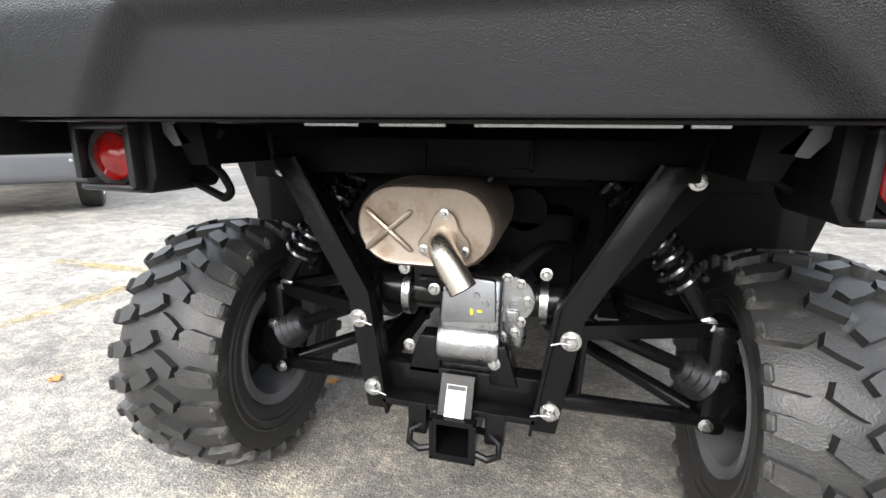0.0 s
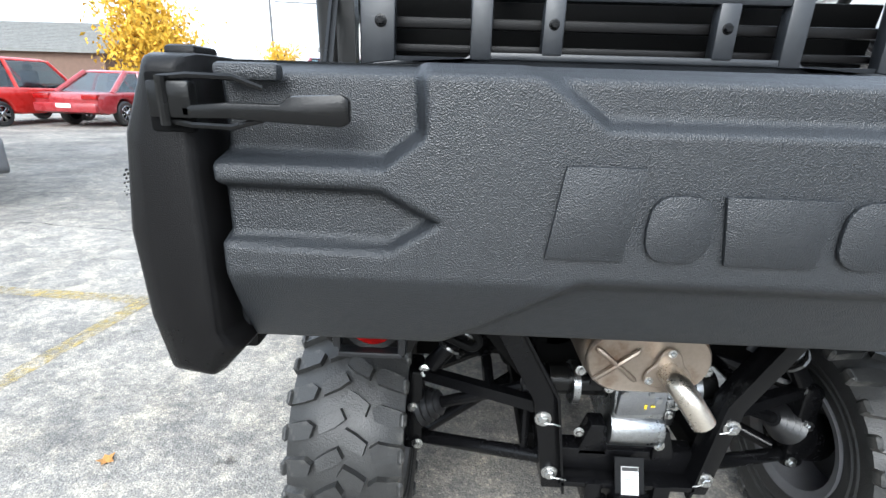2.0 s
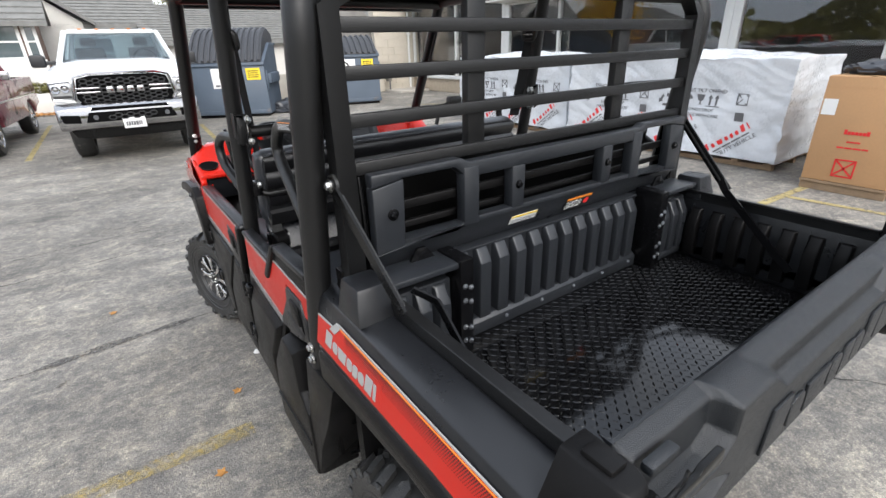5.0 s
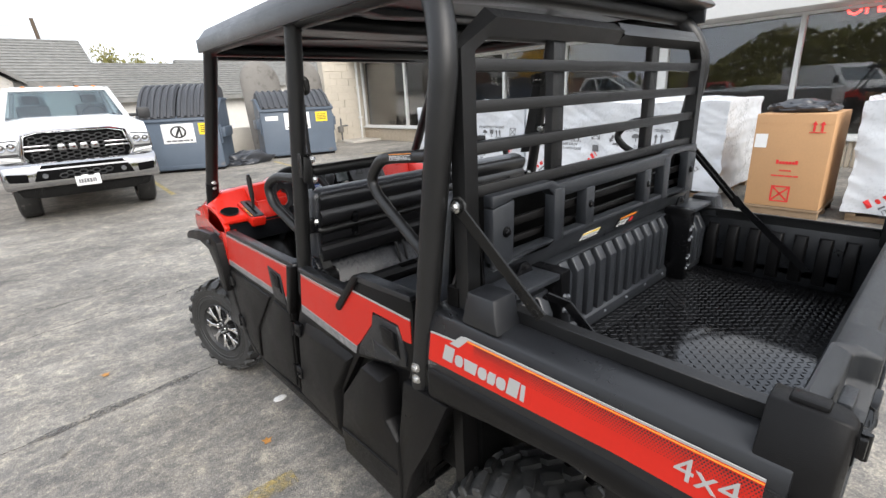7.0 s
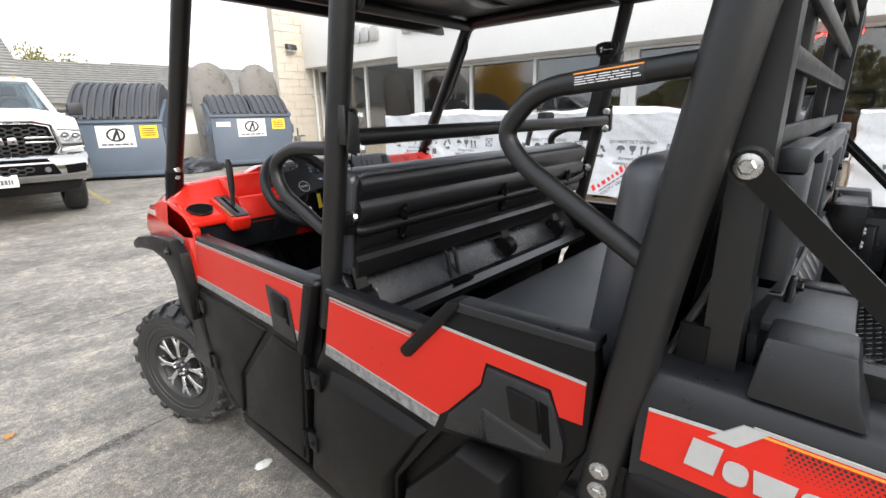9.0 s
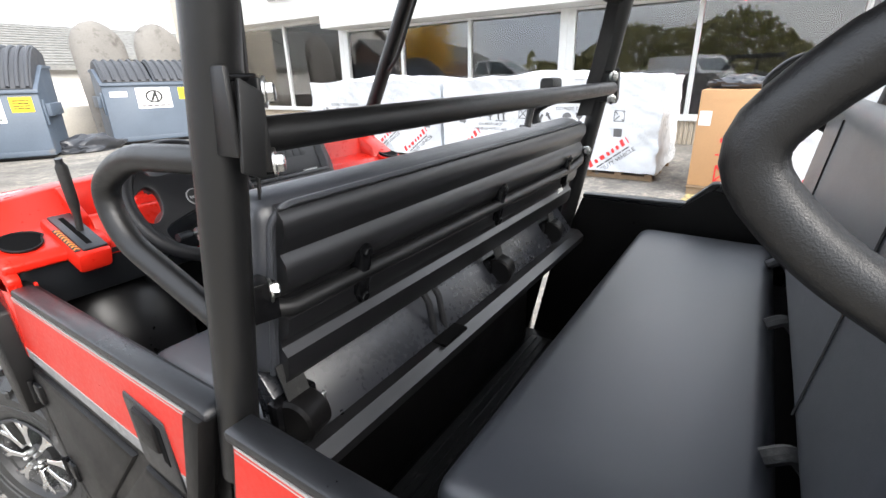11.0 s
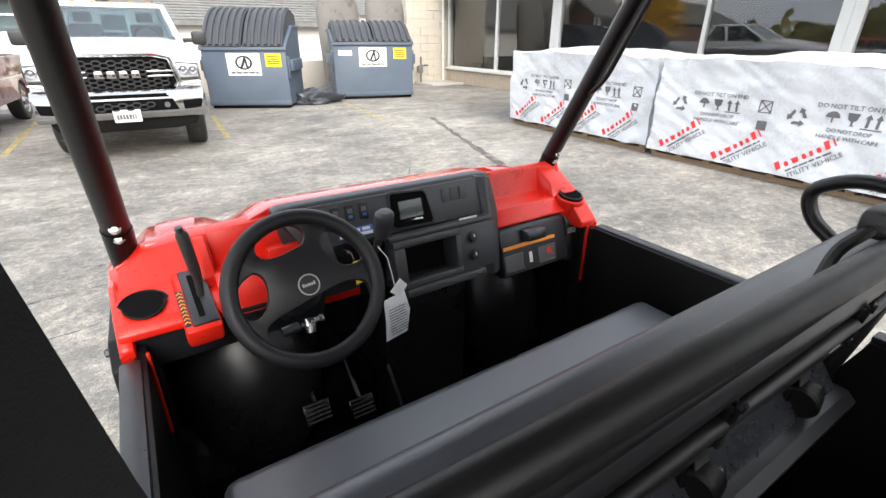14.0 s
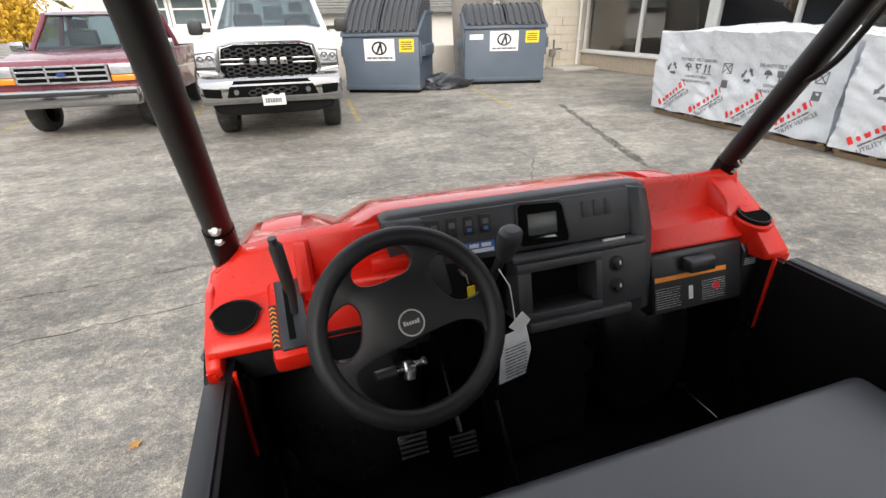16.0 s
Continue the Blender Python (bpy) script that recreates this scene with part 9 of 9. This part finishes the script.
DX = [(-0.398, 0.012), (-0.380, 0.002), (-0.310, 0.0), (0.315, 0.0), (0.360, 0.002), (0.388, 0.014)]
dc = up("dash_centre", loft([[(x + (0.0 if z > 1.3 else 0.060 if x < -0.3 else 0.0), y, z - dz) for y, z in [(2.790, 1.318), (2.772, 1.336), (2.748, 1.342), (2.725, 1.338), (2.712, 1.318), (2.730, 1.240), (2.735, 1.000), (2.80, 0.99)]] for x, dz in DX], bev=0.004), DASHP, "grey-black centre dashboard")
up("surround_side", loft([[(0.312, 2.704, 1.334), (0.345, 2.694, 1.336), (0.388, 2.716, 1.318), (0.388, 2.77, 1.318), (0.312, 2.77, 1.336)], [(0.318, 2.668, 1.235), (0.342, 2.650, 1.230), (0.392, 2.672, 1.225), (0.392, 2.76, 1.225), (0.318, 2.76, 1.235)], [(0.318, 2.640, 1.140), (0.340, 2.612, 1.130), (0.378, 2.632, 1.135), (0.378, 2.74, 1.135), (0.318, 2.74, 1.140)], [(0.270, 2.600, 0.995), (0.330, 2.585, 0.985), (0.372, 2.600, 0.985), (0.372, 2.74, 0.985), (0.270, 2.74, 0.995)]], bev=0.006), DASHP, "", dc)
up("surround_side", loft([[(-0.294, 2.698, 1.326), (-0.400, 2.712, 1.326), (-0.400, 2.76, 1.330), (-0.294, 2.76, 1.330)], [(-0.262, 2.668, 1.262), (-0.350, 2.676, 1.250), (-0.350, 2.75, 1.245), (-0.262, 2.75, 1.262)], [(-0.235, 2.640, 1.130), (-0.285, 2.632, 1.12), (-0.285, 2.74, 1.11), (-0.235, 2.74, 1.130)]], bev=0.008), DASHP, "", dc)
# the slanting switch panel, leaning back at its head
fm = frame_of((0.0, 2.684, 1.265), (1, 0, 0), (0, 0.30, 0.954))
up("switch_panel", placed(join(box(-0.300, 0.320, -0.062, 0.070, -0.03, 0.0, 0.004)), fm), DASHP, "", dc)
dm = up("display_hood", placed(prism([(-0.046, 0.066), (-0.036, 0.073), (0.090, 0.066), (0.102, 0.056), (0.122, -0.046), (0.112, -0.062), (-0.036, -0.058), (-0.048, -0.046)], "z", -0.01, 0.006, 0.004), fm), TRIM, "", dc)
up("screen", placed(prism([(-0.038, 0.056), (-0.030, 0.064), (0.084, 0.058), (0.094, 0.048), (0.110, -0.040), (0.104, -0.050), (-0.030, -0.048), (-0.040, -0.038)], "z", 0.006, 0.0075), fm), DARK, "", dm)
up("display", placed(box(-0.012, 0.074, -0.022, 0.036, 0.0075, 0.0088), fm), SCREEN, "grey-green instrument display", dm)
up("film_peel", placed(prism([(0.000, -0.030), (0.022, -0.027), (0.040, -0.033), (0.072, -0.034), (0.066, -0.028), (0.040, -0.027), (0.020, -0.031)], "z", 0.0085, 0.0095), fm), WHITE, "", dm)
for k in range(4):
    sw = up("switch", placed(box(-0.285 + k * 0.046, -0.254 + k * 0.046, 0.005, 0.056, 0.0, 0.009, 0.004), fm), TRIM, "black rocker switch", dc)
    up("switch_mark", placed(box(-0.278 + k * 0.046, -0.262 + k * 0.046, 0.030, 0.044, 0.009, 0.0096), fm), GREYINK, "", sw)
    if k > 1:
        up("switch_mark", placed(box(-0.276 + k * 0.046, -0.264 + k * 0.046, 0.015, 0.024, 0.009, 0.0096), fm), BLUE, "", sw)
for k in range(3):
    up("blank", placed(box(0.160 + k * 0.036, 0.188 + k * 0.036, 0.004, 0.050, 0.0, 0.0025, 0.002), fm), DASHP, "", dc)
dlb = up("label", placed(box(-0.225, -0.110, -0.046, -0.016, 0.001, 0.003), fm), BLUE, "small blue and white label", dc)
up("print_line", placed(box(-0.222, -0.113, -0.044, -0.034, 0.003, 0.0036), fm), WHITE, "", dlb)
for k in range(3):
    up("print_line", placed(box(-0.215 + k * 0.034, -0.188 + k * 0.034, -0.030, -0.020, 0.003, 0.0036), fm), WHITE, "", dlb)
# lower bay: deep framed pocket, dials, ledge
pm = frame_of((0.050, 2.588, 1.122), (1, 0, 0), (0, 0.25, 0.968))
pk = up("pocket", placed(box(-0.128, 0.126, 0.056, 0.080, -0.10, 0.006, 0.004), pm), DASHP, "framed black storage pocket", dc)
up("pocket_frame", placed(box(-0.128, 0.126, -0.080, -0.056, -0.10, 0.006, 0.004), pm), DASHP, "", pk)
up("pocket_frame", placed(box(-0.128, -0.088, -0.057, 0.057, -0.10, 0.006, 0.004), pm), DASHP, "", pk)
up("pocket_frame", placed(box(0.106, 0.126, -0.057, 0.057, -0.10, 0.006, 0.004), pm), DASHP, "", pk)
# back wall in shade black: the pocket's inner shade is painted on
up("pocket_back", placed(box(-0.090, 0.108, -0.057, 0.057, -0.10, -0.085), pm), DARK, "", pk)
up("pocket_card", placed(box(-0.086, -0.050, -0.045, 0.03, -0.083, -0.080), pm), GREYINK, "", pk)
up("ledge", placed(box(-0.105, 0.215, -0.108, -0.080, -0.06, 0.016, 0.006), pm), DASHP, "", dc)
up("ledge", placed(box(-0.135, 0.275, 0.080, 0.098, -0.09, -0.002, 0.006), pm), DASHP, "", dc)
kp = up("dial_panel", placed(box(0.126, 0.275, -0.080, 0.080, -0.10, -0.002, 0.004), pm), DASHP, "", dc)
for z in (0.035, -0.030):
    kn = up("dial", placed(turned([(0.001, 0.016), (0.013, 0.014), (0.017, 0.0), (0.024, 0.0), (0.024, -0.004)], None, 20), pm @ Matrix.Translation((0.176, z, 0.0))), TRIM, "black round dial", kp)
    up("dial_mark", placed(box(-0.002, 0.002, 0.002, 0.012, 0.0145, 0.0165), pm @ Matrix.Translation((0.176, z, 0.0))), WHITE, "", kn)
up("label", placed(bars(0.075, 0.014, 1, 0.9, 0.0006, 31, 4), frame_of((0.236, 2.654, 1.218), (1, 0, 0), (0, 0.30, 0.954)) @ Matrix.Translation((0, -0.012, 0.016))), WHITE, "", dc)
gs = up("gear_stick", tube([(-0.120, 2.69, 1.10), (-0.118, 2.63, 1.20), (-0.115, 2.595, 1.262)], 0.013, 12, 0.02), RUBBER, "black gear lever with a moulded knob")
up("gear_gate", placed(box(-0.175, -0.082, 1.02, 1.195, 0, 0.004), Matrix.Translation((0, 2.660, 0)) @ Matrix.Rotation(radians(90), 4, "X")), DARK, "", gs)
up("knob", placed(turned([(0.001, 0.068), (0.020, 0.066), (0.030, 0.055), (0.032, 0.030), (0.027, 0.004), (0.020, -0.024), (0.017, -0.034)], None, 20), toward((-0.114, 2.592, 1.262), (0.02, -0.30, 1)) @ Matrix.Diagonal((1, 0.85, 1, 1))), DASHP, "", gs)

# steering wheel
SW = frame_of((-0.415, 2.366, 1.262), (1, 0, -0.06), (0, 0.56, 0.83)) @ Matrix.Diagonal((0.918, 0.918, 0.918, 1))
st = up("steering_wheel", placed(turned([(0.185 + 0.0205 * math.cos(a), 0.0205 * math.sin(a)) for a in [2 * math.pi * k / 14 for k in range(14)]], None, 56, True), SW), WHEELP, "black four-spoke steering wheel")


def polar(pairs):
    return [(r * math.cos(radians(a)), r * math.sin(radians(a))) for a, r in pairs]


def pierced(radius, holes, z0, z1):
    """A round plate with openings, rounded by a smooth curve through each outline."""
    bm = bmesh.new()
    loops = [polar([(k * 5, radius) for k in range(72)])]
    for hole in holes:
        n, out = len(hole), []
        for i in range(n):
            p = [Vector(hole[(i + j) % n]) for j in (-1, 0, 1, 2)]
            for t in (0.0, 0.25, 0.5, 0.75):
                q = 0.5 * (2 * p[1] + (p[2] - p[0]) * t + (2 * p[0] - 5 * p[1] + 4 * p[2] - p[3]) * t * t + (3 * p[1] - p[0] - 3 * p[2] + p[3]) * t ** 3)
                out.append((q.x, q.y))
        loops.append(out)
    edges = []
    for lp in loops:
        vs = [bm.verts.new((x, y, z0)) for x, y in lp]
        edges += [bm.edges.new((vs[i], vs[(i + 1) % len(vs)])) for i in range(len(vs))]
    bmesh.ops.triangle_fill(bm, edges=edges, use_beauty=True)
    got = bmesh.ops.extrude_face_region(bm, geom=list(bm.faces))
    for v in got["geom"]:
        if isinstance(v, bmesh.types.BMVert):
            v.co.z = z1 - 0.10 * (v.co.x ** 2 + v.co.y ** 2) ** 0.5 * 0.5
    bmesh.ops.recalc_face_normals(bm, faces=bm.faces)
    return soften(bm, 0.004, 2, 50)


OPENINGS = [[(-0.107, 0.116), (-0.088, 0.150), (-0.050, 0.166), (-0.006, 0.164), (0.017, 0.142), (0.009, 0.114), (-0.024, 0.100), (-0.063, 0.089), (-0.096, 0.092)],
            [(-0.166, 0.004), (-0.158, 0.034), (-0.123, 0.058), (-0.102, 0.043), (-0.098, 0.010), (-0.107, -0.029), (-0.134, -0.053), (-0.160, -0.040)],
            [(0.080, 0.138), (0.113, 0.122), (0.148, 0.078), (0.156, 0.046), (0.113, 0.036), (0.080, 0.054), (0.058, 0.087), (0.056, 0.116)],
            [(-0.118, -0.092), (-0.090, -0.062), (0.047, -0.018), (0.113, -0.006), (0.155, -0.022), (0.152, -0.078), (0.113, -0.128), (0.047, -0.160), (-0.030, -0.165), (-0.088, -0.138)]]
up("spoke_plate", placed(pierced(0.186, OPENINGS, -0.022, 0.008), SW), WHEELP, "broad moulded pad with four spokes", st)
bdg = up("badge", placed(turned([(0.001, 0.0), (0.027, 0.0), (0.027, 0.002), (0.001, 0.002)], None, 28), SW @ Matrix.Translation((0, 0.004, 0.0062))), BLACK, "round black badge with a silver ring", st)
up("badge_ring", placed(turned([(0.0245, 0.0), (0.0275, 0.0), (0.0275, 0.003), (0.0245, 0.003)], None, 28, True), SW @ Matrix.Translation((0, 0.004, 0.0062))), SILVER, "", bdg)
for k in range(6):
    up("badge_shape", placed(box(-0.017 + k * 0.0058, -0.0127 + k * 0.0058, -0.0035, 0.0035 + (0.002 if k in (0, 5) else 0), 0.002, 0.0028), SW @ Matrix.Translation((0, 0.004, 0.0062)) @ Matrix.Rotation(radians(8), 4, "Z")), SILVER, "", bdg)
up("column", join(placed(turned([(0.03, -0.03), (0.05, -0.06), (0.055, -0.2), (0.045, -0.24)], None, 20), SW), rod(SW @ Vector((0, 0, -0.2)), (-0.42, 2.80, 0.90), 0.022, 12)), SMOOTHP, "", st)
ig = up("ignition", placed(join(rod((0.03, -0.082, -0.06), (-0.035, -0.090, -0.05), 0.007, 12), rod((0.005, -0.085, -0.056), (-0.012, -0.087, -0.054), 0.013, 12), rod((0.026, -0.082, -0.06), (0.033, -0.081, -0.061), 0.010, 10)), SW), ZINC, "metal steering lock linkage")
up("lock_grip", placed(rod((-0.035, -0.090, -0.05), (-0.078, -0.096, -0.046), 0.0125, 14), SW), SMOOTHP, "", ig)
up("bracket", placed(join(rod((-0.004, -0.087, -0.055), (-0.004, -0.112, -0.06), 0.013, 12), box(-0.016, 0.008, -0.100, -0.074, -0.07, -0.045, 0.003)), SW), ZINC, "", ig)
ky = up("key", join(rod((-0.222, 2.640, 1.200), (-0.222, 2.600, 1.205), 0.004, 8), tube([(-0.222, 2.600, 1.205), (-0.222, 2.59, 1.215), (-0.22, 2.585, 1.200), (-0.218, 2.582, 1.190)], 0.0015, 5)), ZINC, "key on a ring")
up("key_tag", placed(prism([(-0.012, 0.035), (0.008, 0.035), (0.014, -0.035), (-0.010, -0.038)], "z", 0, 0.002), frame_of((-0.214, 2.568, 1.155), (1, 0.1, 0), (-0.1, 0.1, 1))), YELLOW, "yellow key tag", ky)
tgm = frame_of((-0.122, 2.505, 1.010), (1, 0.2, 0), (0.05, 0.15, 1))
tag = up("hang_tag", placed(loft([[(-0.042, 0.060, 0), (0.036, 0.068, 0.004), (0.040, 0.066, 0), (-0.040, 0.058, -0.004)], [(-0.048, 0.0, 0.008), (0.044, 0.004, 0.012), (0.046, 0.0, 0.006), (-0.046, -0.004, 0.002)], [(-0.052, -0.075, 0.0), (0.030, -0.070, 0.004), (0.032, -0.072, -0.002), (-0.050, -0.077, -0.004)]], bev=0.002), tgm), TAGPAPER, "clear plastic sleeve with papers hanging from the dash")
up("card", placed(prism([(-0.020, 0.085), (0.022, 0.115), (0.046, 0.085), (0.012, 0.055)], "z", 0.008, 0.010), tgm), WHITE, "", tag)
up("string", tube([(-0.13, 2.60, 1.205), (-0.128, 2.54, 1.19), (-0.125, 2.52, 1.14), (-0.12, 2.51, 1.09)], 0.0016, 5), WHITE, "", tag)
up("print_line", placed(bars(0.066, 0.09, 10, 0.25, 0.0005, 33, 2), tgm @ Matrix.Translation((-0.004, -0.012, 0.0125))), GREYINK, "", tag)
up("console", join(prism([(2.62, 0.99), (2.66, 0.70), (2.40, 0.43), (2.95, 0.43), (2.95, 0.99)], "x", -0.10, -0.085, 0.004), box(-0.09, 0.26, 2.66, 2.94, 0.43, 0.96, 0.02)), FOOT, "black centre console")
for k, (x, y, z) in enumerate(((-0.372, 2.63, 0.640), (-0.212, 2.63, 0.585))):
    pd = up("pedal", placed(box(-0.045, 0.045, -0.035, 0.035, -0.006, 0.006, 0.004), frame_of((x, y, z), (1, 0, 0), (0, 0.6, 0.8))), STEEL, "black ribbed pedal")
    for i in range(5):
        up("stud", placed(box(-0.04, 0.04, -0.03 + i * 0.014, -0.024 + i * 0.014, 0.006, 0.011), frame_of((x, y, z), (1, 0, 0), (0, 0.6, 0.8))), RUBBER, "", pd)
    up("stalk", rod((x, y + 0.01, z), (x, 2.92, z + 0.22), 0.009, 8), STEEL, "", pd)

# ---- small things on the ground ----
tagged(part("paper_scrap", placed(sack(0.036, 0.022, 0.014, 3), Matrix.Translation((-0.735, 2.42, 0.002))), LITTER), "crumpled white paper scrap on the asphalt", "litter")
rnd = random.Random(8)
for x, y in ((-1.15, 1.55), (-0.95, 2.1), (-2.2, 2.3), (-1.6, 0.6), (-0.9, -0.05), (1.4, 1.0), (-1.5, 3.6), (-0.6, 0.85)):
    bm = prism([(0.03 * math.cos(a) * (1 if k % 2 else 0.55), 0.03 * math.sin(a) * (1 if k % 2 else 0.55)) for k, a in enumerate([math.pi * i / 5 for i in range(10)])], "z", 0.0, 0.002)
    for v in bm.verts:
        v.co.z += abs(v.co.x) * 0.3
    tagged(part("fallen_leaf", placed(bm, Matrix.Translation((x, y, 0.005)) @ Matrix.Rotation(rnd.uniform(0, 6), 4, "Z")), LEAFD, smooth=False), "dry orange leaf lying on the asphalt", "leaf", group="fallen leaves")
